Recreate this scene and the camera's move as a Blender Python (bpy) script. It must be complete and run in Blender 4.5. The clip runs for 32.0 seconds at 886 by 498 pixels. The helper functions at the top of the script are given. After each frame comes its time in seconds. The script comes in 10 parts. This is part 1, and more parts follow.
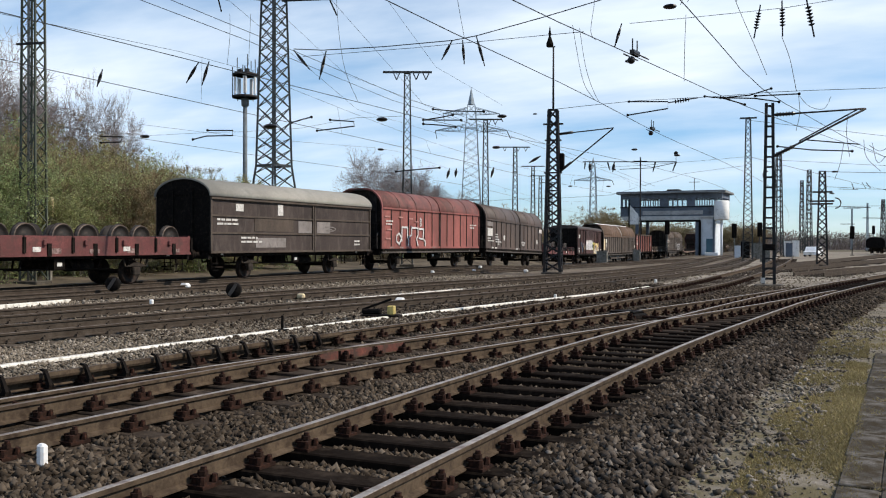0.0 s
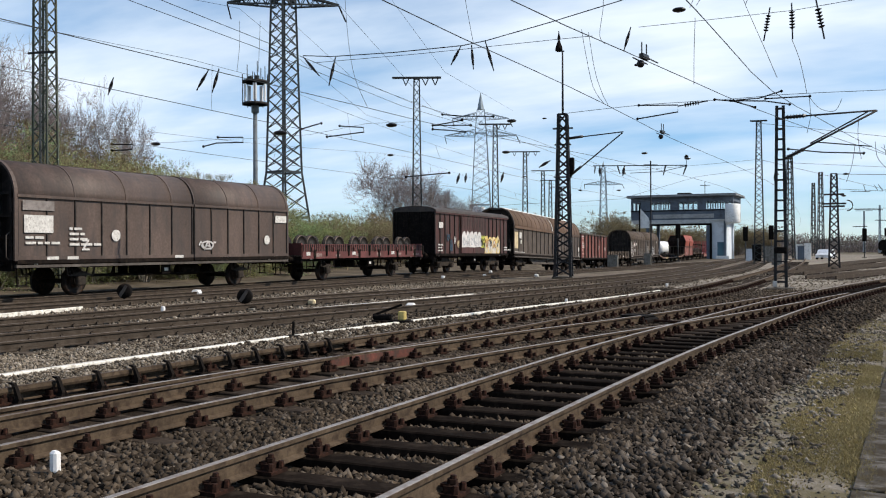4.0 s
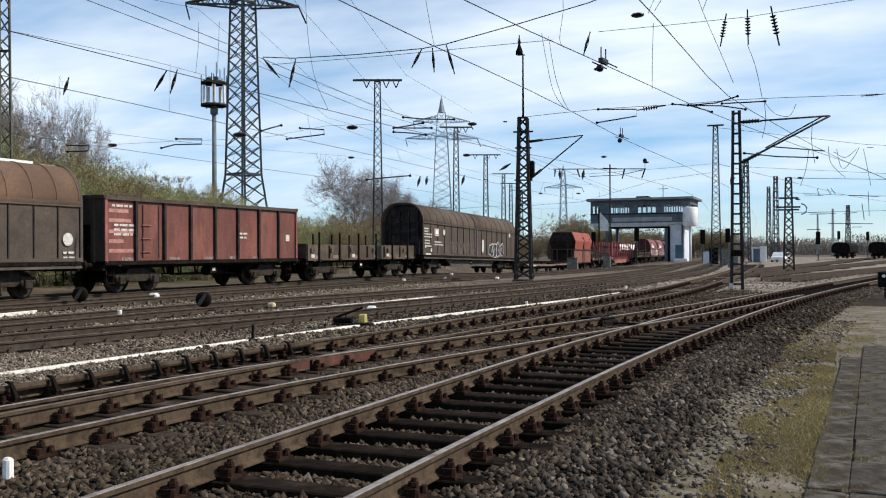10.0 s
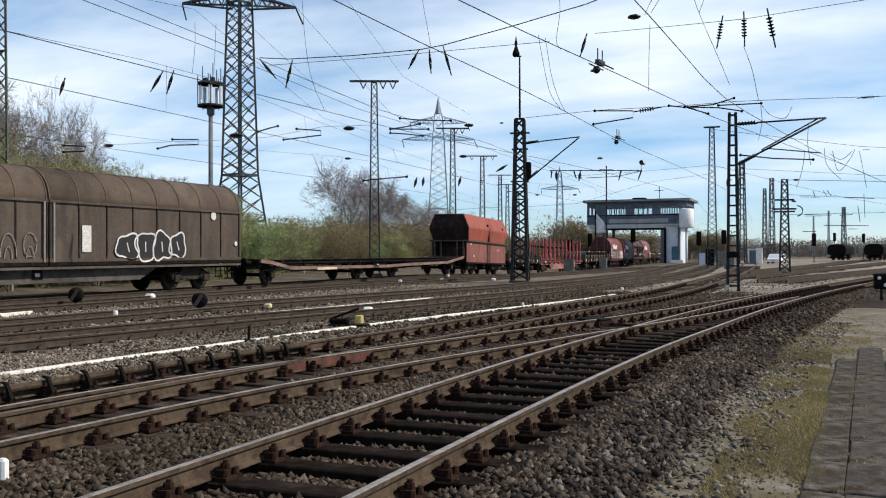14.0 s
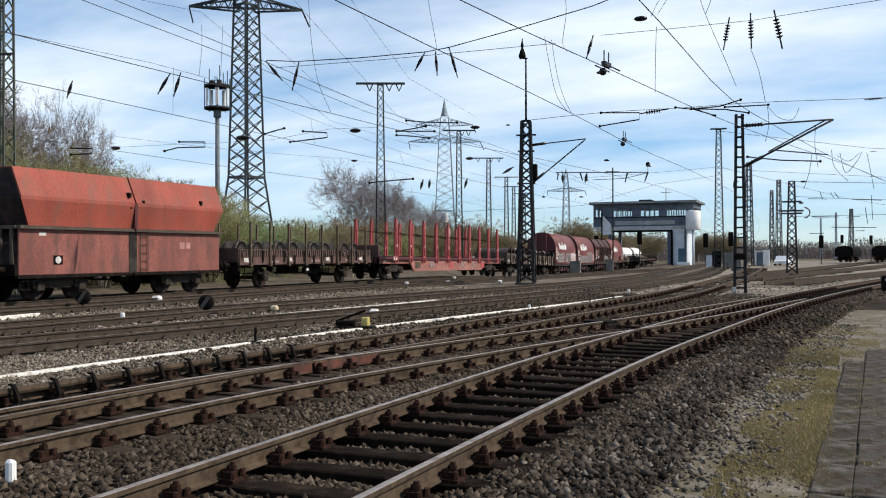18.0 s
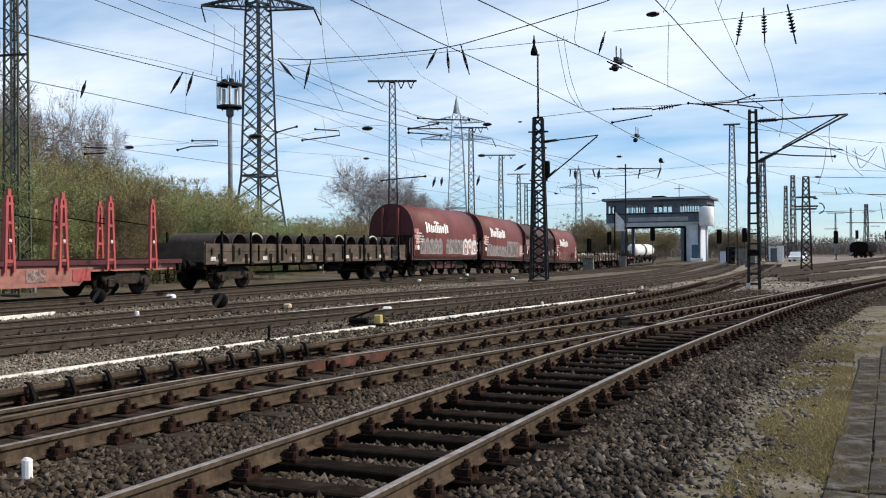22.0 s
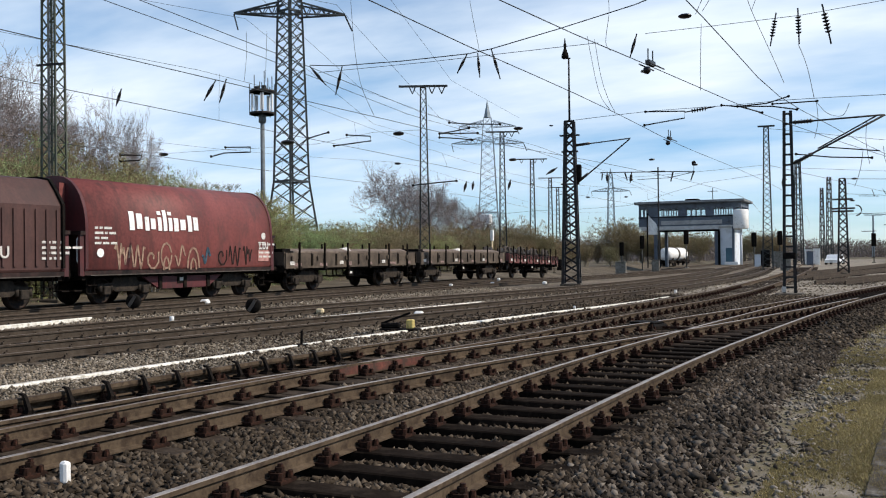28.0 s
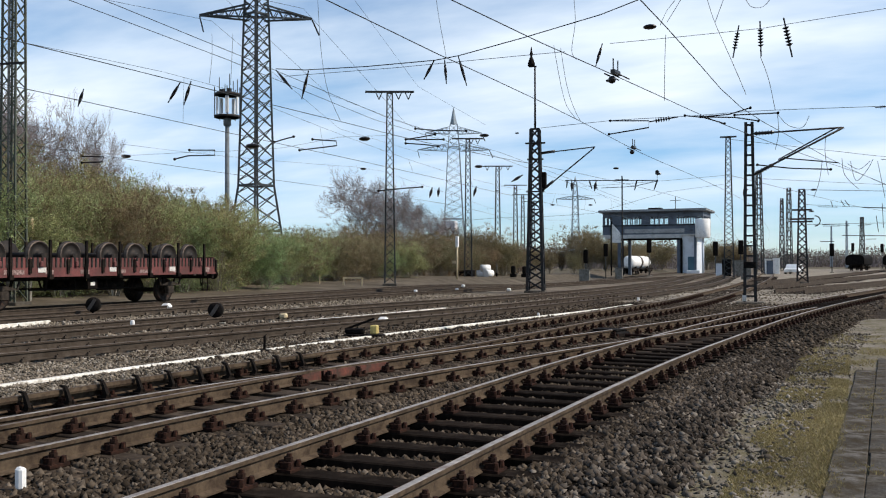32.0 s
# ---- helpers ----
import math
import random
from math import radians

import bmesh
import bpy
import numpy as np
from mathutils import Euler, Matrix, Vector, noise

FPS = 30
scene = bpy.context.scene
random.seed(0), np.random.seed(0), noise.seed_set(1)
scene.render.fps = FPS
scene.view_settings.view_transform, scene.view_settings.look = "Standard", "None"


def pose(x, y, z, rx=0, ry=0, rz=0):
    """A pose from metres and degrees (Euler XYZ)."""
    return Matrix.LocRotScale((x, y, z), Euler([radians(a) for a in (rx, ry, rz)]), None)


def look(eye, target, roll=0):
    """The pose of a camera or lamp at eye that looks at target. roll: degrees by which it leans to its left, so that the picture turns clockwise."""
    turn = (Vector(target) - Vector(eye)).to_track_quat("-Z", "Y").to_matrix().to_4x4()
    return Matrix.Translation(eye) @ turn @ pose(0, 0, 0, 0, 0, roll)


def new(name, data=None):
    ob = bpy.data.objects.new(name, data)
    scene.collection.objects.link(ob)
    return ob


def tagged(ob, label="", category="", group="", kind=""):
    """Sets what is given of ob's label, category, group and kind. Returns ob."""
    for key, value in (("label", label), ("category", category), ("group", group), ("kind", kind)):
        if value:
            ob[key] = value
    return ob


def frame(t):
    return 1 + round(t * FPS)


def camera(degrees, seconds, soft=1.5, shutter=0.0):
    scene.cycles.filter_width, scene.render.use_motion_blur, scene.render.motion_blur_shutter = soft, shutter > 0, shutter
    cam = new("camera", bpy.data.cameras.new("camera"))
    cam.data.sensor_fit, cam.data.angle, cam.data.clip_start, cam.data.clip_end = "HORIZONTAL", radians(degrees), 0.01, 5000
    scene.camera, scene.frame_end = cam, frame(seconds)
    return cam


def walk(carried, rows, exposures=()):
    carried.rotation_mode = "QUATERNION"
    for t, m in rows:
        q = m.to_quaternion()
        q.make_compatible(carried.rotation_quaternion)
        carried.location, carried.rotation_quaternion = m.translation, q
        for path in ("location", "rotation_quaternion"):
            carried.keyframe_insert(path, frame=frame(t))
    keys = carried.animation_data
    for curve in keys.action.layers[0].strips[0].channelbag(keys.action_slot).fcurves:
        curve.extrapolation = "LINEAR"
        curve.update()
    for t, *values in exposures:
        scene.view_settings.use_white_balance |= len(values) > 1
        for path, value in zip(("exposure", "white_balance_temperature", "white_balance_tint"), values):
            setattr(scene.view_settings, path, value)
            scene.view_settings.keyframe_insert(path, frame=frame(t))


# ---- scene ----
# Plan: y runs along the tracks, x to the right of them, z = 0 is the top of the rails.
cam = camera(51.3, 32.0, soft=1.1)
EYE = (0.0, 0.0, 1.5)
TURNS = [
    (0.0, -0.35, -0.12, 25.14), (0.5, -0.31, -0.17, 25.51), (1.0, -0.54, -0.14, 25.62), (1.5, -0.32, -0.22, 25.52),
    (2.0, -0.28, -0.32, 25.61), (2.5, -0.46, -0.31, 25.73), (3.0, 0.18, -0.09, 25.91), (3.5, 0.23, 0.27, 26.04),
    (4.0, -0.03, 0.25, 25.78), (4.5, -0.10, -0.01, 24.95), (6.5, -0.17, 0.15, 24.74), (7.0, -0.08, 0.18, 24.54),
    (7.5, -0.05, 0.13, 24.51), (8.0, -0.00, 0.17, 24.30), (8.5, 0.20, 0.08, 23.81), (9.0, 0.07, 0.11, 23.67),
    (9.5, 0.11, 0.09, 23.37), (10.0, 0.13, 0.25, 23.35), (10.5, 0.09, 0.38, 22.90), (11.0, -0.02, 0.40, 22.74),
    (11.5, 0.22, 0.22, 22.86), (12.0, 0.35, 0.16, 23.11), (12.5, 0.43, 0.09, 22.95), (13.0, 0.33, 0.10, 22.90),
    (13.5, 0.33, 0.15, 22.98), (14.0, 0.20, 0.15, 23.13), (14.5, 0.38, 0.09, 22.90), (16.5, 0.34, 0.34, 23.72),
    (17.0, 0.32, 0.37, 23.63), (17.5, 0.26, 0.29, 23.55), (18.0, 0.33, 0.17, 23.52), (18.5, 0.33, 0.20, 23.58),
    (19.0, 0.41, 0.16, 23.49), (19.5, 0.56, 0.30, 23.57), (20.0, 0.64, 0.17, 23.56), (20.5, 0.66, 0.28, 23.54),
    (21.0, 0.39, 0.51, 23.73), (21.5, 0.34, 0.53, 23.95), (22.0, 0.17, 0.42, 24.30), (22.5, 0.19, 0.50, 25.66),
    (23.0, 0.21, 0.58, 26.31), (23.5, 0.38, 0.56, 26.31), (24.0, 0.40, 0.58, 25.93), (24.5, 0.27, 0.84, 25.09),
    (26.5, 0.38, 0.16, 24.94), (27.0, 0.18, 0.37, 26.44), (27.5, 0.47, 0.67, 26.43), (28.0, 0.47, 0.68, 26.26),
    (28.5, 0.41, 0.37, 25.41), (29.0, 0.53, 0.30, 25.24), (29.5, 0.76, 0.37, 24.89), (30.0, 0.66, 0.50, 24.65),
    (30.5, 0.72, 0.24, 24.41), (31.0, 0.78, 0.07, 24.17), (31.5, 0.87, 0.16, 24.28), (32.0, 0.83, 0.12, 24.08),
]
walk(cam, [(t, pose(*EYE, 90 + pitch, roll, yaw)) for t, pitch, roll, yaw in TURNS], exposures=[(0.0, 0.0), (32.0, 0.0)])

# ---- sky and sun ----
SUN_AZ, SUN_EL = 18.0, 42.0          # degrees from +x towards +y, and above the horizon
world = bpy.data.worlds.new("sky")
scene.world = world
world.use_nodes = True


def sky_nodes():
    nt = world.node_tree
    nt.nodes.clear()
    n, l = nt.nodes.new, nt.links.new
    out, bg = n("ShaderNodeOutputWorld"), n("ShaderNodeBackground")
    sky = n("ShaderNodeTexSky")
    sky.sky_type, sky.sun_disc = 'NISHITA', False
    sky.sun_elevation, sky.sun_rotation = radians(SUN_EL), radians(90 - SUN_AZ)
    sky.air_density, sky.dust_density, sky.ozone_density = 1.0, 0.0, 3.0
    tc, sep = n("ShaderNodeTexCoord"), n("ShaderNodeSeparateXYZ")
    l(tc.outputs["Generated"], sep.inputs[0])
    # clouds lie on a plane high above: divide by the height of the ray
    hz = n("ShaderNodeMath")
    hz.operation = 'MAXIMUM'
    hz.inputs[1].default_value = 0.0
    add = n("ShaderNodeMath")
    add.inputs[1].default_value = 0.16
    l(sep.outputs[2], hz.inputs[0])
    l(hz.outputs[0], add.inputs[0])
    div = n("ShaderNodeVectorMath")
    div.operation = 'DIVIDE'
    comb = n("ShaderNodeCombineXYZ")
    for k in range(3):
        l(add.outputs[0], comb.inputs[k])
    l(tc.outputs["Generated"], div.inputs[0])
    l(comb.outputs[0], div.inputs[1])
    mp = n("ShaderNodeMapping")
    mp.inputs["Rotation"].default_value = (0, 0, radians(-22))
    mp.inputs["Scale"].default_value = (0.7, 1.35, 1.0)
    mp.inputs["Location"].default_value = (2.3, 0.7, 0)
    l(div.outputs[0], mp.inputs[0])
    no = n("ShaderNodeTexNoise")
    no.inputs["Scale"].default_value, no.inputs["Detail"].default_value = 1.25, 8
    no.inputs["Roughness"].default_value = 0.52
    l(mp.outputs[0], no.inputs["Vector"])
    ramp = n("ShaderNodeValToRGB")
    ramp.color_ramp.elements[0].position, ramp.color_ramp.elements[1].position = 0.30, 0.66
    l(no.outputs["Fac"], ramp.inputs[0])
    no2 = n("ShaderNodeTexNoise")
    no2.inputs["Scale"].default_value, no2.inputs["Detail"].default_value = 4.0, 6
    l(mp.outputs[0], no2.inputs["Vector"])
    tone = n("ShaderNodeMix")
    tone.data_type = 'RGBA'
    tone.inputs["A"].default_value, tone.inputs["B"].default_value = (7.8, 9.2, 10.8, 1), (10.1, 10.9, 11.8, 1)
    l(no2.outputs["Fac"], tone.inputs["Factor"])
    # the cloud deck thins out overhead
    thin = n("ShaderNodeMapRange")
    thin.interpolation_type = 'SMOOTHSTEP'
    thin.inputs["From Min"].default_value, thin.inputs["From Max"].default_value = 0.30, 0.62
    thin.inputs["To Min"].default_value, thin.inputs["To Max"].default_value = 1.0, 0.22
    l(sep.outputs[2], thin.inputs["Value"])
    cover = n("ShaderNodeMath")
    cover.operation = 'MULTIPLY'
    l(ramp.outputs[0], cover.inputs[0])
    l(thin.outputs[0], cover.inputs[1])
    rim = n("ShaderNodeMapRange")
    rim.interpolation_type = 'SMOOTHSTEP'
    rim.inputs["From Min"].default_value, rim.inputs["From Max"].default_value = 0.0, 0.15
    rim.inputs["To Min"].default_value, rim.inputs["To Max"].default_value = 0.3, 1.0
    l(sep.outputs[2], rim.inputs["Value"])
    veil = n("ShaderNodeMath")
    veil.operation = 'MULTIPLY'
    l(cover.outputs[0], veil.inputs[0])
    l(rim.outputs[0], veil.inputs[1])
    mix = n("ShaderNodeMix")
    mix.data_type = 'RGBA'
    l(veil.outputs[0], mix.inputs["Factor"])
    hs = n("ShaderNodeHueSaturation")
    hs.inputs["Saturation"].default_value, hs.inputs["Value"].default_value = 1.12, 1.45
    l(sky.outputs[0], hs.inputs["Color"])
    # clear air stays blue down to the horizon
    low = n("ShaderNodeMapRange")
    low.interpolation_type = 'SMOOTHSTEP'
    low.inputs["From Min"].default_value, low.inputs["From Max"].default_value = 0.0, 0.22
    l(sep.outputs[2], low.inputs["Value"])
    tint = n("ShaderNodeMix")
    tint.data_type = 'RGBA'
    tint.inputs["A"].default_value, tint.inputs["B"].default_value = (0.56, 0.73, 1.0, 1), (1, 1, 1, 1)
    l(low.outputs[0], tint.inputs["Factor"])
    blue = n("ShaderNodeMix")
    blue.data_type, blue.blend_type = 'RGBA', 'MULTIPLY'
    blue.inputs["Factor"].default_value = 1.0
    l(hs.outputs[0], blue.inputs["A"])
    l(tint.outputs["Result"], blue.inputs["B"])
    l(blue.outputs["Result"], mix.inputs["A"])
    l(tone.outputs["Result"], mix.inputs["B"])
    l(mix.outputs["Result"], bg.inputs[0])
    bg.inputs[1].default_value = 0.1
    l(bg.outputs[0], out.inputs[0])


sky_nodes()
sun = new("sun", bpy.data.lights.new("sun", 'SUN'))
sun.data.energy, sun.data.angle, sun.data.color = 5.0, radians(0.6), (1.0, 0.90, 0.77)
sun.matrix_basis = look((60 * math.cos(radians(SUN_AZ)), 60 * math.sin(radians(SUN_AZ)), 60 * math.tan(radians(SUN_EL))), (0, 0, 0))

# ---- materials ----
MATS = {}


def mat(name, col, rough=0.8, metal=0.0, var=0.25, scale=2.0, fine=30.0, dirt=None, dirt_amt=0.35, bump=0.15, bump_dist=0.01, streak=False, rnd=0.0, spec=0.3):
    """A weathered surface: base colour, blotches and grain at two scales, dirt or rust, fine relief."""
    if name in MATS:
        return MATS[name]
    m = bpy.data.materials.new(name)
    m.use_nodes = True
    nt = m.node_tree
    n, l = nt.nodes.new, nt.links.new
    b = nt.nodes["Principled BSDF"]
    b.inputs["Roughness"].default_value, b.inputs["Metallic"].default_value = rough, metal
    b.inputs["Specular IOR Level"].default_value = spec
    tc, mp = n("ShaderNodeTexCoord"), n("ShaderNodeMapping")
    l(tc.outputs["Object"], mp.inputs[0])
    if streak:
        mp.inputs["Scale"].default_value = (1.3, 1.3, 0.4)
    big, small = n("ShaderNodeTexNoise"), n("ShaderNodeTexNoise")
    big.inputs["Scale"].default_value, big.inputs["Detail"].default_value = scale, 5
    small.inputs["Scale"].default_value, small.inputs["Detail"].default_value = fine, 4
    l(mp.outputs[0], big.inputs["Vector"])
    l(tc.outputs["Object"], small.inputs["Vector"])
    dark, lite = [c * (1 - var) for c in col], [min(1, c * (1 + var)) for c in col]
    r1 = n("ShaderNodeValToRGB")
    r1.color_ramp.elements[0].color, r1.color_ramp.elements[1].color = (*dark, 1), (*lite, 1)
    r1.color_ramp.elements[0].position, r1.color_ramp.elements[1].position = 0.3, 0.7
    l(big.outputs["Fac"], r1.inputs[0])
    g = n("ShaderNodeMapRange")
    g.inputs["From Min"].default_value, g.inputs["From Max"].default_value = 0.25, 0.75
    g.inputs["To Min"].default_value, g.inputs["To Max"].default_value = 1 - var * 0.8, 1 + var * 0.8
    l(small.outputs["Fac"], g.inputs["Value"])
    mul = n("ShaderNodeVectorMath")
    mul.operation = 'SCALE'
    l(r1.outputs[0], mul.inputs[0])
    l(g.outputs[0], mul.inputs["Scale"])
    last = mul.outputs[0]
    if dirt:
        d = n("ShaderNodeTexNoise")
        d.inputs["Scale"].default_value, d.inputs["Detail"].default_value = scale * 2.7, 8
        d.inputs["Roughness"].default_value = 0.65
        l(mp.outputs[0], d.inputs["Vector"])
        dr = n("ShaderNodeMapRange")
        dr.inputs["From Min"].default_value, dr.inputs["From Max"].default_value = 0.62 - dirt_amt * 0.4, 0.78 - dirt_amt * 0.3
        l(d.outputs["Fac"], dr.inputs["Value"])
        mx = n("ShaderNodeMix")
        mx.data_type = 'RGBA'
        mx.inputs["B"].default_value = (*dirt, 1)
        l(dr.outputs[0], mx.inputs["Factor"])
        l(last, mx.inputs["A"])
        last = mx.outputs["Result"]
    if rnd:
        oi, rr = n("ShaderNodeObjectInfo"), n("ShaderNodeMapRange")
        rr.inputs["To Min"].default_value, rr.inputs["To Max"].default_value = 1 - rnd, 1 + rnd
        l(oi.outputs["Random"], rr.inputs["Value"])
        m2 = n("ShaderNodeVectorMath")
        m2.operation = 'SCALE'
        l(last, m2.inputs[0])
        l(rr.outputs[0], m2.inputs["Scale"])
        last = m2.outputs[0]
    l(last, b.inputs["Base Color"])
    if bump:
        bp = n("ShaderNodeBump")
        bp.inputs["Strength"].default_value, bp.inputs["Distance"].default_value = bump, bump_dist
        l(small.outputs["Fac"], bp.inputs["Height"])
        l(bp.outputs[0], b.inputs["Normal"])
    MATS[name] = m
    return m


def island_mat(name, cols, rough=0.9, trans=0.0, clump=0.35, deep=0.3, by_thing=None):
    """Loose pieces in one mesh (stones, leaves): each island takes its own tone."""
    m = bpy.data.materials.new(name)
    m.use_nodes = True
    nt = m.node_tree
    n, l = nt.nodes.new, nt.links.new
    b = nt.nodes["Principled BSDF"]
    b.inputs["Roughness"].default_value = rough
    b.inputs["Specular IOR Level"].default_value = 0.08
    ge, r = n("ShaderNodeNewGeometry"), n("ShaderNodeValToRGB")
    el = r.color_ramp.elements
    while len(el) < len(cols):
        el.new(0.5)
    for k, c in enumerate(cols):
        el[k].position, el[k].color = k / (len(cols) - 1), (*c, 1)
    l(ge.outputs["Random Per Island"], r.inputs[0])
    no = n("ShaderNodeTexNoise")
    tc = n("ShaderNodeTexCoord")
    l(tc.outputs["Object"], no.inputs["Vector"])
    no.inputs["Scale"].default_value, no.inputs["Detail"].default_value = clump, 3
    g = n("ShaderNodeMapRange")
    g.inputs["From Min"].default_value, g.inputs["From Max"].default_value = 0.3, 0.7
    g.inputs["To Min"].default_value, g.inputs["To Max"].default_value = 1 - deep, 1 + deep
    l(no.outputs["Fac"], g.inputs["Value"])
    mul = n("ShaderNodeVectorMath")
    mul.operation = 'SCALE'
    tone = r.outputs[0]
    if by_thing:
        # every plant has a hue of its own between two tints
        oi, hue, tinted = n("ShaderNodeObjectInfo"), n("ShaderNodeMix"), n("ShaderNodeVectorMath")
        hue.data_type = 'RGBA'
        hue.inputs["A"].default_value, hue.inputs["B"].default_value = (*by_thing[0], 1), (*by_thing[1], 1)
        l(oi.outputs["Random"], hue.inputs["Factor"])
        tinted.operation = 'MULTIPLY'
        l(tone, tinted.inputs[0])
        l(hue.outputs["Result"], tinted.inputs[1])
        tone = tinted.outputs[0]
    l(tone, mul.inputs[0])
    l(g.outputs[0], mul.inputs["Scale"])
    l(mul.outputs[0], b.inputs["Base Color"])
    if trans:
        # thin leaves let light through
        tr, mx, out = n("ShaderNodeBsdfTranslucent"), n("ShaderNodeMixShader"), nt.nodes["Material Output"]
        l(mul.outputs[0], tr.inputs["Color"])
        mx.inputs[0].default_value = trans
        l(b.outputs[0], mx.inputs[1])
        l(tr.outputs[0], mx.inputs[2])
        l(mx.outputs[0], out.inputs["Surface"])
    return m


M_RAIL = mat("rail_web_rust", (0.08, 0.058, 0.039), 0.85, 0.0, 0.28, 3, 40, (0.036, 0.025, 0.018), 0.4, spec=0.08)
M_HEAD = mat("rail_head_steel", (0.33, 0.285, 0.245), 0.48, 0.55, 0.25, 2.0, 20, (0.16, 0.10, 0.07), 0.35, bump=0.05)
M_HEAD_DULL = mat("rail_head_rusted", (0.15, 0.115, 0.087), 0.6, 0.3, 0.25, 2.0, 20, (0.07, 0.045, 0.035), 0.4, bump=0.05)
M_SLEEPER = mat("sleeper_tarred_wood", (0.0112, 0.0083, 0.0064), 0.95, 0, 0.4, 2.0, 25, (0.03, 0.0225, 0.017), 0.28, bump=0.4, rnd=0.25, spec=0.02)
M_SLEEPER2 = mat("sleeper_weathered_wood", (0.055, 0.041, 0.03), 0.95, 0, 0.35, 2.0, 25, (0.022, 0.0162, 0.012), 0.4, bump=0.4, rnd=0.25, spec=0.08)
M_CLIP = mat("fastening_iron", (0.021, 0.0115, 0.0085), 0.9, 0.0, 0.4, 6, 40, (0.06, 0.026, 0.017), 0.35, spec=0.08)
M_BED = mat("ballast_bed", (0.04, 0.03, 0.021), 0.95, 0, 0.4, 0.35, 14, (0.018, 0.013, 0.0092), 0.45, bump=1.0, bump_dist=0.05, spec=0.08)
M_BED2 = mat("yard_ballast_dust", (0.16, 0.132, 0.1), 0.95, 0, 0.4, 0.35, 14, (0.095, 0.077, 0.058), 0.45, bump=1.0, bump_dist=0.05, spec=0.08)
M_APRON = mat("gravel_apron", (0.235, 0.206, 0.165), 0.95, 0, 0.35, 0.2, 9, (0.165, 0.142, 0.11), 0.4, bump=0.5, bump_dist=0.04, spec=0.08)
M_RAIL2 = mat("yard_rail_dusty_rust", (0.058, 0.046, 0.036), 0.85, 0.0, 0.28, 3, 40, (0.04, 0.03, 0.022), 0.4, spec=0.08)
M_SLEEPER3 = mat("sleeper_grey_weathered", (0.11, 0.089, 0.068), 0.95, 0, 0.35, 2.0, 25, (0.045, 0.034, 0.025), 0.4, bump=0.4, rnd=0.25, spec=0.08)
M_GROUND = mat("yard_ground", (0.135, 0.115, 0.085), 0.95, 0, 0.35, 0.12, 5, (0.09, 0.08, 0.052), 0.45, bump=0.8, bump_dist=0.05, spec=0.08)
M_PATH = mat("gravel_path", (0.19, 0.168, 0.14), 0.95, 0, 0.3, 0.9, 40, (0.115, 0.098, 0.055), 0.55, bump=0.7, bump_dist=0.015, spec=0.05)
M_SLAB = mat("paving_slab", (0.098, 0.09, 0.08), 0.95, 0, 0.45, 2.2, 45, (0.042, 0.033, 0.021), 0.6, bump=0.45, rnd=0.12, spec=0.05)
M_KERB = mat("kerb_concrete", (0.42, 0.40, 0.36), 0.9, 0, 0.2, 1.5, 45, (0.2, 0.18, 0.15), 0.35, bump=0.3, spec=0.10)
M_DUCT = mat("duct_concrete_white", (0.7, 0.67, 0.6), 0.85, 0, 0.15, 3.0, 40, (0.27, 0.24, 0.19), 0.34, bump=0.3)
M_MAST = mat("mast_galvanised", (0.036, 0.041, 0.043), 0.7, 0.1, 0.25, 1.2, 20, (0.045, 0.04, 0.035), 0.35)
M_MAST_DARK = mat("mast_dark_steel", (0.017, 0.018, 0.0195), 0.7, 0.2, 0.25, 1.2, 20, (0.05, 0.035, 0.028), 0.3)
M_MAST_GREEN = mat("mast_green_paint", (0.075, 0.085, 0.065), 0.75, 0.1, 0.25, 1.2, 20, (0.06, 0.05, 0.035), 0.35)
M_POLE = mat("pole_grey_zinc", (0.13, 0.15, 0.165), 0.7, 0.1, 0.2, 1.2, 20, (0.08, 0.085, 0.085), 0.3)
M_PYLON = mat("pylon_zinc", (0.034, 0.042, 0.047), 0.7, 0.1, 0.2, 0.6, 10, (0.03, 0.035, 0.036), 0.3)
# distance haze is put into this paler zinc colour
M_PYLON_HAZE = mat("pylon_haze_zinc", (0.24, 0.29, 0.33), 0.7, 0.1, 0.15, 0.6, 10, (0.15, 0.17, 0.185), 0.3)
M_WIRE = mat("wire_copper_oxide", (0.035, 0.04, 0.042), 0.6, 0.4, 0.15, 1, 10, bump=0)
M_INSUL = mat("insulator_brown_glaze", (0.009, 0.007, 0.0065), 0.3, 0, 0.2, 4, 20, bump=0)
M_WHITE = mat("white_paint", (0.78, 0.77, 0.74), 0.6, 0, 0.08, 2, 30, (0.4, 0.37, 0.33), 0.2)
M_YELLOW = mat("yellow_paint", (0.46, 0.36, 0.12), 0.7, 0, 0.15, 4, 30, (0.2, 0.15, 0.08), 0.35)
M_BLACK = mat("black_iron", (0.007, 0.0062, 0.0056), 0.8, 0.0, 0.3, 3, 30, (0.022, 0.016, 0.013), 0.3, spec=0.05)
M_UNDER = mat("underframe_grime", (0.011, 0.009, 0.0078), 0.85, 0.1, 0.35, 2, 30, (0.034, 0.024, 0.018), 0.3, spec=0.05)
M_WHEEL = mat("wheel_steel", (0.014, 0.011, 0.0095), 0.65, 0.3, 0.25, 4, 30, (0.055, 0.03, 0.02), 0.3, spec=0.15)
M_CONC = mat("concrete_block", (0.2, 0.19, 0.165), 0.9, 0, 0.25, 2, 30, (0.09, 0.08, 0.062), 0.45)
M_FOOT = mat("grimy_foundation_concrete", (0.085, 0.074, 0.058), 0.95, 0, 0.3, 2, 30, (0.04, 0.033, 0.025), 0.45)
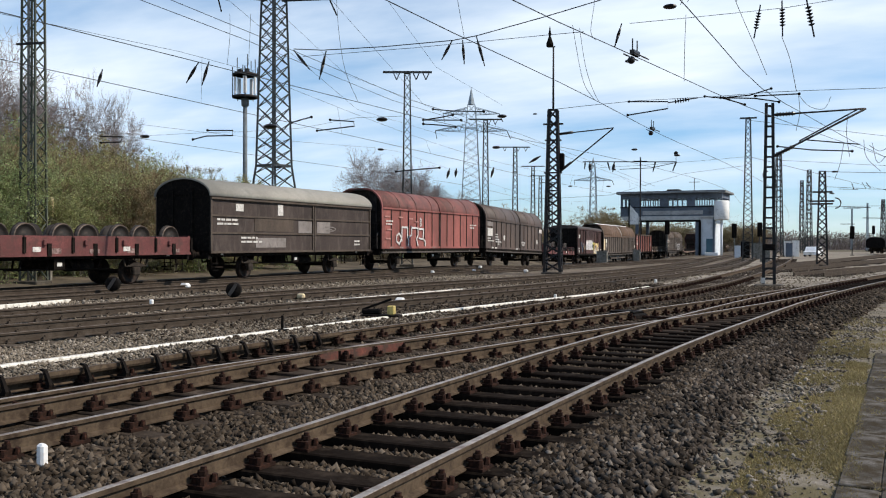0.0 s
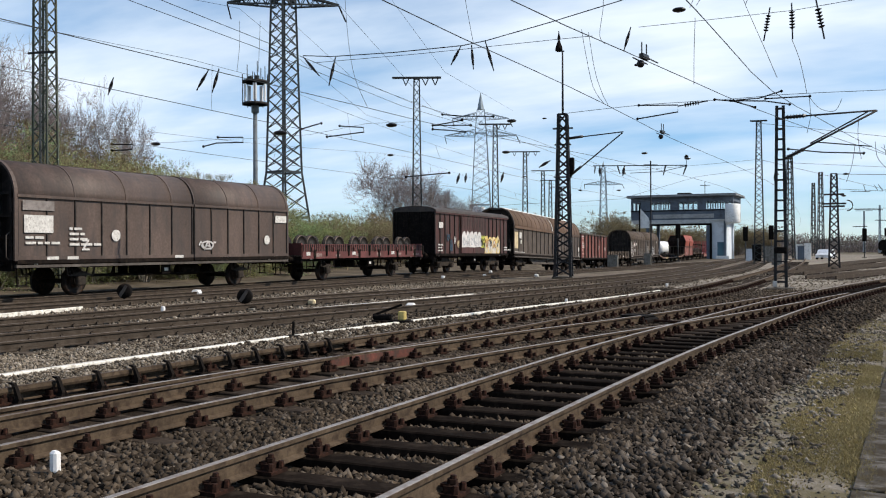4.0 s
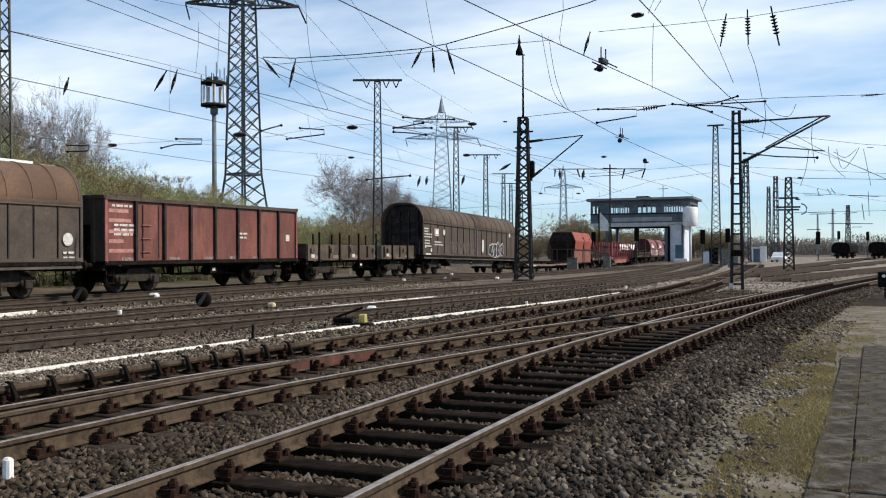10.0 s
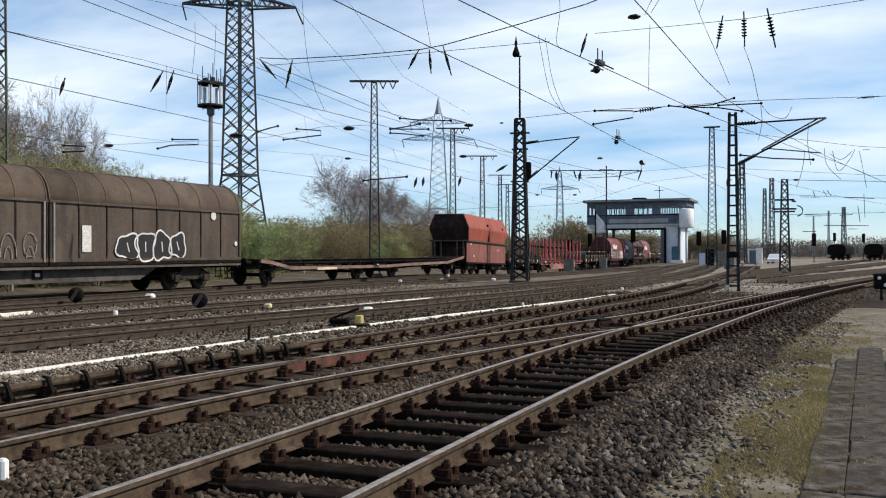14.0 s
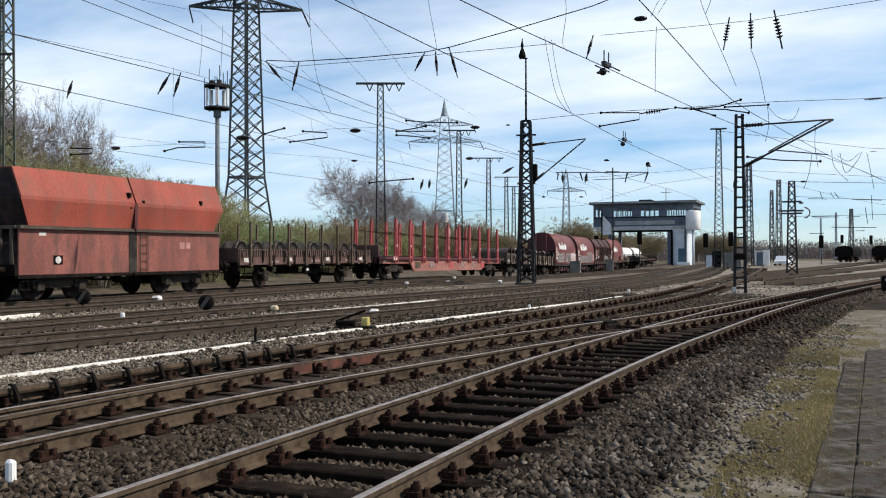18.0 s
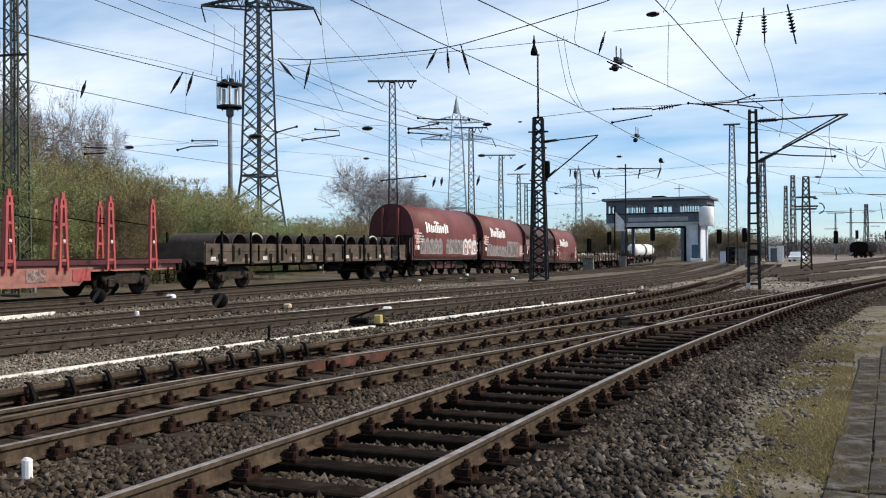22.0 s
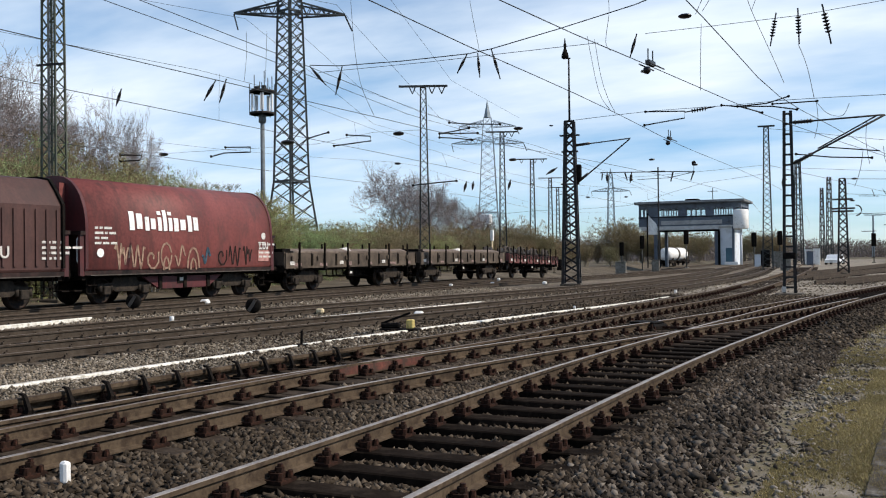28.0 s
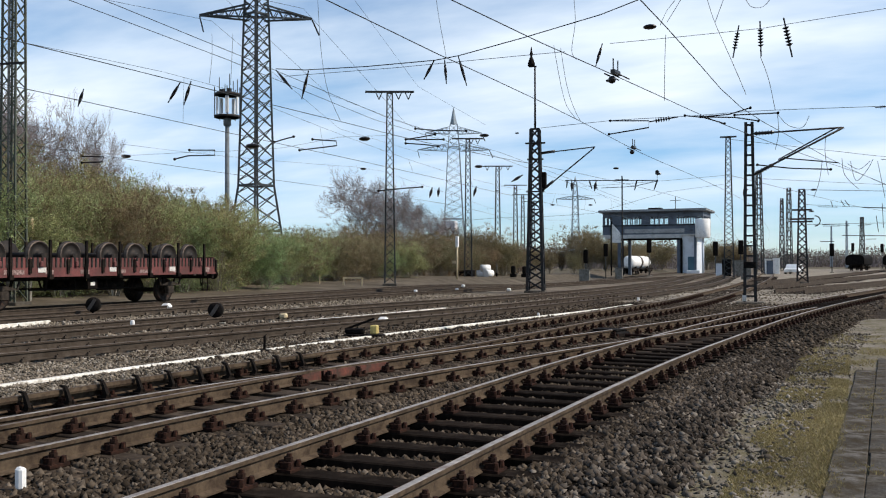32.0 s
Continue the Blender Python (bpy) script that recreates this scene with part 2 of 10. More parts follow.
M_BARK = mat("bark", (0.125, 0.105, 0.09), 0.95, 0, 0.3, 3, 30, (0.13, 0.13, 0.095), 0.35)


# ---- mesh tools ----
def link(name, bm, material, parent=None, label=""):
    me = bpy.data.meshes.new(name)
    bm.to_mesh(me)
    bm.free()
    me.materials.append(material)
    ob = new(name, me)
    if parent is not None:
        ob.parent = parent
    if label:
        ob["label"] = label
    return ob


part = link


def thing(name, label, category, at=(0, 0, 0), rz=0.0, group="", kind=""):
    ob = new(name)
    ob.matrix_basis = pose(*at, 0, 0, rz)
    return tagged(ob, label, category, group, kind)


def box(bm, x0, x1, y0, y1, z0, z1, bevel=0.0):
    c, s = ((x0 + x1) / 2, (y0 + y1) / 2, (z0 + z1) / 2), (abs(x1 - x0), abs(y1 - y0), abs(z1 - z0))
    r = bmesh.ops.create_cube(bm, size=1, matrix=Matrix.Translation(c) @ Matrix.Diagonal((*s, 1)))
    if bevel:
        es = list({e for v in r["verts"] for e in v.link_edges})
        bmesh.ops.bevel(bm, geom=es, offset=bevel, segments=1, affect='EDGES', profile=0.5)


def B(x0, x1, y0, y1, z0, z1, bevel=0.0):
    bm = bmesh.new()
    box(bm, x0, x1, y0, y1, z0, z1, bevel)
    return bm


def beam(bm, p, q, w, h=None, up=(0, 0, 1)):
    """A bar of w x h from p to q."""
    p, q = Vector(p), Vector(q)
    d = q - p
    n = d.length
    if n < 1e-6:
        return
    d.normalize()
    u = Vector(up)
    if abs(d.dot(u)) > 0.98:
        u = Vector((1, 0, 0))
    s = d.cross(u).normalized()
    t = s.cross(d)
    h = h or w
    vs = [[bm.verts.new(e + s * a * w / 2 + t * b * h / 2) for a, b in ((-1, -1), (1, -1), (1, 1), (-1, 1))] for e in (p, q)]
    for k in range(4):
        bm.faces.new((vs[0][k], vs[0][(k + 1) % 4], vs[1][(k + 1) % 4], vs[1][k]))
    bm.faces.new(vs[0][::-1])
    bm.faces.new(vs[1])


def rod(bm, p, q, r0, r1=None, seg=8):
    p, q = Vector(p), Vector(q)
    d = (q - p)
    if d.length < 1e-6:
        return
    d.normalize()
    u = Vector((0, 0, 1)) if abs(d.z) < 0.95 else Vector((1, 0, 0))
    s = d.cross(u).normalized()
    t = s.cross(d)
    r1 = r0 if r1 is None else r1
    ring = [[bm.verts.new(e + (s * math.cos(a) + t * math.sin(a)) * r) for a in (2 * math.pi * k / seg for k in range(seg))] for e, r in ((p, r0), (q, r1))]
    for k in range(seg):
        f = bm.faces.new((ring[0][k], ring[0][(k + 1) % seg], ring[1][(k + 1) % seg], ring[1][k]))
        f.smooth = seg > 6
    bm.faces.new(ring[0][::-1])
    bm.faces.new(ring[1])


def tube(bm, pts, r, seg=4):
    """One unbroken round bar through the points."""
    P = [Vector(p) for p in pts]
    rings = []
    for k, p in enumerate(P):
        d = (P[min(k + 1, len(P) - 1)] - P[max(k - 1, 0)]).normalized()
        u = Vector((0, 0, 1)) if abs(d.z) < 0.9 else Vector((1, 0, 0))
        s = d.cross(u).normalized()
        t = s.cross(d)
        rings.append([bm.verts.new(p + (s * math.cos(a) + t * math.sin(a)) * r) for a in (2 * math.pi * j / seg for j in range(seg))])
    for a, b in zip(rings, rings[1:]):
        for j in range(seg):
            bm.faces.new((a[j], a[(j + 1) % seg], b[(j + 1) % seg], b[j]))
    bm.faces.new(rings[0][::-1])
    bm.faces.new(rings[-1])


def extrude(bm, prof, y0, y1, cap=True, smooth=False):
    """A closed outline of (x, z) drawn out from y0 to y1."""
    a = [bm.verts.new((x, y0, z)) for x, z in prof]
    b = [bm.verts.new((x, y1, z)) for x, z in prof]
    n = len(prof)
    for k in range(n):
        f = bm.faces.new((a[k], a[(k + 1) % n], b[(k + 1) % n], b[k]))
        f.smooth = smooth
    if cap:
        bm.faces.new(a[::-1])
        bm.faces.new(b)
    bmesh.ops.recalc_face_normals(bm, faces=bm.faces)


def lathe(bm, prof, centre, axis='x', seg=20):
    """Turn (r, h) pairs about an axis."""
    rings = []
    for r, h in prof:
        ring = []
        for k in range(seg):
            a = 2 * math.pi * k / seg
            c, s = r * math.cos(a), r * math.sin(a)
            v = {'x': (h, c, s), 'y': (c, h, s), 'z': (c, s, h)}[axis]
            ring.append(bm.verts.new(Vector(v) + Vector(centre)))
        rings.append(ring)
    for p, q in zip(rings, rings[1:]):
        for k in range(seg):
            f = bm.faces.new((p[k], p[(k + 1) % seg], q[(k + 1) % seg], q[k]))
            f.smooth = True
    bm.faces.new(rings[0][::-1])
    bm.faces.new(rings[-1])
    bmesh.ops.recalc_face_normals(bm, faces=bm.faces)


def curve_x(pts):
    """A smooth line through (y, x) pairs: a function of y."""
    ys, xs = np.array([p[0] for p in pts], float), np.array([p[1] for p in pts], float)
    sl = np.gradient(xs, ys)

    def f(y):
        k = int(np.clip(np.searchsorted(ys, y) - 1, 0, len(ys) - 2))
        h = ys[k + 1] - ys[k]
        s = (y - ys[k]) / h
        if s < 0 or s > 1:
            e = 0 if s < 0 else -1
            return float(xs[e] + sl[e] * (y - ys[e]))
        return float((2 * s ** 3 - 3 * s ** 2 + 1) * xs[k] + (s ** 3 - 2 * s ** 2 + s) * h * sl[k] + (-2 * s ** 3 + 3 * s ** 2) * xs[k + 1] + (s ** 3 - s ** 2) * h * sl[k + 1])
    return f


# ---- ground ----
def grid_sheet(name, xs, ys, zfun, material, label, category, kind="structure"):
    verts = [(x, y, zfun(x, y)) for y in ys for x in xs]
    w = len(xs)
    faces = [(j * w + i, j * w + i + 1, (j + 1) * w + i + 1, (j + 1) * w + i) for j in range(len(ys) - 1) for i in range(w - 1)]
    me = bpy.data.meshes.new(name)
    me.from_pydata(verts, [], faces)
    me.polygons.foreach_set("use_smooth", [True] * len(faces))
    me.materials.append(material)
    return tagged(new(name, me), label, category, kind=kind)


TRACKS = {
    "near": curve_x([(-40, -3.5), (0, -3.5), (8, -3.5), (14, -3.34), (20, -2.93), (26, -2.45), (32, -1.8), (38, -1.0), (46, 0.25), (54, 1.6), (62, 3.0), (80, 6.5), (120, 14.5), (220, 36)]),
    "turnout": curve_x([(-40, -8.3), (-15, -7.5), (0, -7.1), (6, -6.86), (8.7, -6.62), (11, -6.22), (13.5, -5.7), (16, -5.15), (19, -4.45), (22, -3.85), (26, -3.1), (30, -2.45), (34, -1.75)]),
    "second": curve_x([(-40, -8.2), (0, -8.05), (7.4, -7.94), (11, -7.72), (15.6, -7.22), (21, -6.95), (25, -6.72), (30, -6.3), (36, -6.05), (46, -6.15), (60, -6.5), (80, -7.4), (128, -10.5), (220, -18)]),
    "third": curve_x([(-40, -17.0), (5, -14.4), (11, -13.75), (14, -13.35), (18, -12.75), (22, -12.1), (28.6, -11.2), (36, -10.4), (46, -9.9), (60, -9.8), (100, -12.5), (220, -24)]),
    "fourth": curve_x([(-40, -17.2), (15, -16.85), (23, -16.5), (30, -15.4), (37, -14.2), (46, -13.3), (60, -13.0), (100, -16), (145, -18.4), (220, -25)]),
    "fifth": curve_x([(-40, -21.6), (20, -21.6), (40, -21.2), (60, -19.6), (80, -18.2), (100, -16.4), (110, -16.2)]),
    "train": curve_x([(-260, -25.4), (-60, -25.4), (30, -25.4), (45, -25.4), (55, -25.6), (65, -26.05), (80, -27.2), (95, -28.5), (110, -29.6), (125, -30.6), (145, -31.8), (180, -34.0), (240, -38.0), (420, -51.0)]),
}
TRAIN_X = -25.4
DIP = curve_x([(-260, 0.0), (30, 0.0), (48, 0.0), (58, -0.03), (66, -0.18), (75, -0.4), (90, -0.68), (105, -0.78), (125, -0.78), (180, -0.75), (420, -0.75)])


def step(v):
    v = min(1.0, max(0.0, v))
    return v * v * (3 - 2 * v)


def hollow(x, y, a=2.4, b=7.0):
    """How far the ground sinks with the goods line, which runs downhill in the distance."""
    d = x - TRACKS["train"](y)
    return DIP(y) * (1 - step((d - a) / (b - a)) if d > 0 else 1 - step((-d - 5.5) / 4.0))


def ride(x, y, z, yc):
    """Pose of a thing that rides on the goods line at (x, y, z) with a wagon centred at yc."""
    f = TRACKS["train"]
    slope, fall = (f(yc + 6) - f(yc - 6)) / 12, (DIP(yc + 6) - DIP(yc - 6)) / 12
    at = pose(f(yc), yc, DIP(yc), math.degrees(math.atan(fall)), 0, -math.degrees(math.atan(slope)))
    return at @ pose(x - TRAIN_X, y - yc, z)


ys_g = [-150, -80, -40] + list(range(-20, 224, 4)) + [232, 244, 280, 360, 480, 640, 900, 1400, 2600, 4500]
xs_g = [-4500, -2000, -900, -500, -300, -200, -140, -100, -75] + list(range(-60, 24, 4)) + [30, 45, 70, 110, 180, 300, 600, 1400, 4500]
grid_sheet("ground", xs_g, ys_g, lambda x, y: -0.3 + (0.05 * noise.noise((x * 0.2, y * 0.2, 0)) if abs(x) < 60 and abs(y) < 140 else 0)
           + (min(1.0, max(0, (-30 - x) / 14)) * 0.5 * step((110 - y) / 30) if x < -30 else 0) + 1.2 * hollow(x, y, 4.5, 7.5) - (0.06 if hollow(x, y) < -0.05 else 0), M_GROUND, "brown earth and gravel ground of a railway yard", "ground")


M_VERGE = mat("cinder_verge", (0.108, 0.09, 0.068), 0.95, 0, 0.35, 0.3, 9, (0.062, 0.052, 0.038), 0.4, bump=0.8, bump_dist=0.04, spec=0.05)
grid_sheet("verge", [-46, -43] + list(range(-41, -22)) + [-20.6], list(range(-14, 226, 4)), lambda x, y: -0.262 + 0.04 * noise.noise((x * 0.5, y * 0.3, 2)) + min(1.0, max(0, (-30 - x) / 14)) * 0.5 * step((110 - y) / 30) + hollow(x, y) - (0.3 if x == -46 else 0.06 if x == -20.6 else 0), M_VERGE, "dark cinder ground along the goods line", "ground")
DUCT = [(-20, -11.8), (0, -11.2), (8.8, -10.67), (11, -10.54), (14, -10.35), (17, -10.13), (20, -9.83), (24, -9.33), (28, -8.75), (32, -8.25), (36, -8.03)]
DUCT_X = curve_x(DUCT)


def bed_z(x, y):
    z = -0.245 + 0.018 * noise.noise((x * 1.7, y * 1.7, 3.1)) + 0.03 * noise.noise((x * 0.35, y * 0.35, 7.7))
    d = x - TRACKS["near"](y)
    if d > 0.9:
        z += min(0.065, (d - 0.9) * 0.3)
    elif d < -0.9:
        z += min(0.05, (-0.9 - d) * 0.3)
    edge = d - 2.05
    if edge > 0:
        z -= min(0.14, edge * 0.25)
    return z


def bed_split(y):
    return DUCT_X(min(36.0, y)) if y < 36 else DUCT_X(36.0) - (y - 36) * 0.05


def bed_sheet(y0, y1, step, cols, name, label, yard, material):
    def bed_x(u, y):
        lo, hi = (-20.6, bed_split(y)) if yard else (bed_split(y), TRACKS["near"](y) + 2.75)
        return lo + (hi - lo) * u
    ys = list(np.arange(y0, y1 + 0.01, step))
    verts = [(bed_x(i / cols, y), y, bed_z(bed_x(i / cols, y), y)) for y in ys for i in range(cols + 1)]
    w = cols + 1
    faces = [(j * w + i, j * w + i + 1, (j + 1) * w + i + 1, (j + 1) * w + i) for j in range(len(ys) - 1) for i in range(cols)]
    me = bpy.data.meshes.new(name)
    me.from_pydata(verts, [], faces)
    me.polygons.foreach_set("use_smooth", [True] * len(faces))
    me.materials.append(material)
    return tagged(new(name, me), label, "ballast", kind="structure")


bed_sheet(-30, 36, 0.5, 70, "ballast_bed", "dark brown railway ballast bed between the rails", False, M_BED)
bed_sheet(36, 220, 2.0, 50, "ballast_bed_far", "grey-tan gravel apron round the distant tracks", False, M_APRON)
bed_sheet(-30, 60, 0.5, 60, "ballast_bed_yard", "dusty grey-brown ballast of the yard tracks", True, M_BED2)
bed_sheet(60, 220, 2.0, 40, "ballast_bed_yard_far", "dusty ballast of distant yard tracks", True, M_BED2)

grid_sheet("ballast_shoulder", list(np.arange(0, 1.01, 0.0625)), list(np.arange(31.0, 92, 1.2)), lambda u, y: 0.0, M_BED, "dark brown ballast shoulder of the near track further on", "ballast")
for v in bpy.data.objects["ballast_shoulder"].data.vertices:
    u, y = v.co.x, v.co.y
    x = TRACKS["near"](y) - 1.5 + u * (5.0 + 6.0 * min(1.0, max(0.0, (60 - y) / 20)))
    v.co = (x, y, max(bed_z(x, y), -0.27) + 0.02 - (0.12 if u in (0.0, 1.0) else 0.0))
# gravel walk on the right, with slabs and a pale kerb
grid_sheet("gravel_walk", [-1.5, -1.2, -0.9, -0.6, -0.3, 0, 0.3, 0.6, 1.0, 1.6, 2.4, 4, 7, 12, 20], [-20, -5] + list(np.arange(0, 31.2, 0.6)) + [31.4],
           lambda x, y: -0.225 + 0.012 * noise.noise((x * 2.2, y * 2.2, 5)) - (0.1 if y > 31.3 else 0), M_PATH, "grey-brown gravel walk with moss beside the track", "path")


# ---- tracks ----
RAIL = [(-0.062, -0.16), (0.062, -0.16), (0.062, -0.148), (0.012, -0.13), (0.01, -0.045), (0.034, -0.034), (0.036, -0.002), (-0.036, -0.002), (-0.034, -0.034), (-0.01, -0.045), (-0.012, -0.13), (-0.062, -0.148)]
HEADP = [(-0.031, -0.004), (0.031, -0.004), (0.027, 0.0), (-0.027, 0.0)]


def sweep(bm, prof, path, smooth=False):
    rows = []
    for k, (x, y) in enumerate(path):
        xa, ya = path[max(0, k - 1)]
        xb, yb = path[min(len(path) - 1, k + 1)]
        d = Vector((xb - xa, yb - ya)).normalized()
        nx, ny = d.y, -d.x
        rows.append([bm.verts.new((x + nx * a, y + ny * a, z)) for a, z in prof])
    n = len(prof)
    for p, q in zip(rows, rows[1:]):
        for k in range(n):
            f = bm.faces.new((p[k], p[(k + 1) % n], q[(k + 1) % n], q[k]))
            f.smooth = smooth
    bm.faces.new(rows[0][::-1])
    bm.faces.new(rows[-1])


def rail_path(f, off, y0, y1):
    out, y = [], y0
    while y < y1:
        s = (f(y + 0.1) - f(y - 0.1)) / 0.2
        n = math.hypot(1, s)
        out.append((f(y) + off / n, y - off * s / n))
        y += 1.0 if y < 70 else 4.0
    s = (f(y1 + 0.1) - f(y1 - 0.1)) / 0.2
    out.append((f(y1) + off / math.hypot(1, s), y1 - off * s / math.hypot(1, s)))
    return out


TRACK_OBS = {}
TRACK_LABEL = {"near": "curved railway track with bright rails and dark sleepers", "turnout": "turnout track with rusty rails joining the next track", "second": "rusty siding track in brown ballast", "third": "rusty track with weathered sleepers", "fourth": "dull brown yard track in gravel", "fifth": "overgrown yard track beside the goods line", "train": "goods line carrying the long freight train"}
for key, f in TRACKS.items():
    y1 = {"turnout": 33.0, "fifth": 99.0, "train": 360.0}.get(key, 220.0)
    t = thing("track", TRACK_LABEL[key], "railway track", kind="structure")
    TRACK_OBS[key] = t
    for off in (-0.752, 0.752):
        path = rail_path(f, off, -25.0, y1)
        bm = bmesh.new()
        sweep(bm, RAIL, path)
        if key == "train":
            for v in bm.verts:
                v.co.z += DIP(v.co.y)
        rail = part("rail", bm, M_RAIL if key in ("near", "turnout", "second") else M_RAIL2, t)
        bm = bmesh.new()
        sweep(bm, HEADP, path)
        if key == "train":
            for v in bm.verts:
                v.co.z += DIP(v.co.y)
        part("rail_head", bm, M_HEAD if key in ("near", "turnout") else M_HEAD_DULL, rail, "worn running surface")

FAR_TRACKS = ([(52, -3.2), (70, 0.6), (90, 4.6), (120, 10.2), (220, 29.5)], [(60, -5.4), (80, -2.4), (120, 3.6), (220, 18)], [(70, -6.6), (100, -3.4), (140, 0.6), (220, 8.5)], [(48, 4.5), (60, 7.2), (80, 11.6), (120, 20.5), (220, 44)])
for pts in FAR_TRACKS:
    f, (ya, yb) = curve_x(pts), (pts[0][0], pts[-1][0])
    t = thing("track", "distant rusty yard track in brown gravel", "railway track", kind="structure")
    for off in (-0.752, 0.752):
        bm = bmesh.new()
        sweep(bm, [(-0.05, -0.2), (0.05, -0.2), (0.036, 0.0), (-0.036, 0.0)], rail_path(f, off, ya, yb))
        part("rail", bm, M_RAIL2, t)
    bm = bmesh.new()
    for y in np.arange(ya, yb, 0.65):
        box(bm, f(y) - 1.28, f(y) + 1.28, y - 0.12, y + 0.12, -0.3, -0.17)
    part("far_sleepers", bm, M_SLEEPER2, t)["kind"] = "stuff"
    bm = bmesh.new()
    sweep(bm, [(-2.2, -0.42), (2.2, -0.42), (1.7, -0.2), (-1.7, -0.2)], rail_path(f, 0.0, ya, yb))
    part("ballast", bm, M_BED, t)

# guard rail with heavy brackets along the siding's far rail
def guard_rail():
    t = thing("guard_rail", "dark rusty guard rail held by iron brackets", "guard rail", kind="structure")
    f = TRACKS["second"]
    path = rail_path(f, -0.66, -12.0, 13.2)
    bm = bmesh.new()
    sweep(bm, [(-0.03, -0.06), (0.03, -0.06), (0.045, -0.03), (0.04, 0.012), (-0.03, 0.012)], path)
    part("rail", bm, M_RAIL, t)
    src = None
    y = -11.5
    while y < 13.0:
        s = (f(y + 0.1) - f(y - 0.1)) / 0.2
        if src is None:
            bm = bmesh.new()
            extrude(bm, [(0.0, -0.17), (0.13, -0.17), (0.15, -0.11), (0.10, 0.0), (0.06, 0.06), (-0.02, 0.07), (-0.02, 0.05), (0.03, 0.04), (0.06, -0.02), (0.09, -0.1), (0.05, -0.13), (0.0, -0.13)], -0.02, 0.02)
            beam(bm, (0.05, -0.02, 0.05), (0.13, 0.06, -0.15), 0.03)
            box(bm, 0.0, 0.17, -0.07, 0.07, -0.185, -0.155)
            src = part("bracket", bm, M_UNDER, t)
            ob = src
        else:
            ob = new("bracket", src.data)
            ob.parent = t
        ob.matrix_basis = pose(f(y) - 0.66 + 0.03, y, 0, 0, 0, -math.degrees(math.atan(s)))
        y += 0.56


guard_rail()


def duct(pts, name, label, w=0.13, up=0.0):
    bm = bmesh.new()
    f = curve_x(pts)
    path = [(f(y), y) for y in np.arange(pts[0][0], pts[-1][0] + 0.01, 1.0)]
    sweep(bm, [(-w / 2, -0.34), (w / 2, -0.34), (w / 2, up - 0.165), (w / 2 - 0.012, up - 0.15), (-w / 2 + 0.012, up - 0.15), (-w / 2, up - 0.165)], path)
    ob = part(name, bm, M_DUCT, None)
    return tagged(ob, label, "cable duct", kind="structure")



def red_rail_plate():
    """A stretch of fish-plated rail in red oxide along the turnout."""
    f = TRACKS["turnout"]
    t = thing("rail_joint_plate", "rust-red plates bolted along the turnout rail", "rail joint", kind="structure")
    for k in range(5):
        a = 9.1 + k * 0.72
        bm = bmesh.new()
        sweep(bm, [(0.012, -0.14), (0.036, -0.145), (0.036, -0.03), (0.012, -0.03)], [(f(a) - 0.752 + 0.01, a), (f(a + 0.66) - 0.752 + 0.01, a + 0.66)])
        part("plate", bm, M_REDPLATE, t)


M_REDPLATE = mat("red_oxide_plate", (0.11, 0.037, 0.026), 0.85, 0, 0.3, 3, 30, (0.05, 0.03, 0.022), 0.5)
red_rail_plate()
duct(DUCT, "cable_duct", "long white concrete cable duct lid between the tracks")
duct([(21.8, -14.55), (24, -14.3), (28, -13.9), (31, -13.6)], "cable_duct", "short white concrete cable duct beside a yard track", 0.17)
duct([(-10, -19.3), (8, -19.9), (17, -20.25), (19.6, -20.6)], "cable_duct", "pale concrete cable duct beside the yard track", 0.11, 0.06)
# ---- the goods train ----
M_BROWN = mat("wagon_brown_paint", (0.088, 0.062, 0.05), 0.6, 0, 0.30, 0.7, 12, (0.06, 0.046, 0.04), 0.4, bump=0.08, streak=True)
M_BROWN2 = mat("wagon_dark_brown_paint", (0.062, 0.0455, 0.034), 0.7, 0, 0.32, 0.7, 12, (0.095, 0.074, 0.055), 0.3, bump=0.08, streak=True)
M_OLD = mat("wagon_old_brown_paint", (0.043, 0.031, 0.026), 0.75, 0, 0.28, 0.8, 14, (0.08, 0.062, 0.053), 0.33, bump=0.1, streak=True)
M_RUSTROOF = mat("roof_rust_brown", (0.12, 0.073, 0.045), 0.75, 0, 0.25, 0.6, 12, (0.10, 0.06, 0.04), 0.4, bump=0.08)
M_ROOFB = mat("roof_dull_brown", (0.085, 0.06, 0.041), 0.75, 0, 0.25, 0.6, 12, (0.06, 0.042, 0.03), 0.4, bump=0.08)
M_GREYROOF = mat("roof_light_grey", (0.26, 0.245, 0.21), 0.7, 0, 0.15, 0.6, 12, (0.22, 0.21, 0.18), 0.3, bump=0.06)
M_DKROOF = mat("roof_dark", (0.05, 0.042, 0.038), 0.75, 0, 0.2, 0.8, 14, (0.08, 0.06, 0.05), 0.35)
M_RED = mat("wagon_red_paint", (0.25, 0.083, 0.07), 0.65, 0, 0.27, 0.7, 12, (0.16, 0.062, 0.05), 0.4, bump=0.06, streak=True)
M_REDROOF = mat("wagon_red_roof_dulled", (0.165, 0.062, 0.052), 0.7, 0, 0.3, 0.7, 12, (0.1, 0.05, 0.042), 0.45, bump=0.06)
M_DKRED = mat("wagon_dark_red_paint", (0.085, 0.022, 0.024), 0.6, 0, 0.2, 0.7, 12, (0.05, 0.022, 0.022), 0.35, bump=0.06, streak=True)
M_ORANGE = mat("hopper_orange_red_paint", (0.27, 0.06, 0.038), 0.65, 0, 0.28, 0.6, 12, (0.2, 0.075, 0.05), 0.35, bump=0.06, streak=True)
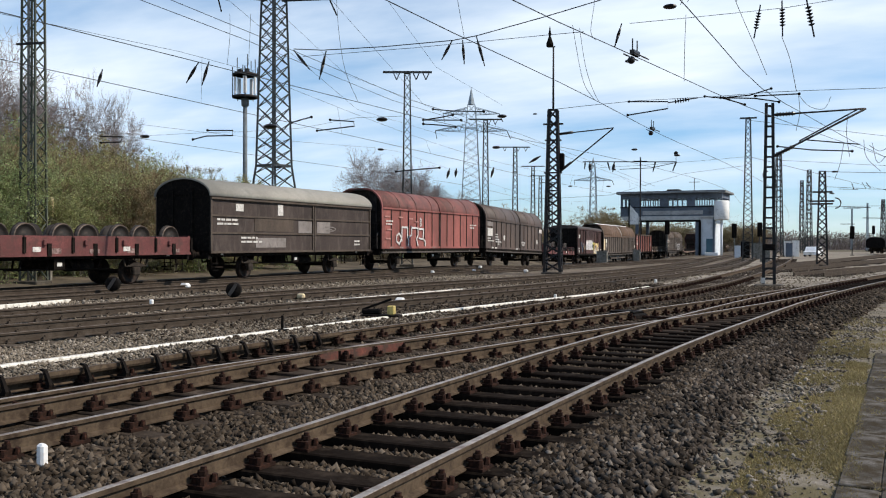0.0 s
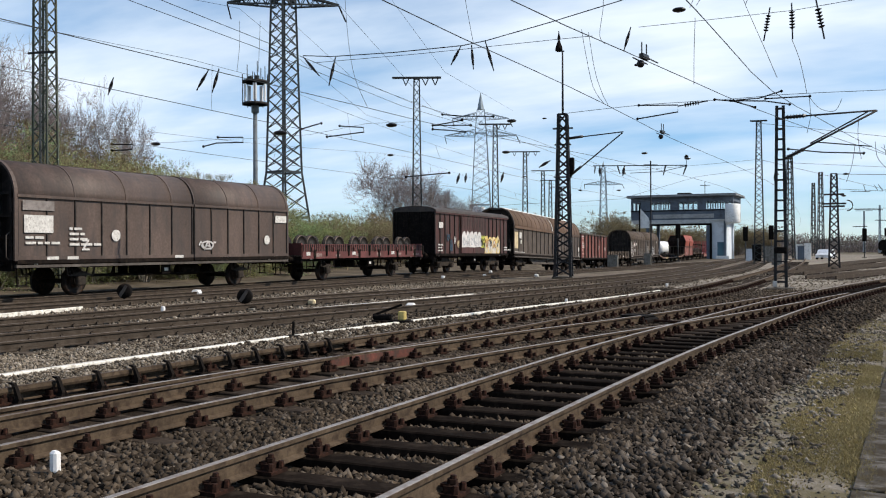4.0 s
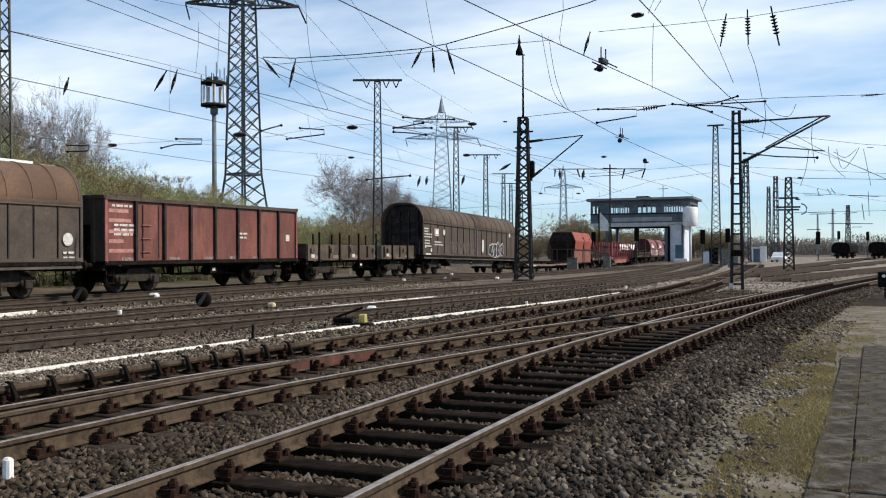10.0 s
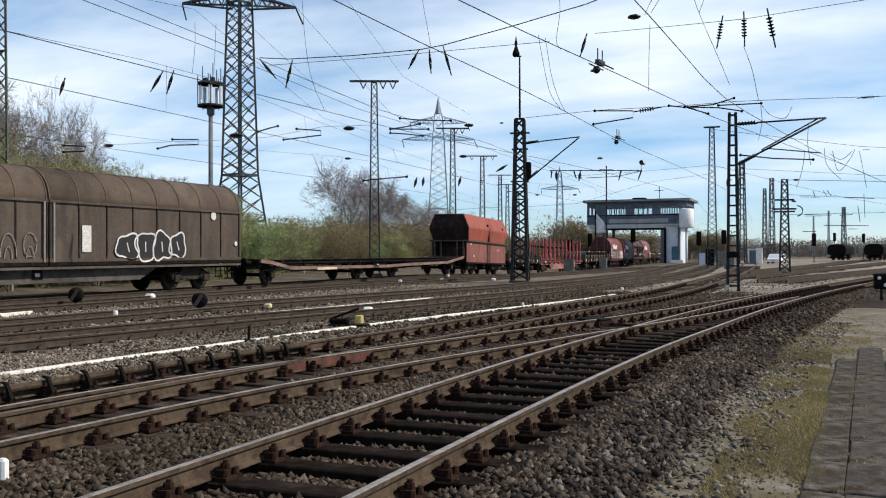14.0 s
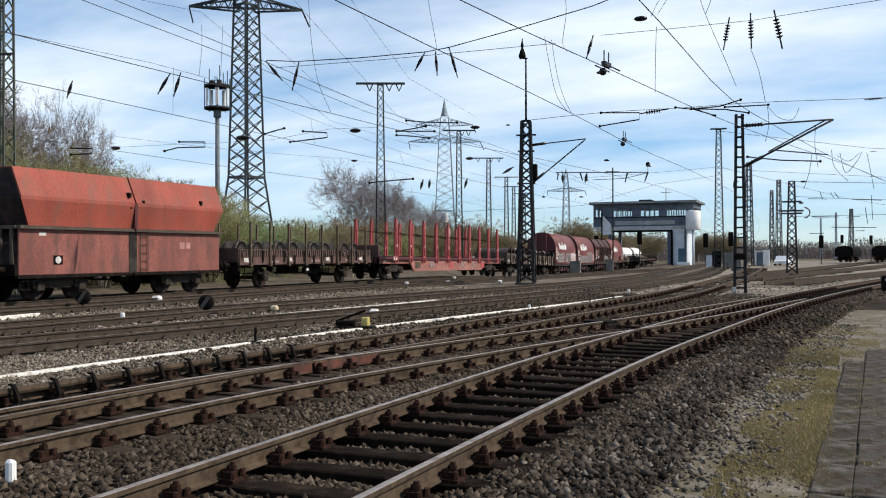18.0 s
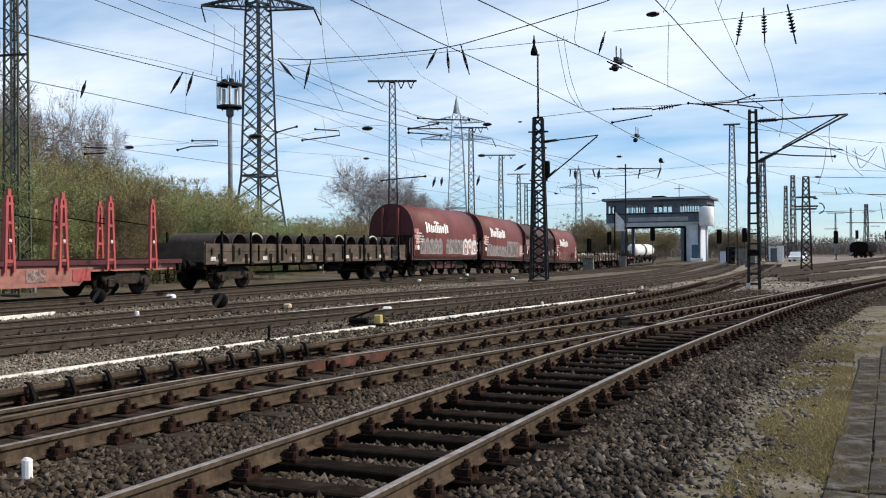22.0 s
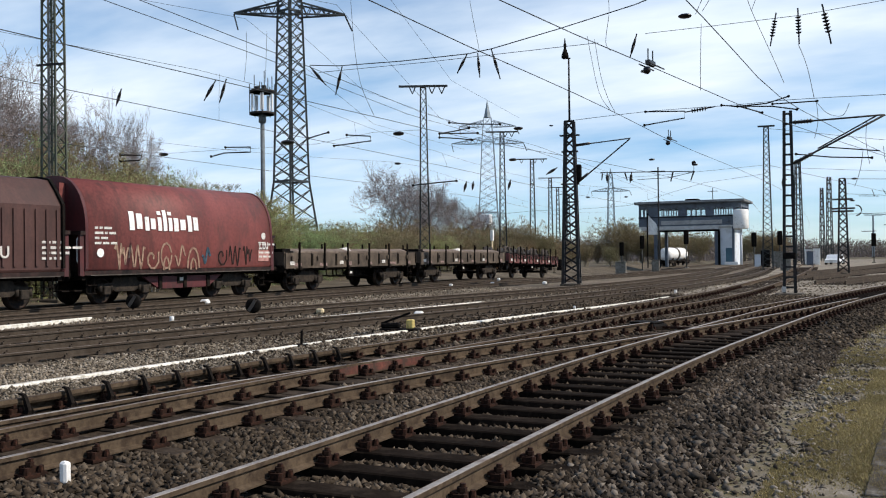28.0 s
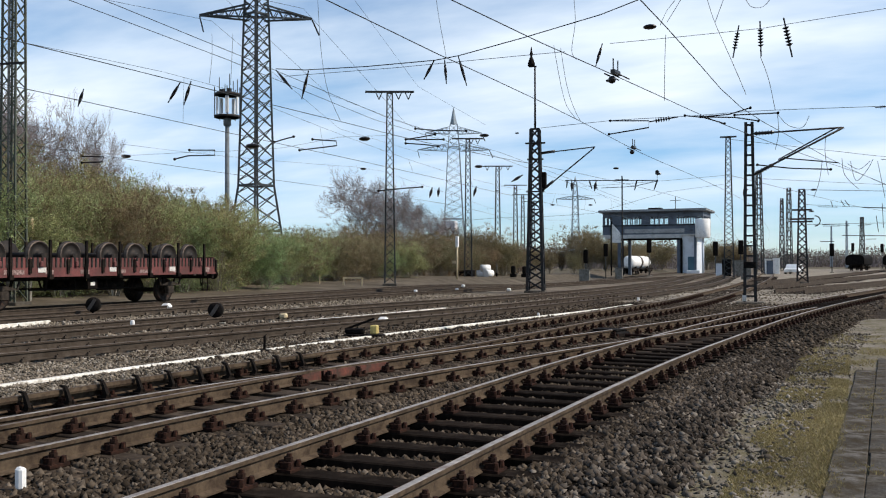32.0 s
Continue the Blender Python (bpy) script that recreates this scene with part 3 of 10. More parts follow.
M_REDOX = mat("flat_red_oxide", (0.125, 0.04, 0.037), 0.7, 0, 0.28, 1.2, 16, (0.08, 0.035, 0.03), 0.4, bump=0.1)
M_HOOD = mat("hood_wine_red", (0.15, 0.042, 0.037), 0.6, 0, 0.28, 0.6, 10, (0.085, 0.033, 0.029), 0.35, bump=0.04, streak=True)
M_HOOD2 = mat("hood_brown_red", (0.062, 0.029, 0.025), 0.65, 0, 0.22, 0.6, 10, (0.045, 0.023, 0.02), 0.35, bump=0.04, streak=True)
M_STAKE = mat("stake_bright_red", (0.38, 0.075, 0.072), 0.65, 0, 0.15, 1.5, 16, (0.25, 0.07, 0.06), 0.3, bump=0.05)
M_SALMON = mat("frame_faded_salmon", (0.31, 0.135, 0.108), 0.75, 0, 0.15, 1.0, 16, (0.22, 0.09, 0.07), 0.4, bump=0.05)
M_PLANK = mat("plank_weathered", (0.15, 0.115, 0.09), 0.9, 0, 0.25, 1.2, 20, (0.075, 0.055, 0.045), 0.4, bump=0.2, rnd=0.12)
M_STAKEB = mat("stake_olive_brown", (0.098, 0.07, 0.044), 0.8, 0, 0.25, 1.5, 18, (0.05, 0.038, 0.028), 0.4)
M_SIDEB = mat("drop_side_brown", (0.08, 0.045, 0.036), 0.8, 0, 0.3, 1.2, 18, (0.14, 0.08, 0.068), 0.35, bump=0.15, rnd=0.15)
M_TREAD = mat("worn_tread_steel", (0.095, 0.075, 0.06), 0.6, 0.3, 0.25, 3, 20, (0.07, 0.045, 0.03), 0.4, bump=0.05)
M_GOND = mat("open_wagon_dull_red", (0.165, 0.061, 0.048), 0.7, 0, 0.28, 0.8, 12, (0.10, 0.042, 0.034), 0.4, bump=0.08, streak=True)
M_LOADWHEEL = mat("scrap_wheel_black", (0.016, 0.0135, 0.012), 0.7, 0.2, 0.3, 4, 30, (0.035, 0.024, 0.018), 0.3)
M_SIDEB2 = mat("side_board_dull_brown", (0.09, 0.068, 0.05), 0.85, 0, 0.3, 1.0, 18, (0.045, 0.034, 0.026), 0.4, bump=0.2, rnd=0.15)
M_PIPE = mat("pipe_tarred", (0.05, 0.04, 0.034), 0.7, 0, 0.25, 1.5, 18, (0.09, 0.065, 0.05), 0.35)
M_TAG = mat("graffiti_silver", (0.27, 0.245, 0.235), 0.6, 0, 0.2, 1.5, 16, (0.17, 0.13, 0.12), 0.4, bump=0)
M_TAGW = mat("graffiti_white", (0.58, 0.56, 0.54), 0.7, 0, 0.2, 2, 16, (0.5, 0.45, 0.42), 0.3, bump=0)
M_TAGY = mat("graffiti_yellow", (0.62, 0.45, 0.14), 0.6, 0, 0.15, 2, 16, (0.7, 0.62, 0.4), 0.4, bump=0)
M_TAGC = mat("graffiti_dull_cream", (0.3, 0.2, 0.14), 0.7, 0, 0.2, 2, 16, (0.18, 0.09, 0.07), 0.4, bump=0)
# near-black red: shade on wagon ends is put into the colour, with grime
M_SHADE_GRIME = mat("shade_and_grime_paint", (0.014, 0.008, 0.007), 0.85, 0, 0.3, 1, 14, (0.05, 0.024, 0.02), 0.35)
M_TAGB = mat("graffiti_blue", (0.045, 0.08, 0.11), 0.6, 0, 0.15, 2, 16, bump=0)
M_TAGP = mat("graffiti_pink", (0.42, 0.22, 0.19), 0.6, 0, 0.15, 2, 16, (0.3, 0.12, 0.1), 0.4, bump=0)
M_TAGG = mat("graffiti_lime", (0.33, 0.36, 0.06), 0.6, 0, 0.2, 3, 16, (0.5, 0.45, 0.1), 0.4, bump=0)
M_TAGO = mat("graffiti_orange", (0.42, 0.16, 0.05), 0.6, 0, 0.2, 3, 16, (0.25, 0.2, 0.06), 0.4, bump=0)
M_TAGC2 = mat("graffiti_pale_blue", (0.33, 0.42, 0.46), 0.6, 0, 0.2, 3, 16, (0.45, 0.36, 0.38), 0.5, bump=0)
M_TAGD = mat("graffiti_slate_line", (0.14, 0.122, 0.118), 0.6, 0, 0.2, 3, 16, (0.17, 0.125, 0.115), 0.4, bump=0)
M_TAGK = mat("graffiti_black", (0.02, 0.018, 0.018), 0.6, 0, 0.15, 2, 16, bump=0)
M_PRINT = mat("stencil_off_white", (0.58, 0.56, 0.52), 0.7, 0, 0.15, 6, 40, (0.3, 0.27, 0.25), 0.35, bump=0)
M_GREYP = mat("patch_grey_paint", (0.21, 0.185, 0.17), 0.7, 0, 0.15, 2, 20, (0.14, 0.12, 0.11), 0.35, bump=0)
M_CREAM = mat("poster_cream", (0.58, 0.47, 0.29), 0.7, 0, 0.15, 3, 20, (0.36, 0.27, 0.17), 0.3, bump=0)

M_GREYU = mat("underframe_dusty", (0.085, 0.072, 0.062), 0.85, 0, 0.3, 1.2, 14, (0.04, 0.033, 0.028), 0.4)
M_PANEL = mat("wall_panel_dusty_brown", (0.078, 0.06, 0.047), 0.7, 0, 0.34, 0.5, 12, (0.048, 0.036, 0.029), 0.4, bump=0.06)
M_CARRAIL = mat("side_rail_dull_pink", (0.2, 0.125, 0.10), 0.8, 0, 0.25, 1.2, 14, (0.10, 0.07, 0.06), 0.4)
# near-black brown: shade of wagon ends and ribs is in the colour, with grime
M_DARKBODY = mat("wagon_shade_grime_brown", (0.014, 0.0112, 0.01), 0.8, 0, 0.3, 1, 14, (0.05, 0.04, 0.033), 0.35)

M_BOGIE = mat("bogie_dusty_steel", (0.03, 0.025, 0.021), 0.85, 0.1, 0.35, 3, 30, (0.06, 0.047, 0.037), 0.35, spec=0.08)
M_MAROON = mat("boarded_van_maroon", (0.07, 0.029, 0.026), 0.7, 0, 0.3, 0.7, 14, (0.045, 0.03, 0.026), 0.45, bump=0.08, streak=True)
M_HOPLOW = mat("hopper_flap_dull_red", (0.2, 0.07, 0.054), 0.7, 0, 0.3, 0.6, 12, (0.115, 0.055, 0.045), 0.42, bump=0.06, streak=True)
M_SCUFF = mat("scuffed_pale_paint", (0.3, 0.21, 0.19), 0.8, 0, 0.35, 4, 20, (0.1, 0.06, 0.05), 0.55, bump=0)
WHEEL_R = 0.46
SPIN = {}          # wheelsets by their place in the bogie
TRAIN = []         # (wagon or load, x, y at 16 s, z)


def cached(name, make, store={}):
    if name not in store:
        bm = make()
        me = bpy.data.meshes.new(name)
        bm.to_mesh(me)
        bm.free()
        store[name] = me
    return store[name]


def put(name, key, make, material, parent, m=None, label=""):
    me = cached(key, make)
    if not me.materials:
        me.materials.append(material)
    ob = new(name, me)
    if parent is not None:
        ob.parent = parent
    if m is not None:
        ob.matrix_basis = m
    if label:
        ob["label"] = label
    return ob


def wheelset_mesh():
    bm = bmesh.new()
    for s in (-1, 1):
        p = [(0.03, 0.66), (0.49, 0.665), (0.49, 0.69), (0.46, 0.70), (0.455, 0.82), (0.40, 0.825), (0.38, 0.79), (0.16, 0.77), (0.13, 0.85), (0.06, 0.86), (0.06, 0.98)]
        lathe(bm, [(r, s * h) for r, h in p], (0, 0, 0), 'x', 22)
    rod(bm, (-0.7, 0, 0), (0.7, 0, 0), 0.085, seg=8)
    return bm


def bogie_mesh():
    bm = bmesh.new()
    for s in (-1, 1):
        x0, x1 = s * 0.93, s * 1.05
        lo, hi = min(x0, x1), max(x0, x1)
        extr = [(-1.25, 0.56), (-1.25, 0.70), (-0.62, 0.74), (-0.5, 0.92), (0.5, 0.92), (0.62, 0.74), (1.25, 0.70), (1.25, 0.56), (0.66, 0.56), (0.45, 0.42), (-0.45, 0.42), (-0.66, 0.56)]
        a = [bm.verts.new((lo, y, z)) for y, z in extr]
        b = [bm.verts.new((hi, y, z)) for y, z in extr]
        n = len(extr)
        for k in range(n):
            bm.faces.new((a[k], a[(k + 1) % n], b[(k + 1) % n], b[k]))
        bm.faces.new(a[::-1])
        bm.faces.new(b)
        for y in (-0.9, 0.9):
            box(bm, s * 0.93, s * 1.16, y - 0.16, y + 0.16, 0.32, 0.62, 0.03)
            for d in (-0.24, 0.24):
                rod(bm, (s * 1.04, y + d, 0.42), (s * 1.04, y + d, 0.68), 0.075, seg=8)
    box(bm, -1.0, 1.0, -0.22, 0.22, 0.6, 0.9)
    bmesh.ops.recalc_face_normals(bm, faces=bm.faces)
    return bm


def guard_mesh():
    bm = bmesh.new()
    for s in (-1, 1):
        for d in (-1, 1):
            beam(bm, (s * 1.0, d * 0.2, 0.4), (s * 1.0, d * 0.36, 0.98), 0.05, 0.03)
    beam(bm, (-1.0, 0.2, 0.4), (1.0, 0.2, 0.4), 0.03)
    return bm


def axle_box_mesh():
    bm = bmesh.new()
    box(bm, 0.98, 1.14, -0.17, 0.17, 0.32, 0.62, 0.03)
    return bm


def spring_mesh():
    bm = bmesh.new()
    for k in range(5):
        h = 0.52 - k * 0.09
        box(bm, 1.02, 1.11, -h, h, 0.64 + k * 0.028, 0.668 + k * 0.028)
    for d in (-1, 1):
        beam(bm, (1.06, d * 0.52, 0.65), (1.06, d * 0.62, 0.97), 0.05)
    return bm


def axle_unit(w, y):
    g = put("axle_guard", "axle_guard", guard_mesh, M_UNDER, w, pose(0, y, 0))
    for rz in (0, 180):
        put("axle_box", "axle_box", axle_box_mesh, M_BOGIE, g, pose(0, 0, 0, 0, 0, rz))
        put("leaf_spring", "leaf_spring", spring_mesh, M_BOGIE, g, pose(0, 0, 0, 0, 0, rz))
    wheelset(g, 0.0)


def buffer_mesh():
    bm = bmesh.new()
    lathe(bm, [(0.10, 0.0), (0.10, 0.30), (0.07, 0.31), (0.07, 0.46), (0.12, 0.47), (0.225, 0.50), (0.225, 0.53), (0.1, 0.545)], (0, 0, 0), 'y', 14)
    return bm


def wheelset(parent, y):
    ob = put("wheelset", "wheelset", wheelset_mesh, M_WHEEL, parent, pose(0, y, WHEEL_R))
    SPIN.setdefault(y, []).append(ob)
    return ob


def running_clutter(w, L, gear):
    """Corner steps, brake rigging, air tank and small white marks under the sole bar."""
    r = random.Random(int(L * 100))
    for s in (-1, 1):
        for e in (-1, 1):
            y = e * (L / 2 - 0.45)
            bm = bmesh.new()
            for d in (-0.17, 0.17):
                beam(bm, (s * 1.2, y + d, 0.38), (s * 1.2, y + d, 1.0), 0.03)
            for z in (0.4, 0.68):
                box(bm, s * 1.12, s * 1.3, y - 0.19, y + 0.19, z - 0.015, z + 0.015)
            part("corner_step", bm, M_UNDER, w)
        mid = (L / 2 - 4.2) if gear == "bogie" else (L / 2 - 3.6)
        bm = bmesh.new()
        rod(bm, (s * 0.8, -mid, 0.62), (s * 0.8, mid, 0.58), 0.03, seg=5)
        for k in range(4):
            y = -mid + 2 * mid * (k + 0.5) / 4
            beam(bm, (s * 0.8, y, 0.58), (s * 0.8, y + r.uniform(-0.2, 0.2), 1.0), 0.05)
        part("brake_rod", bm, M_UNDER, w)
        y = r.uniform(-0.5, 0.5)
        part("brake_lever_plate", B(s * 1.12, s * 1.17, y - 0.22, y + 0.22, 0.62, 0.96), M_UNDER, w)
        plate(w, "brake_mark", s * 1.175, y - 0.1, y + 0.1, 0.72, 0.84, M_PRINT, 0.004)
        for yy in (-L / 2 + 0.95, L / 2 - 1.1):
            plate(w, "shunting_mark", s * 1.165, yy, yy + 0.14, 1.0, 1.14, M_PRINT, 0.008)
    bm = bmesh.new()
    lathe(bm, [(0.1, -0.62), (0.2, -0.55), (0.2, 0.55), (0.1, 0.62)], (0.55, mid * 0.45, 0.72), 'y', 12)
    part("air_tank", bm, M_UNDER, w)


def wagon(label, ya, yb, gear="bogie", inset=2.6, group="wagons of the goods train", sill=None, sill_z=(0.95, 1.18)):
    """An empty at the wagon's middle with underframe, buffers, coupling and running gear; ya, yb are its ends at 16 s."""
    L = yb - ya
    w = thing("goods_wagon", label, "goods wagon", (TRAIN_X, (ya + yb) / 2, 0), group=group)
    TRAIN.append((w, TRAIN_X, (ya + yb) / 2, 0.0, (ya + yb) / 2))
    sill = sill or M_UNDER
    for s in (-1, 1):
        bm = bmesh.new()
        box(bm, s * 1.02, s * 1.16, -L / 2, L / 2, *sill_z)
        part("sole_bar", bm, sill, w)
    bm = B(-0.2, 0.2, -L / 2, L / 2, 0.9, 1.15)
    for y in np.arange(-L / 2 + 0.8, L / 2 - 0.5, 1.6):
        box(bm, -1.02, 1.02, y, y + 0.09, 0.98, 1.12)
    part("underframe", bm, M_UNDER, w)
    for s in (-1, 1):
        part("headstock", B(-1.3, 1.3, s * (L / 2 - 0.14), s * L / 2, 0.86, 1.2), M_UNDER, w)
        for x in (-0.875, 0.875):
            put("buffer", "buffer", buffer_mesh, M_UNDER, w, pose(x, s * L / 2, 1.04, 0, 0, 0 if s > 0 else 180))
        bm = bmesh.new()
        rod(bm, (0, s * L / 2, 1.0), (0, s * (L / 2 + 0.3), 0.98), 0.05, seg=6)
        rod(bm, (0, s * (L / 2 + 0.28), 1.0), (0, s * (L / 2 + 0.52), 0.86), 0.035, seg=6)
        part("coupling", bm, M_UNDER, w)
        bm = bmesh.new()
        tube(bm, [(0.45, s * L / 2, 0.95), (0.45, s * (L / 2 + 0.18), 0.85), (0.4, s * (L / 2 + 0.3), 0.55), (0.36, s * (L / 2 + 0.45), 0.7)], 0.022, 5)
        part("brake_hose", bm, M_BLACK, w)
    running_clutter(w, L, gear)
    if gear == "bogie":
        for s in (-1, 1):
            b = put("bogie", "bogie", bogie_mesh, M_BOGIE, w, pose(0, s * (L / 2 - inset), 0))
            wheelset(b, -0.9)
            wheelset(b, 0.9)
    elif gear == "two":
        for s in (-1, 1):
            axle_unit(w, s * (L / 2 - inset))
        part("brake_cylinder", B(-0.5, 0.3, -0.5, 0.4, 0.62, 0.92, 0.05), M_UNDER, w)
    return w, L


def plate(w, name, x, y0, y1, z0, z1, material, t=0.006, label=""):
    return part(name, B(x - t, x + t, y0, y1, z0, z1), material, w, label)


def stencils(w, x, y, z, rows, seed):
    """Small painted data on a wagon side: bars, since the writing cannot be read."""
    r = random.Random(seed)
    for k in range(rows):
        bm = bmesh.new()
        yy = y
        for j in range(r.randint(2, 4)):
            ln = r.uniform(0.12, 0.4)
            box(bm, x - 0.004, x + 0.004, yy, yy + ln, z - k * 0.17 - 0.04, z - k * 0.17 + 0.04)
            yy += ln + 0.07
        part("stencil", bm, M_PRINT, w)


def disc(w, x, y, z, r, material, label="", name="round_mark"):
    bm = bmesh.new()
    rod(bm, (x - 0.006, y, z), (x + 0.008, y, z), r, seg=18)
    return part(name, bm, material, w, label)


def blob_letters(w, x, y0, y1, z0, z1, n, fill, line, seed, label):
    """Spray-painted bubble shapes along a side, fill and outline."""
    r = random.Random(seed)
    step = (y1 - y0) / n
    for k in range(n):
        cy, cz = y0 + (k + 0.5) * step, (z0 + z1) / 2 + r.uniform(-0.06, 0.06)
        ry, rz = step * r.uniform(0.5, 0.62), (z1 - z0) / 2 * r.uniform(0.8, 1.05)
        ph, pts = r.uniform(0, 6), []
        sq = r.uniform(2.2, 3.6)
        for j in range(26):
            a = 2 * math.pi * j / 26
            c, s = math.cos(a), math.sin(a)
            q = (abs(c) ** sq + abs(s) ** sq) ** (-1 / sq) * (1 + 0.13 * math.sin(3 * a + ph) + 0.07 * math.sin(5 * a + 2 * ph))
            pts.append((cy + ry * q * c, cz + rz * q * s))
        xx = x + 0.002 * (k % 3)
        if fill:
            bm = bmesh.new()
            a = [bm.verts.new((xx, y, z)) for y, z in pts]
            b = [bm.verts.new((xx + 0.005, y, z)) for y, z in pts]
            for j in range(26):
                bm.faces.new((a[j], a[(j + 1) % 26], b[(j + 1) % 26], b[j]))
            bm.faces.new(a[::-1])
            bm.faces.new(b)
            bmesh.ops.recalc_face_normals(bm, faces=bm.faces)
            part("graffiti_fill", bm, fill, w, label)
        if line:
            bm = bmesh.new()
            q = [(xx + 0.008, y, z) for y, z in pts]
            for a, b in zip(q, q[1:] + q[:1]):
                beam(bm, a, b, 0.065, 0.008, (1, 0, 0))
            dx = r.uniform(-0.2, 0.2) * ry
            beam(bm, (xx + 0.008, cy + dx, cz - rz * 0.4), (xx + 0.008, cy - dx, cz + rz * 0.35), 0.05, 0.008, (1, 0, 0))
            part("graffiti_outline", bm, line, w, label)


def strokes(w, x, y0, y1, z0, z1, lines, width, material, label, name="graffiti_stroke"):
    """Sprayed lines on a side, given in shares of the field y0..y1, z0..z1."""
    bm = bmesh.new()
    for pts in lines:
        q = [Vector((x, y0 + (y1 - y0) * u, z0 + (z1 - z0) * v)) for u, v in pts]
        for a, b in zip(q, q[1:]):
            e = (b - a).normalized() * width * 0.35
            beam(bm, a - e, b + e, width, 0.008, (1, 0, 0))
    return part(name, bm, material, w, label)


def scribbles():
    """Loops, waves and hooks of a spray can, none of them a letter."""
    loop = [(0.5 + (0.1 + 0.042 * k) * math.cos(0.75 * k), 0.5 + (0.1 + 0.042 * k) * math.sin(0.75 * k)) for k in range(10)]
    wave = [(k / 11, 0.5 + 0.4 * math.sin(k * 1.35)) for k in range(12)]
    drip = [(0.1 + 0.8 * k / 9, 0.75 + 0.16 * math.sin(k * 2.1) - (0.6 if k in (3, 7) else 0)) for k in range(10)]
    arc = [(0.5 - 0.42 * math.cos(math.pi * k / 8), 0.1 + 0.78 * math.sin(math.pi * k / 8)) for k in range(9)]
    low = [(0.5 - 0.2 * math.cos(math.pi * k / 6), 0.05 + 0.4 * math.sin(math.pi * k / 6)) for k in range(7)]
    curl = [(0.15 + 0.07 * k, 0.3 + 0.05 * k + 0.25 * math.cos(k * 0.9)) for k in range(11)]
    ring = [(0.5 + 0.36 * math.cos(a), 0.5 + 0.42 * math.sin(a)) for a in (0.3 + 0.6 * k for k in range(11))]
    return ((loop,), (wave,), (drip,), (arc, low), (curl,), (ring, low))


GLYPHS = scribbles()


def block_piece(w, x, y0, y1, z0, z1, n, fill, ink, seed, label, line=0.06, edge=None):
    """A sprayed piece: a closed band of crowded letter blocks with a ragged top, inked inside."""
    r = random.Random(seed)
    step, H = (y1 - y0) / n, z1 - z0
    for k in range(n):
        a, b = y0 + k * step - step * 0.06, y0 + (k + 1) * step + step * 0.06
        top = [(a + (b - a) * u, z1 - H * (0.3 * (1 - math.sin(math.pi * u)) ** 2 + r.uniform(0.0, 0.09))) for u in (0.0, 0.1, 0.25, 0.42, 0.6, 0.76, 0.9, 1.0)]
        low = [(b, z0 + H * r.uniform(0.0, 0.05)), (a, z0 + H * r.uniform(0.0, 0.05))]
        pts = top + low
        xx = x + 0.002 * (k % 3)
        bm = bmesh.new()
        f, g = [[bm.verts.new((xx + d, y, z)) for y, z in pts] for d in (0.0, 0.005)]
        for j in range(len(pts)):
            bm.faces.new((f[j], f[(j + 1) % len(pts)], g[(j + 1) % len(pts)], g[j]))
        bm.faces.new(f[::-1])
        bm.faces.new(g)
        bmesh.ops.recalc_face_normals(bm, faces=bm.faces)
        part("graffiti_fill", bm, fill, w, label)
        if ink:
            strokes(w, x + 0.012, a + step * 0.12, b - step * 0.12, z0 + H * 0.06, z1 - H * 0.2, r.choice(GLYPHS), line, ink, label, "graffiti_line")
        if edge:
            strokes(w, x + 0.012, 0, 1, 0, 1, [[(y, z) for y, z in top]], line * 0.8, edge, label, "graffiti_edge")


def letters(w, text, x, y, z, size, material, label="", tall=1.0):
    cu = bpy.data.curves.new("lettering", 'FONT')
    cu.body, cu.size, cu.extrude, cu.offset = text, size, 0.004, size * 0.018
    tmp = bpy.data.objects.new("lettering", cu)
    me = bpy.data.meshes.new_from_object(tmp)
    bpy.data.objects.remove(tmp)
    me.materials.clear()
    me.materials.append(material)
    ob = new("lettering", me)
    ob.parent = w
    ob.matrix_basis = Matrix(((0, 0, 1, x), (1, 0, 0, y), (0, tall, 0, z), (0, 0, 0, 1)))
    if label:
        ob["label"] = label
    return ob


def shoulder(xw, z0, zs, zt, xr=0.35, n=9):
    """Half outline of a sliding-wall wagon: upright wall, rounded shoulder, flat crown."""
    pts = [(xw, z0), (xw, zs)]
    for k in range(1, n + 1):
        a = (math.pi / 2) * k / n
        pts.append((xr + (xw - xr) * math.cos(a), zs + (zt - zs) * math.sin(a)))
    return pts


def closed(half):
    return half + [(-x, z) for x, z in half[::-1]]


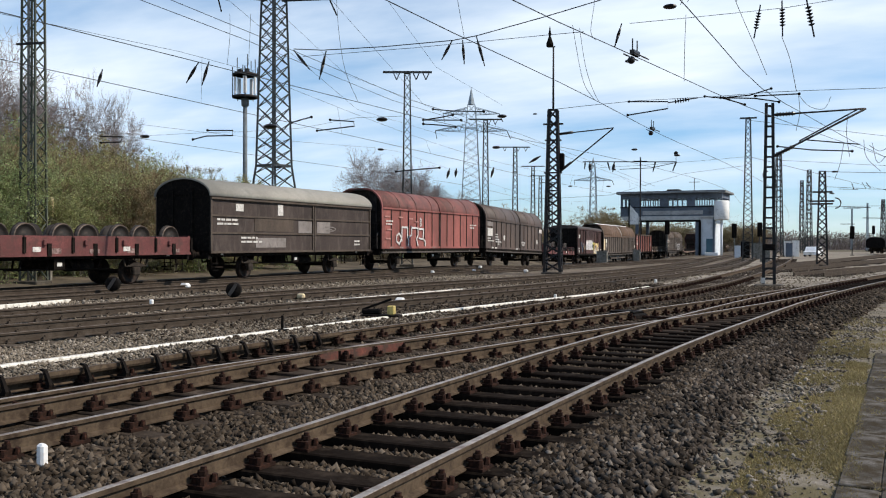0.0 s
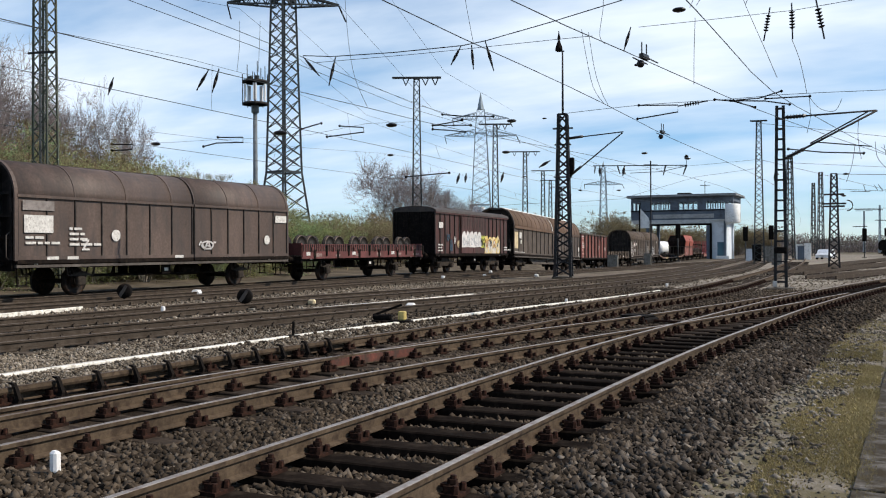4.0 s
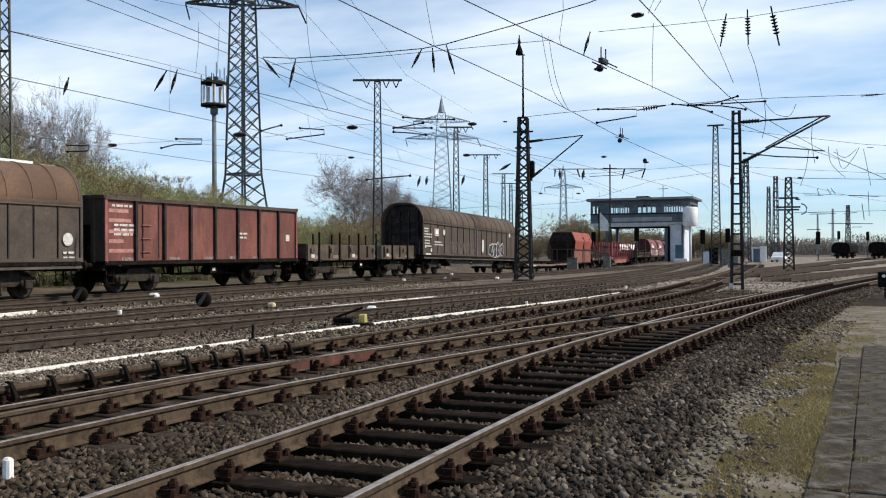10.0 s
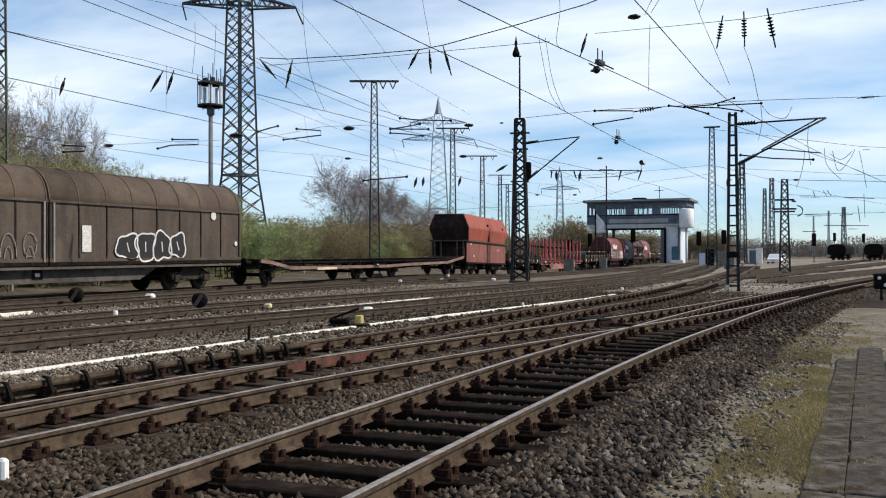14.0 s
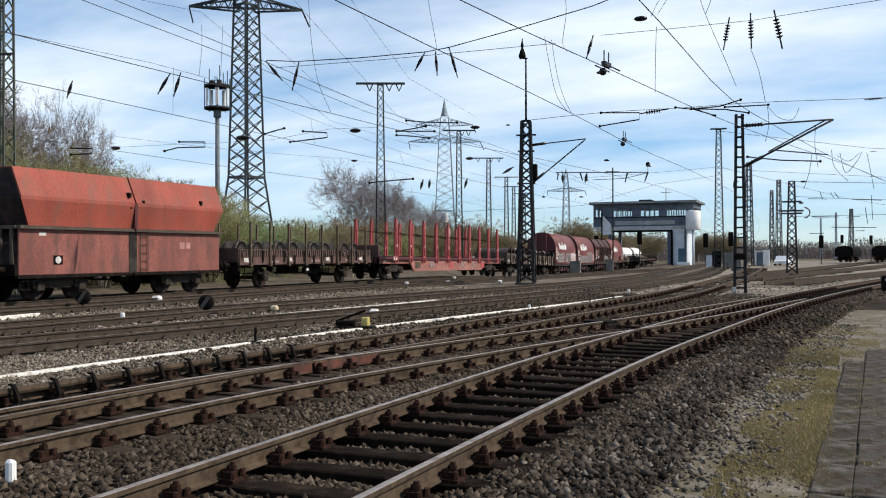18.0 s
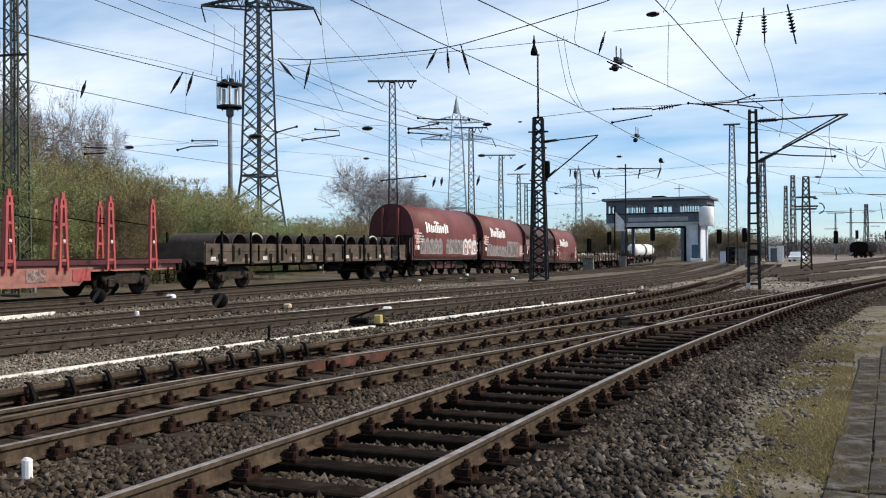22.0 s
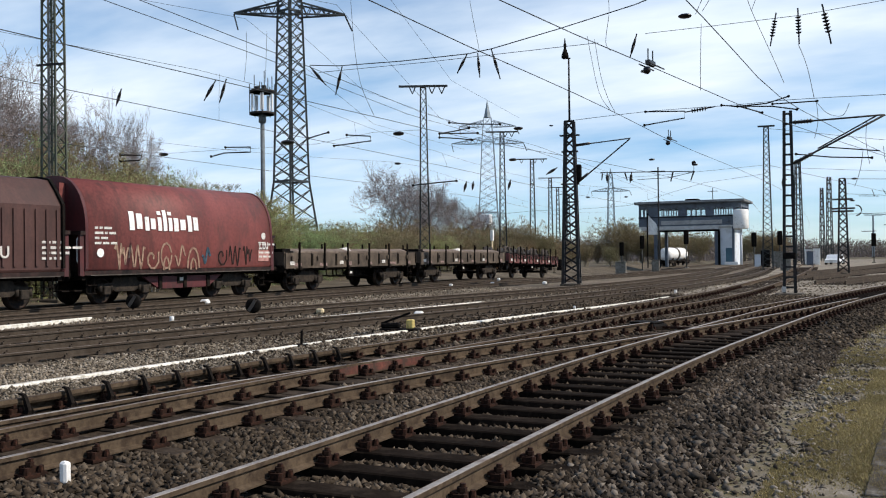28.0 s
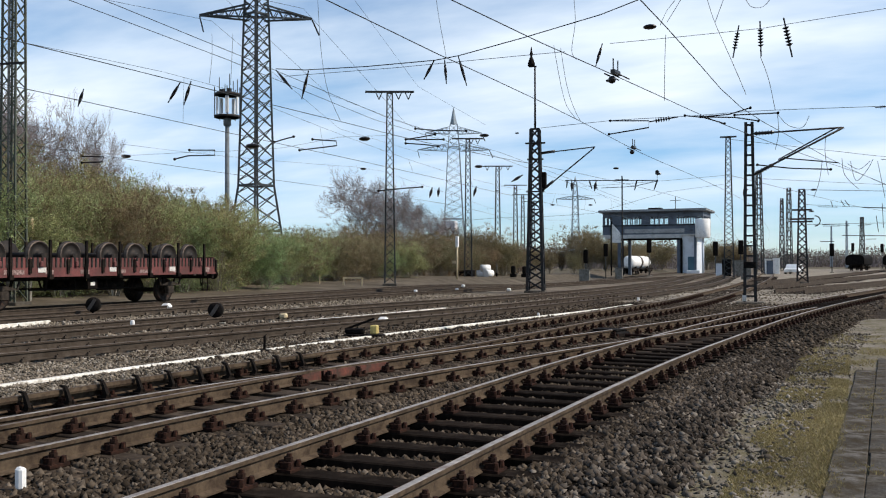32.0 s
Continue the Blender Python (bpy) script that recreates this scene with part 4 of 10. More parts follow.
def slide_wall(label, ya, yb, body, roof, gear, inset, panels, zs=3.05, zt=4.25, ribs="low", rib_mat=None, end_dark=True, split=0.5, roof_rib=True, crown=None, skirt=False):
    """Sliding-wall van: end walls, two sliding walls a side with ribs, rounded roof shoulders in the same skin."""
    w, L = wagon(label, ya, yb, gear, inset)
    h, z0 = L / 2, 1.18
    outer = shoulder(1.40, z0, zs, zt)
    for s in (-1, 1):
        # the end wall lies back behind an open frame with posts, rails and a step
        e = s * (h - 0.42)
        bm = bmesh.new()
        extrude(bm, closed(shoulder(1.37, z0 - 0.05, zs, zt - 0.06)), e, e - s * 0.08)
        # end wall, posts and rails near-black: the end's shade is in the colour
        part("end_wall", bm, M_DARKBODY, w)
        for x in (-0.95, -0.32, 0.32, 0.95):
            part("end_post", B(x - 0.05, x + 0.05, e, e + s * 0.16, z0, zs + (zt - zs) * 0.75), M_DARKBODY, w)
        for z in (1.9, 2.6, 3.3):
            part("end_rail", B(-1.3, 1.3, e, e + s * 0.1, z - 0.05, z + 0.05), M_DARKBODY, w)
        bm = bmesh.new()
        rim = shoulder(1.42, z0, zs, zt + 0.01)
        rim = rim + [(-x, z) for x, z in rim[::-1]]
        for p, q in zip(rim, rim[1:]):
            beam(bm, (p[0], s * (h - 0.06), p[1]), (q[0], s * (h - 0.06), q[1]), 0.07, 0.12, (0, 1, 0))
        part("end_rim", bm, body, w)
        part("end_platform", B(-1.3, 1.3, e, s * h, 1.08, 1.16), M_UNDER, w)
        for x in (-1.2, 1.2):
            bm = bmesh.new()
            tube(bm, [(x, s * (h - 0.02), 1.2), (x, s * (h + 0.1), 1.3), (x, s * (h + 0.1), 1.95), (x, s * (h - 0.02), 2.05)], 0.02, 5)
            part("handrail", bm, M_GREYU, w)
    for s in (-1, 1):
        part("running_rail", B(s * 1.38, s * 1.47, -h + 0.05, h - 0.05, 0.96, 1.045), M_GREYU, w)
    part("floor", B(-1.38, 1.38, -h + 0.09, h - 0.09, 1.1, 1.2), M_UNDER, w)
    if skirt:
        for s in (-1, 1):
            bm = bmesh.new()
            extr = [(-h + 5.0, 0.95), (-h + 6.0, 0.5), (h - 6.0, 0.5), (h - 5.0, 0.95)]
            v = [[bm.verts.new((x, y, z)) for y, z in extr] for x in (s * 1.08, s * 1.15)]
            for k in range(4):
                bm.faces.new((v[0][k], v[0][(k + 1) % 4], v[1][(k + 1) % 4], v[1][k]))
            bm.faces.new(v[0][::-1])
            bm.faces.new(v[1])
            bmesh.ops.recalc_face_normals(bm, faces=bm.faces)
            part("truss_sill", bm, M_GREYU, w)
    bm = bmesh.new()
    extrude(bm, [(0.36, zt - 0.06), (0.36, zt + 0.03), (-0.36, zt + 0.03), (-0.36, zt - 0.06)], -h, h)
    part("roof_crown", bm, crown or roof, w)
    for side in (1, -1):
        for k, (a, b) in enumerate(((-h + 0.1, -h + L * split - 0.02), (-h + L * split + 0.02, h - 0.1))):
            d = 0.0 if k == 0 else 0.03
            wall = bmesh.new()
            box(wall, side * (1.34 + d), side * (1.40 + d), a, b, z0, zs)
            wall = part("sliding_wall", wall, body, w)
            bm = bmesh.new()
            arc = [(side * (x + d), z) for x, z in outer[1:]]
            arc += [(side * (x + d - 0.05 * (x > 0.4)), z - 0.05) for x, z in outer[:0:-1]]
            extrude(bm, arc, a, b, smooth=True)
            part("roof_panel", bm, roof, w)
            n = panels[k]
            for j in range(n + 1):
                yy = a + (b - a) * j / n
                yy = min(max(yy, a + 0.03), b - 0.03)
                rb = bmesh.new()
                box(rb, side * (1.40 + d), side * (1.44 + d), yy - 0.024, yy + 0.024, z0, zs)
                part("rib", rb, rib_mat or M_DARKBODY, w)
                if roof_rib and (j % 2 == 0 or skirt):
                    rb = bmesh.new()
                    for p, q in zip(outer[1:], outer[2:]):
                        beam(rb, (side * (p[0] + d + 0.005), yy, p[1] + 0.005), (side * (q[0] + d + 0.005), yy, q[1] + 0.005), 0.05, 0.03)
                    part("roof_rib", rb, roof, w)
            # near-black rail paints the shadow line under the wall
            part("lower_rail", B(side * (1.36 + d), side * (1.45 + d), a, b, z0 - 0.1, z0 + 0.02), M_UNDER, w)
            part("upper_rail", B(side * (1.38 + d), side * (1.47 + d), a, b, zs - 0.06, zs + 0.03), body, w)
            part("foot_rail", B(side * (1.40 + d), side * (1.46 + d), a, b, z0 + 0.025, z0 + 0.14), body, w)
    return w, L


def old_van(ya, yb):
    w, L = wagon("dark brown sliding-door van with light grey arched roof", ya, yb, "two", 3.0)
    h = L / 2
    for s in (-1, 1):
        # ends coloured black: the shade that lies on them is in the colour
        part("end_wall", B(-1.36, 1.36, s * (h - 0.08), s * h, 1.1, 3.45), M_BLACK, w)
        bm = bmesh.new()
        arch = [(1.40 * math.cos(a), 3.38 + 0.72 * math.sin(a)) for a in (math.pi * k / 14 for k in range(15))]
        extrude(bm, arch, s * (h - 0.06), s * h)
        part("end_gable", bm, M_BLACK, w)
        for x in (-0.5, 0.5):
            part("end_post", B(x - 0.06, x + 0.06, s * h, s * (h + 0.08), 1.1, 3.7), M_BLACK, w)
    part("floor", B(-1.36, 1.36, -h, h, 1.1, 1.18), M_UNDER, w)
    arch = [(1.47 * math.cos(a), 3.38 + 0.76 * math.sin(a)) for a in (math.pi * k / 18 for k in range(19))]
    arch += [(1.42 * math.cos(a), 3.36 + 0.72 * math.sin(a)) for a in (math.pi * k / 18 for k in range(18, -1, -1))]
    bm = bmesh.new()
    extrude(bm, arch, -h - 0.06, h + 0.06, smooth=True)
    part("roof", bm, M_GREYROOF, w)
    for s in (-1, 1):
        part("gutter", B(s * 1.40, s * 1.48, -h, h, 3.26, 3.34), M_BROWN2, w)
        for k, (a, b) in enumerate(((-h + 0.02, -h + L * 0.58), (-h + L * 0.58 + 0.06, h - 0.02))):
            zs = [1.16, 1.92, 2.62, 3.28]
            for z0, z1 in zip(zs, zs[1:]):
                part("side_panel", B(s * 1.33, s * 1.37, a, b, z0, z1), M_OLD, w)
                part("panel_rail", B(s * 1.37, s * 1.42, a, b, z1 - 0.05, z1 + 0.02), M_BROWN2, w)
            part("bottom_rail", B(s * 1.34, s * 1.43, a, b, 1.08, 1.17), M_BROWN2, w)
            for y in (a, b - 0.08):
                part("door_post", B(s * 1.33, s * 1.43, y, y + 0.08, 1.12, 3.3), M_BROWN2, w)
        part("step", B(s * 1.15, s * 1.4, -h + 0.3, -h + 0.8, 0.5, 0.55), M_UNDER, w)
    x = 1.385
    plate(w, "label_plate", x, -h + 1.65, -h + 2.15, 2.82, 3.12, M_PRINT)
    plate(w, "label_plate", x, -h + 4.6, -h + 5.0, 2.72, 3.2, M_PRINT)
    plate(w, "repaint_patch", x, -h + 2.9, -h + 5.8, 2.0, 2.56, M_BROWN2, 0.004)
    plate(w, "faded_patch", x, -h + 6.2, -h + 7.3, 1.96, 2.5, M_GREYP, 0.004)
    plate(w, "faded_patch", x, -h + 7.75, -h + 8.9, 1.96, 2.5, M_GREYP, 0.004)
    plate(w, "faded_patch", x, -h + 3.0, -h + 5.2, 1.3, 1.72, M_GREYP, 0.003)
    stencils(w, x, -h + 0.45, 2.45, 2, 5)
    stencils(w, x, -h + 2.0, 1.72, 2, 6)
    stencils(w, x, -h + 11.2, 1.6, 2, 8)
    strokes(w, x, -h + 8.2, -h + 9.6, 2.05, 2.3, GLYPHS[5], 0.04, M_GREYP, "faint grey scrawl")
    return w


def covered_red(ya, yb):
    w, L = wagon("dark red boarded van with white and yellow graffiti", ya, yb, "bogie", 2.2)
    h = L / 2
    for s in (-1, 1):
        # black end wall and posts hold the end's shade in their colour
        part("end_wall", B(-1.36, 1.36, s * (h - 0.08), s * h, 1.12, 3.7), M_BLACK, w)
        for x in (-1.2, -0.4, 0.4, 1.2):
            part("end_post", B(x - 0.06, x + 0.06, s * h, s * (h + 0.07), 1.12, 3.65), M_BLACK, w)
    part("floor", B(-1.36, 1.36, -h, h, 1.08, 1.16), M_UNDER, w)
    bm = bmesh.new()
    top = [(1.46, 3.66), (1.40, 3.80), (1.0, 3.95), (0.0, 4.02), (-1.0, 3.95), (-1.40, 3.80), (-1.46, 3.66)]
    extrude(bm, top, -h - 0.04, h + 0.04)
    part("roof", bm, M_DKROOF, w)
    for s in (-1, 1):
        bays = 17
        for k in range(bays):
            a, b = -h + L * k / bays, -h + L * (k + 1) / bays
            part("side_panel", B(s * 1.30, s * 1.35, a, b, 1.14, 3.66), M_MAROON, w)
            part("rib", B(s * 1.35, s * 1.405, a - 0.035, a + 0.035, 1.14, 3.64), M_DARKBODY, w)
        part("top_rail", B(s * 1.34, s * 1.44, -h, h, 3.56, 3.68), M_MAROON, w)
        part("bottom_rail", B(s * 1.32, s * 1.44, -h, h, 1.04, 1.18), M_UNDER, w)
        for y0, y1 in ((-h + 3.88, -h + 5.84), (-h + 5.88, -h + 7.86)):
            door = part("sliding_door", B(s * 1.405, s * 1.44, y0, y1, 1.2, 3.5), M_MAROON, w)
            for k in range(7):
                y = y0 + (y1 - y0) * (k + 0.5) / 7
                part("door_rib", B(s * 1.44, s * 1.447, y - 0.018, y + 0.018, 2.7, 3.42), M_DARKBODY, door)
    x = 1.447
    block_piece(w, x, -h + 3.95, -h + 7.15, 1.55, 2.62, 5, M_TAGW, M_TAGC2, 21, "white bubble graffiti", 0.045)
    block_piece(w, x, -h + 7.1, -h + 7.9, 1.55, 2.4, 2, M_TAGG, M_TAGK, 29, "green-yellow graffiti", 0.05)
    block_piece(w, 1.407, -h + 7.85, -h + 10.7, 1.05, 2.4, 4, M_TAGY, M_TAGW, 22, "yellow and white graffiti", 0.13)
    for k in range(4):
        strokes(w, 1.428, -h + 8.0 + 0.68 * k, -h + 8.6 + 0.68 * k, 1.5, 2.2, GLYPHS[(k + 1) % 6], 0.06, (M_TAGO, M_TAGK)[k % 2], "orange and black sprayed lines")
    for y0, y1, z0, z1, m, g in ((1.63, 2.02, 1.9, 2.49, M_TAGB, 0), (2.17, 2.52, 1.33, 2.1, M_TAGB, 3), (2.78, 2.99, 1.74, 2.24, M_TAGW, 2), (3.26, 3.52, 1.49, 2.12, M_CREAM, 0)):
        strokes(w, 1.41, -h + y0, -h + y1, z0, z1, GLYPHS[g], 0.1, m, "small sprayed letter")
    plate(w, "label_plate", 1.405, -h + 0.5, -h + 1.1, 2.7, 3.05, M_PRINT)
    stencils(w, 1.405, -h + 0.4, 1.7, 3, 31)
    stencils(w, 1.405, h - 0.8, 1.6, 2, 32)
    return w


def gondola(ya, yb):
    w, L = wagon("red high-sided open wagon with dark ribs", ya, yb, "bogie", 2.1)
    h = L / 2
    for s in (-1, 1):
        part("end_wall", B(-1.38, 1.38, s * (h - 0.07), s * h, 1.15, 3.5), M_BROWN2, w)
        part("end_rail", B(-1.44, 1.44, s * (h - 0.1), s * (h + 0.05), 3.44, 3.56), M_BROWN2, w)
        for x in (-0.9, 0, 0.9):
            part("end_post", B(x - 0.07, x + 0.07, s * h, s * (h + 0.08), 1.15, 3.45), M_BROWN2, w)
        bays = 8
        for k in range(bays):
            a, b = -h + L * k / bays, -h + L * (k + 1) / bays
            part("side_panel", B(s * 1.32, s * 1.36, a, b, 1.17, 3.42), M_GOND, w)
            if k:
                # ribs coloured near-black to carry the shadow beside them
                part("rib", B(s * 1.36, s * 1.47, a - 0.055, a + 0.055, 1.17, 3.4), M_DARKBODY, w)
        part("top_rail", B(s * 1.32, s * 1.46, -h, h, 3.40, 3.54), M_BROWN2, w)
        part("bottom_rail", B(s * 1.32, s * 1.44, -h, h, 1.05, 1.2), M_UNDER, w)
        part("corner_post", B(s * 1.34, s * 1.44, -h, -h + 0.12, 1.15, 3.5), M_RED, w)
        part("corner_post", B(s * 1.34, s * 1.44, h - 0.12, h, 1.15, 3.5), M_RED, w)
    part("floor", B(-1.36, 1.36, -h, h, 1.08, 1.18), M_UNDER, w)
    bm = bmesh.new()
    for k in range(60):
        x, y = random.Random(k).uniform(-1.1, 1.1), -h + 0.4 + (L - 0.8) * k / 60
        box(bm, x * 0.6 - 0.5, x * 0.6 + 0.5, y - 0.4, y + 0.4, 1.2, 2.3 + random.Random(k + 99).uniform(0, 0.5))
    part("scrap_load", bm, M_UNDER, w)
    for z in (2.95, 2.6, 2.2, 1.85, 1.5):
        plate(w, "faded_patch", 1.366, -h + 0.25, -h + 0.25 + random.Random(int(z * 10)).uniform(0.6, 1.3), z, z + 0.13, M_TAGP, 0.003)
    door = part("side_door", B(1.362, 1.375, -h + 2.0, -h + 2.85, 1.3, 3.25), M_GOND, w)
    for y in (-h + 1.98, -h + 2.85):
        part("door_edge", B(1.366, 1.39, y - 0.025, y + 0.025, 1.3, 3.27), M_DARKBODY, door)
    for y in (-h + 0.9, -h + 3.5, -h + 5.6, -h + 7.3, -h + 9.0):
        plate(w, "scuff", 1.366, y, y + 0.6, 1.2, 1.32, M_SCUFF, 0.003)
    stencils(w, 1.37, -h + 0.5, 2.5, 3, 41)
    stencils(w, 1.37, -h + 0.4, 3.2, 1, 42)
    stencils(w, 1.37, -h + 8.0, 2.3, 2, 46)
    plate(w, "label_plate", 1.366, h - 0.9, h - 0.6, 2.0, 2.3, M_PRINT, 0.004)
    bm = bmesh.new()
    for z in (1.5, 2.0, 2.5):
        box(bm, 1.4, 1.43, -h + 1.9, -h + 2.4, z, z + 0.04)
    part("side_door_bar", bm, M_RED, w)
    return w


def batten_mesh():
    return B(-0.0125, 0.0125, -0.032, 0.032, -0.16, 0.16)


def low_flat(label, ya, yb, side_mat, gear, inset, side_h=0.5, stakes=0, stake_h=1.3, bays=6, load="", stake_mat=None, planks=1, pickets=False):
    """Flat wagon with drop sides, stakes, and its load."""
    w, L = wagon(label, ya, yb, gear, inset)
    h, z0 = L / 2, 1.22
    part("deck", B(-1.32, 1.32, -h, h, 1.14, z0), M_PLANK, w)
    for s in (-1, 1):
        part("end_board", B(-1.32, 1.32, s * (h - 0.07), s * h, z0, z0 + side_h + 0.05), side_mat, w)
        for k in range(bays):
            a, b = -h + L * k / bays + 0.03, -h + L * (k + 1) / bays - 0.03
            for j in range(planks):
                zz0, zz1 = z0 + side_h * j / planks - (0.1 if j == 0 else -0.01), z0 + side_h * (j + 1) / planks
                part("drop_side", B(s * 1.32, s * 1.38, a, b, zz0, zz1, 0.008), side_mat, w)
            part("side_hinge", B(s * 1.38, s * 1.42, (a + b) / 2 - 0.08, (a + b) / 2 + 0.08, z0 - 0.16, z0 + 0.25), M_UNDER, w)
            part("side_latch", B(s * 1.38, s * 1.43, b - 0.02, b + 0.08, z0 - 0.05, z0 + side_h * 0.9), M_UNDER, w)
            if pickets:
                n = max(2, int((b - a) / 0.17))
                for j in range(n):
                    put("batten", "side_batten", batten_mesh, M_DARKBODY, w, pose(s * 1.392, a + (b - a) * (j + 0.5) / n, z0 + side_h * 0.66))
            if s > 0 and k % 2 == 0:
                plate(w, "label_plate", 1.385, a + 0.3, a + 0.62, z0 - 0.02, z0 + 0.14, M_PRINT)
        part("side_rail", B(s * 1.3, s * 1.39, -h, h, 1.05, 1.13), side_mat, w)
    r = random.Random(int(L * 37))
    for k in range(bays):
        y = -h + L * (k + r.uniform(0.15, 0.55)) / bays
        plate(w, "scuff", 1.386, y, y + r.uniform(0.3, 0.8), z0 - 0.08, z0 + r.uniform(0.02, 0.1), M_SCUFF, 0.004)
        part("latch_knob", B(1.40, 1.47, y - 0.25, y - 0.13, z0 + side_h * 0.35, z0 + side_h * 0.75, 0.02), side_mat, w)
    for k in range(stakes):
        y = -h + L * (k + 0.5) / stakes
        for s in (-1, 1):
            bm = bmesh.new()
            box(bm, s * 1.39, s * 1.46, y - 0.04, y + 0.04, 0.98, z0 + stake_h)
            box(bm, s * 1.37, s * 1.5, y - 0.08, y + 0.08, 0.98, 1.12)
            part("stake", bm, stake_mat or M_UNDER, w)
    return w, L, z0


def hoop(bm, prof, seg):
    """A closed ring of the given (r, x) outline about the x axis."""
    rings = [[bm.verts.new((x, r * math.cos(2 * math.pi * k / seg), r * math.sin(2 * math.pi * k / seg))) for r, x in prof] for k in range(seg)]
    n = len(prof)
    for k in range(seg):
        p, q = rings[k], rings[(k + 1) % seg]
        for j in range(n):
            bm.faces.new((p[j], p[(j + 1) % n], q[(j + 1) % n], q[j]))
    bmesh.ops.recalc_face_normals(bm, faces=bm.faces)


def load_wheelsets(w, L, z0, n, lift=0.0):
    """A row of worn wheelsets lying across the deck: each a thing that rides on the wagon."""
    for k in range(n):
        y = -L / 2 + L * (k + 0.5) / n
        x, yy, z = TRAIN_X + 0.12 * (-1) ** k, w.location.y + y, z0 + 0.46 + lift
        ob = put("spare_wheelset", "spare_wheelset", wheelset_mesh, M_LOADWHEEL, None, pose(x, yy, z))
        tagged(ob, "rusty worn wheelset riding across a flat wagon", "wheelset", "wheelsets loaded on flat wagons")
        for e in (-1, 1):
            bm = bmesh.new()
            hoop(bm, [(0.44, e * 0.70), (0.47, e * 0.705), (0.462, e * 0.822), (0.43, e * 0.84)], 22)
            part("tread", bm, M_TREAD, ob, "bare worn steel tread")
        TRAIN.append((ob, x, yy, z, w.location.y))


def hopper(ya, yb):
    w, L = wagon("orange-red self-discharging hopper wagon with sloped sides", ya, yb, "bogie", 2.1)
    h = L / 2
    for k in range(2):
        a, b = (-h + 0.05, -0.04) if k == 0 else (0.04, h - 0.05)
        upper = [(1.36, 2.42), (1.53, 3.3), (1.52, 3.42), (1.12, 4.36), (-1.12, 4.36), (-1.52, 3.42), (-1.53, 3.3), (-1.36, 2.42)]
        bm = bmesh.new()
        n = len(upper)
        e = 1.5
        A = [bm.verts.new((x, a + (0 if z > 3 else e * 0.3) if k == 0 else a, z)) for x, z in upper]
        Bv = [bm.verts.new((x, b if k == 0 else b - (0 if z > 3 else e * 0.3), z)) for x, z in upper]
        for j in range(n):
            bm.faces.new((A[j], A[(j + 1) % n], Bv[(j + 1) % n], Bv[j]))
        bm.faces.new(A[::-1])
        bm.faces.new(Bv)
        bmesh.ops.recalc_face_normals(bm, faces=bm.faces)
        part("upper_hopper", bm, M_ORANGE, w)
        # thin added plate darkens the end for its shade and grime
        bm = bmesh.new()
        d = -0.012 if k == 0 else 0.012
        edge = a if k == 0 else b
        ring = [bm.verts.new((x * 0.97, edge + d + ((e * 0.3 if k == 0 else -e * 0.3) if z < 3 else 0), z - 0.04 if z > 4 else z)) for x, z in upper]
        bm.faces.new(ring)
        back = [bm.verts.new((v.co.x, v.co.y + d, v.co.z)) for v in ring]
        bm.faces.new(back[::-1])
        for j in range(n):
            bm.faces.new((ring[j], ring[(j + 1) % n], back[(j + 1) % n], back[j]))
        bmesh.ops.recalc_face_normals(bm, faces=bm.faces)
        part("end_plate", bm, M_SHADE_GRIME, w, "dark hopper end with shade and grime in its colour")
        for s in (-1, 1):
            part("discharge_flap", B(s * 1.28, s * 1.36, a + 0.06, b - 0.04, 0.86, 2.36, 0.02), M_HOPLOW, w)
            part("middle_rail", B(s * 1.34, s * 1.50, a, b, 2.36, 2.47), M_BROWN2, w)
            part("bottom_rail", B(s * 1.2, s * 1.39, a, b, 0.76, 0.86), M_UNDER, w)
        part("hopper_core", B(-1.1, 1.1, a + (0.9 if k == 0 else 0), b - (0.9 if k else 0), 1.2, 2.42), M_SHADE_GRIME, w)
    for s in (-1, 1):
        # near-black post stands for the dark gap between the hopper halves
        part("seam_post", B(s * 1.24, s * 1.38, -0.2, 0.2, 0.86, 2.36), M_DARKBODY, w)
        part("seam_cover", B(s * 1.40, s * 1.545, -0.07, 0.07, 2.47, 3.4), M_DKRED, w)
        bm = bmesh.new()
        for k in range(5):
            rod(bm, (s * 1.42, 0.35, 1.0 + 0.3 * k), (s * 1.42, 0.75, 1.0 + 0.3 * k), 0.015, seg=5)
        for y in (0.35, 0.75):
            rod(bm, (s * 1.42, y, 0.9), (s * 1.42, y, 2.4), 0.018, seg=5)
        part("ladder", bm, M_BROWN2, w)
        part("inspection_frame", B(s * 1.395, s * 1.4, -h + 0.9, -h + 1.6, 2.75, 2.8), M_BROWN2, w)
        part("end_platform", B(-1.25, 1.25, s * (h - 1.0), s * h, 1.14, 1.22), M_UNDER, w)
        for x in (-1.1, -0.6, 0.6, 1.1):
            part("end_post", B(x - 0.05, x + 0.05, s * (h - 0.1), s * (h - 0.02), 1.2, 2.42), M_BROWN2, w)
        part("end_beam", B(-1.3, 1.3, s * (h - 0.12), s * h, 2.36, 2.47), M_BROWN2, w)
        bm = bmesh.new()
        tube(bm, [(1.2, s * (h - 0.05), 1.2), (1.2, s * (h + 0.02), 1.9), (0.7, s * (h + 0.02), 1.9), (0.7, s * (h - 0.05), 1.2)], 0.02, 5)
        part("handrail", bm, M_BROWN2, w)
    plate(w, "label_plate", 1.366, -h + 1.5, -h + 1.9, 1.2, 1.5, M_BLACK, 0.004)
    disc(w, 1.372, -h + 1.7, 1.35, 0.12, M_PRINT)
    plate(w, "label_plate", 1.366, -h + 0.9, -h + 1.2, 2.15, 2.26, M_PRINT, 0.004)
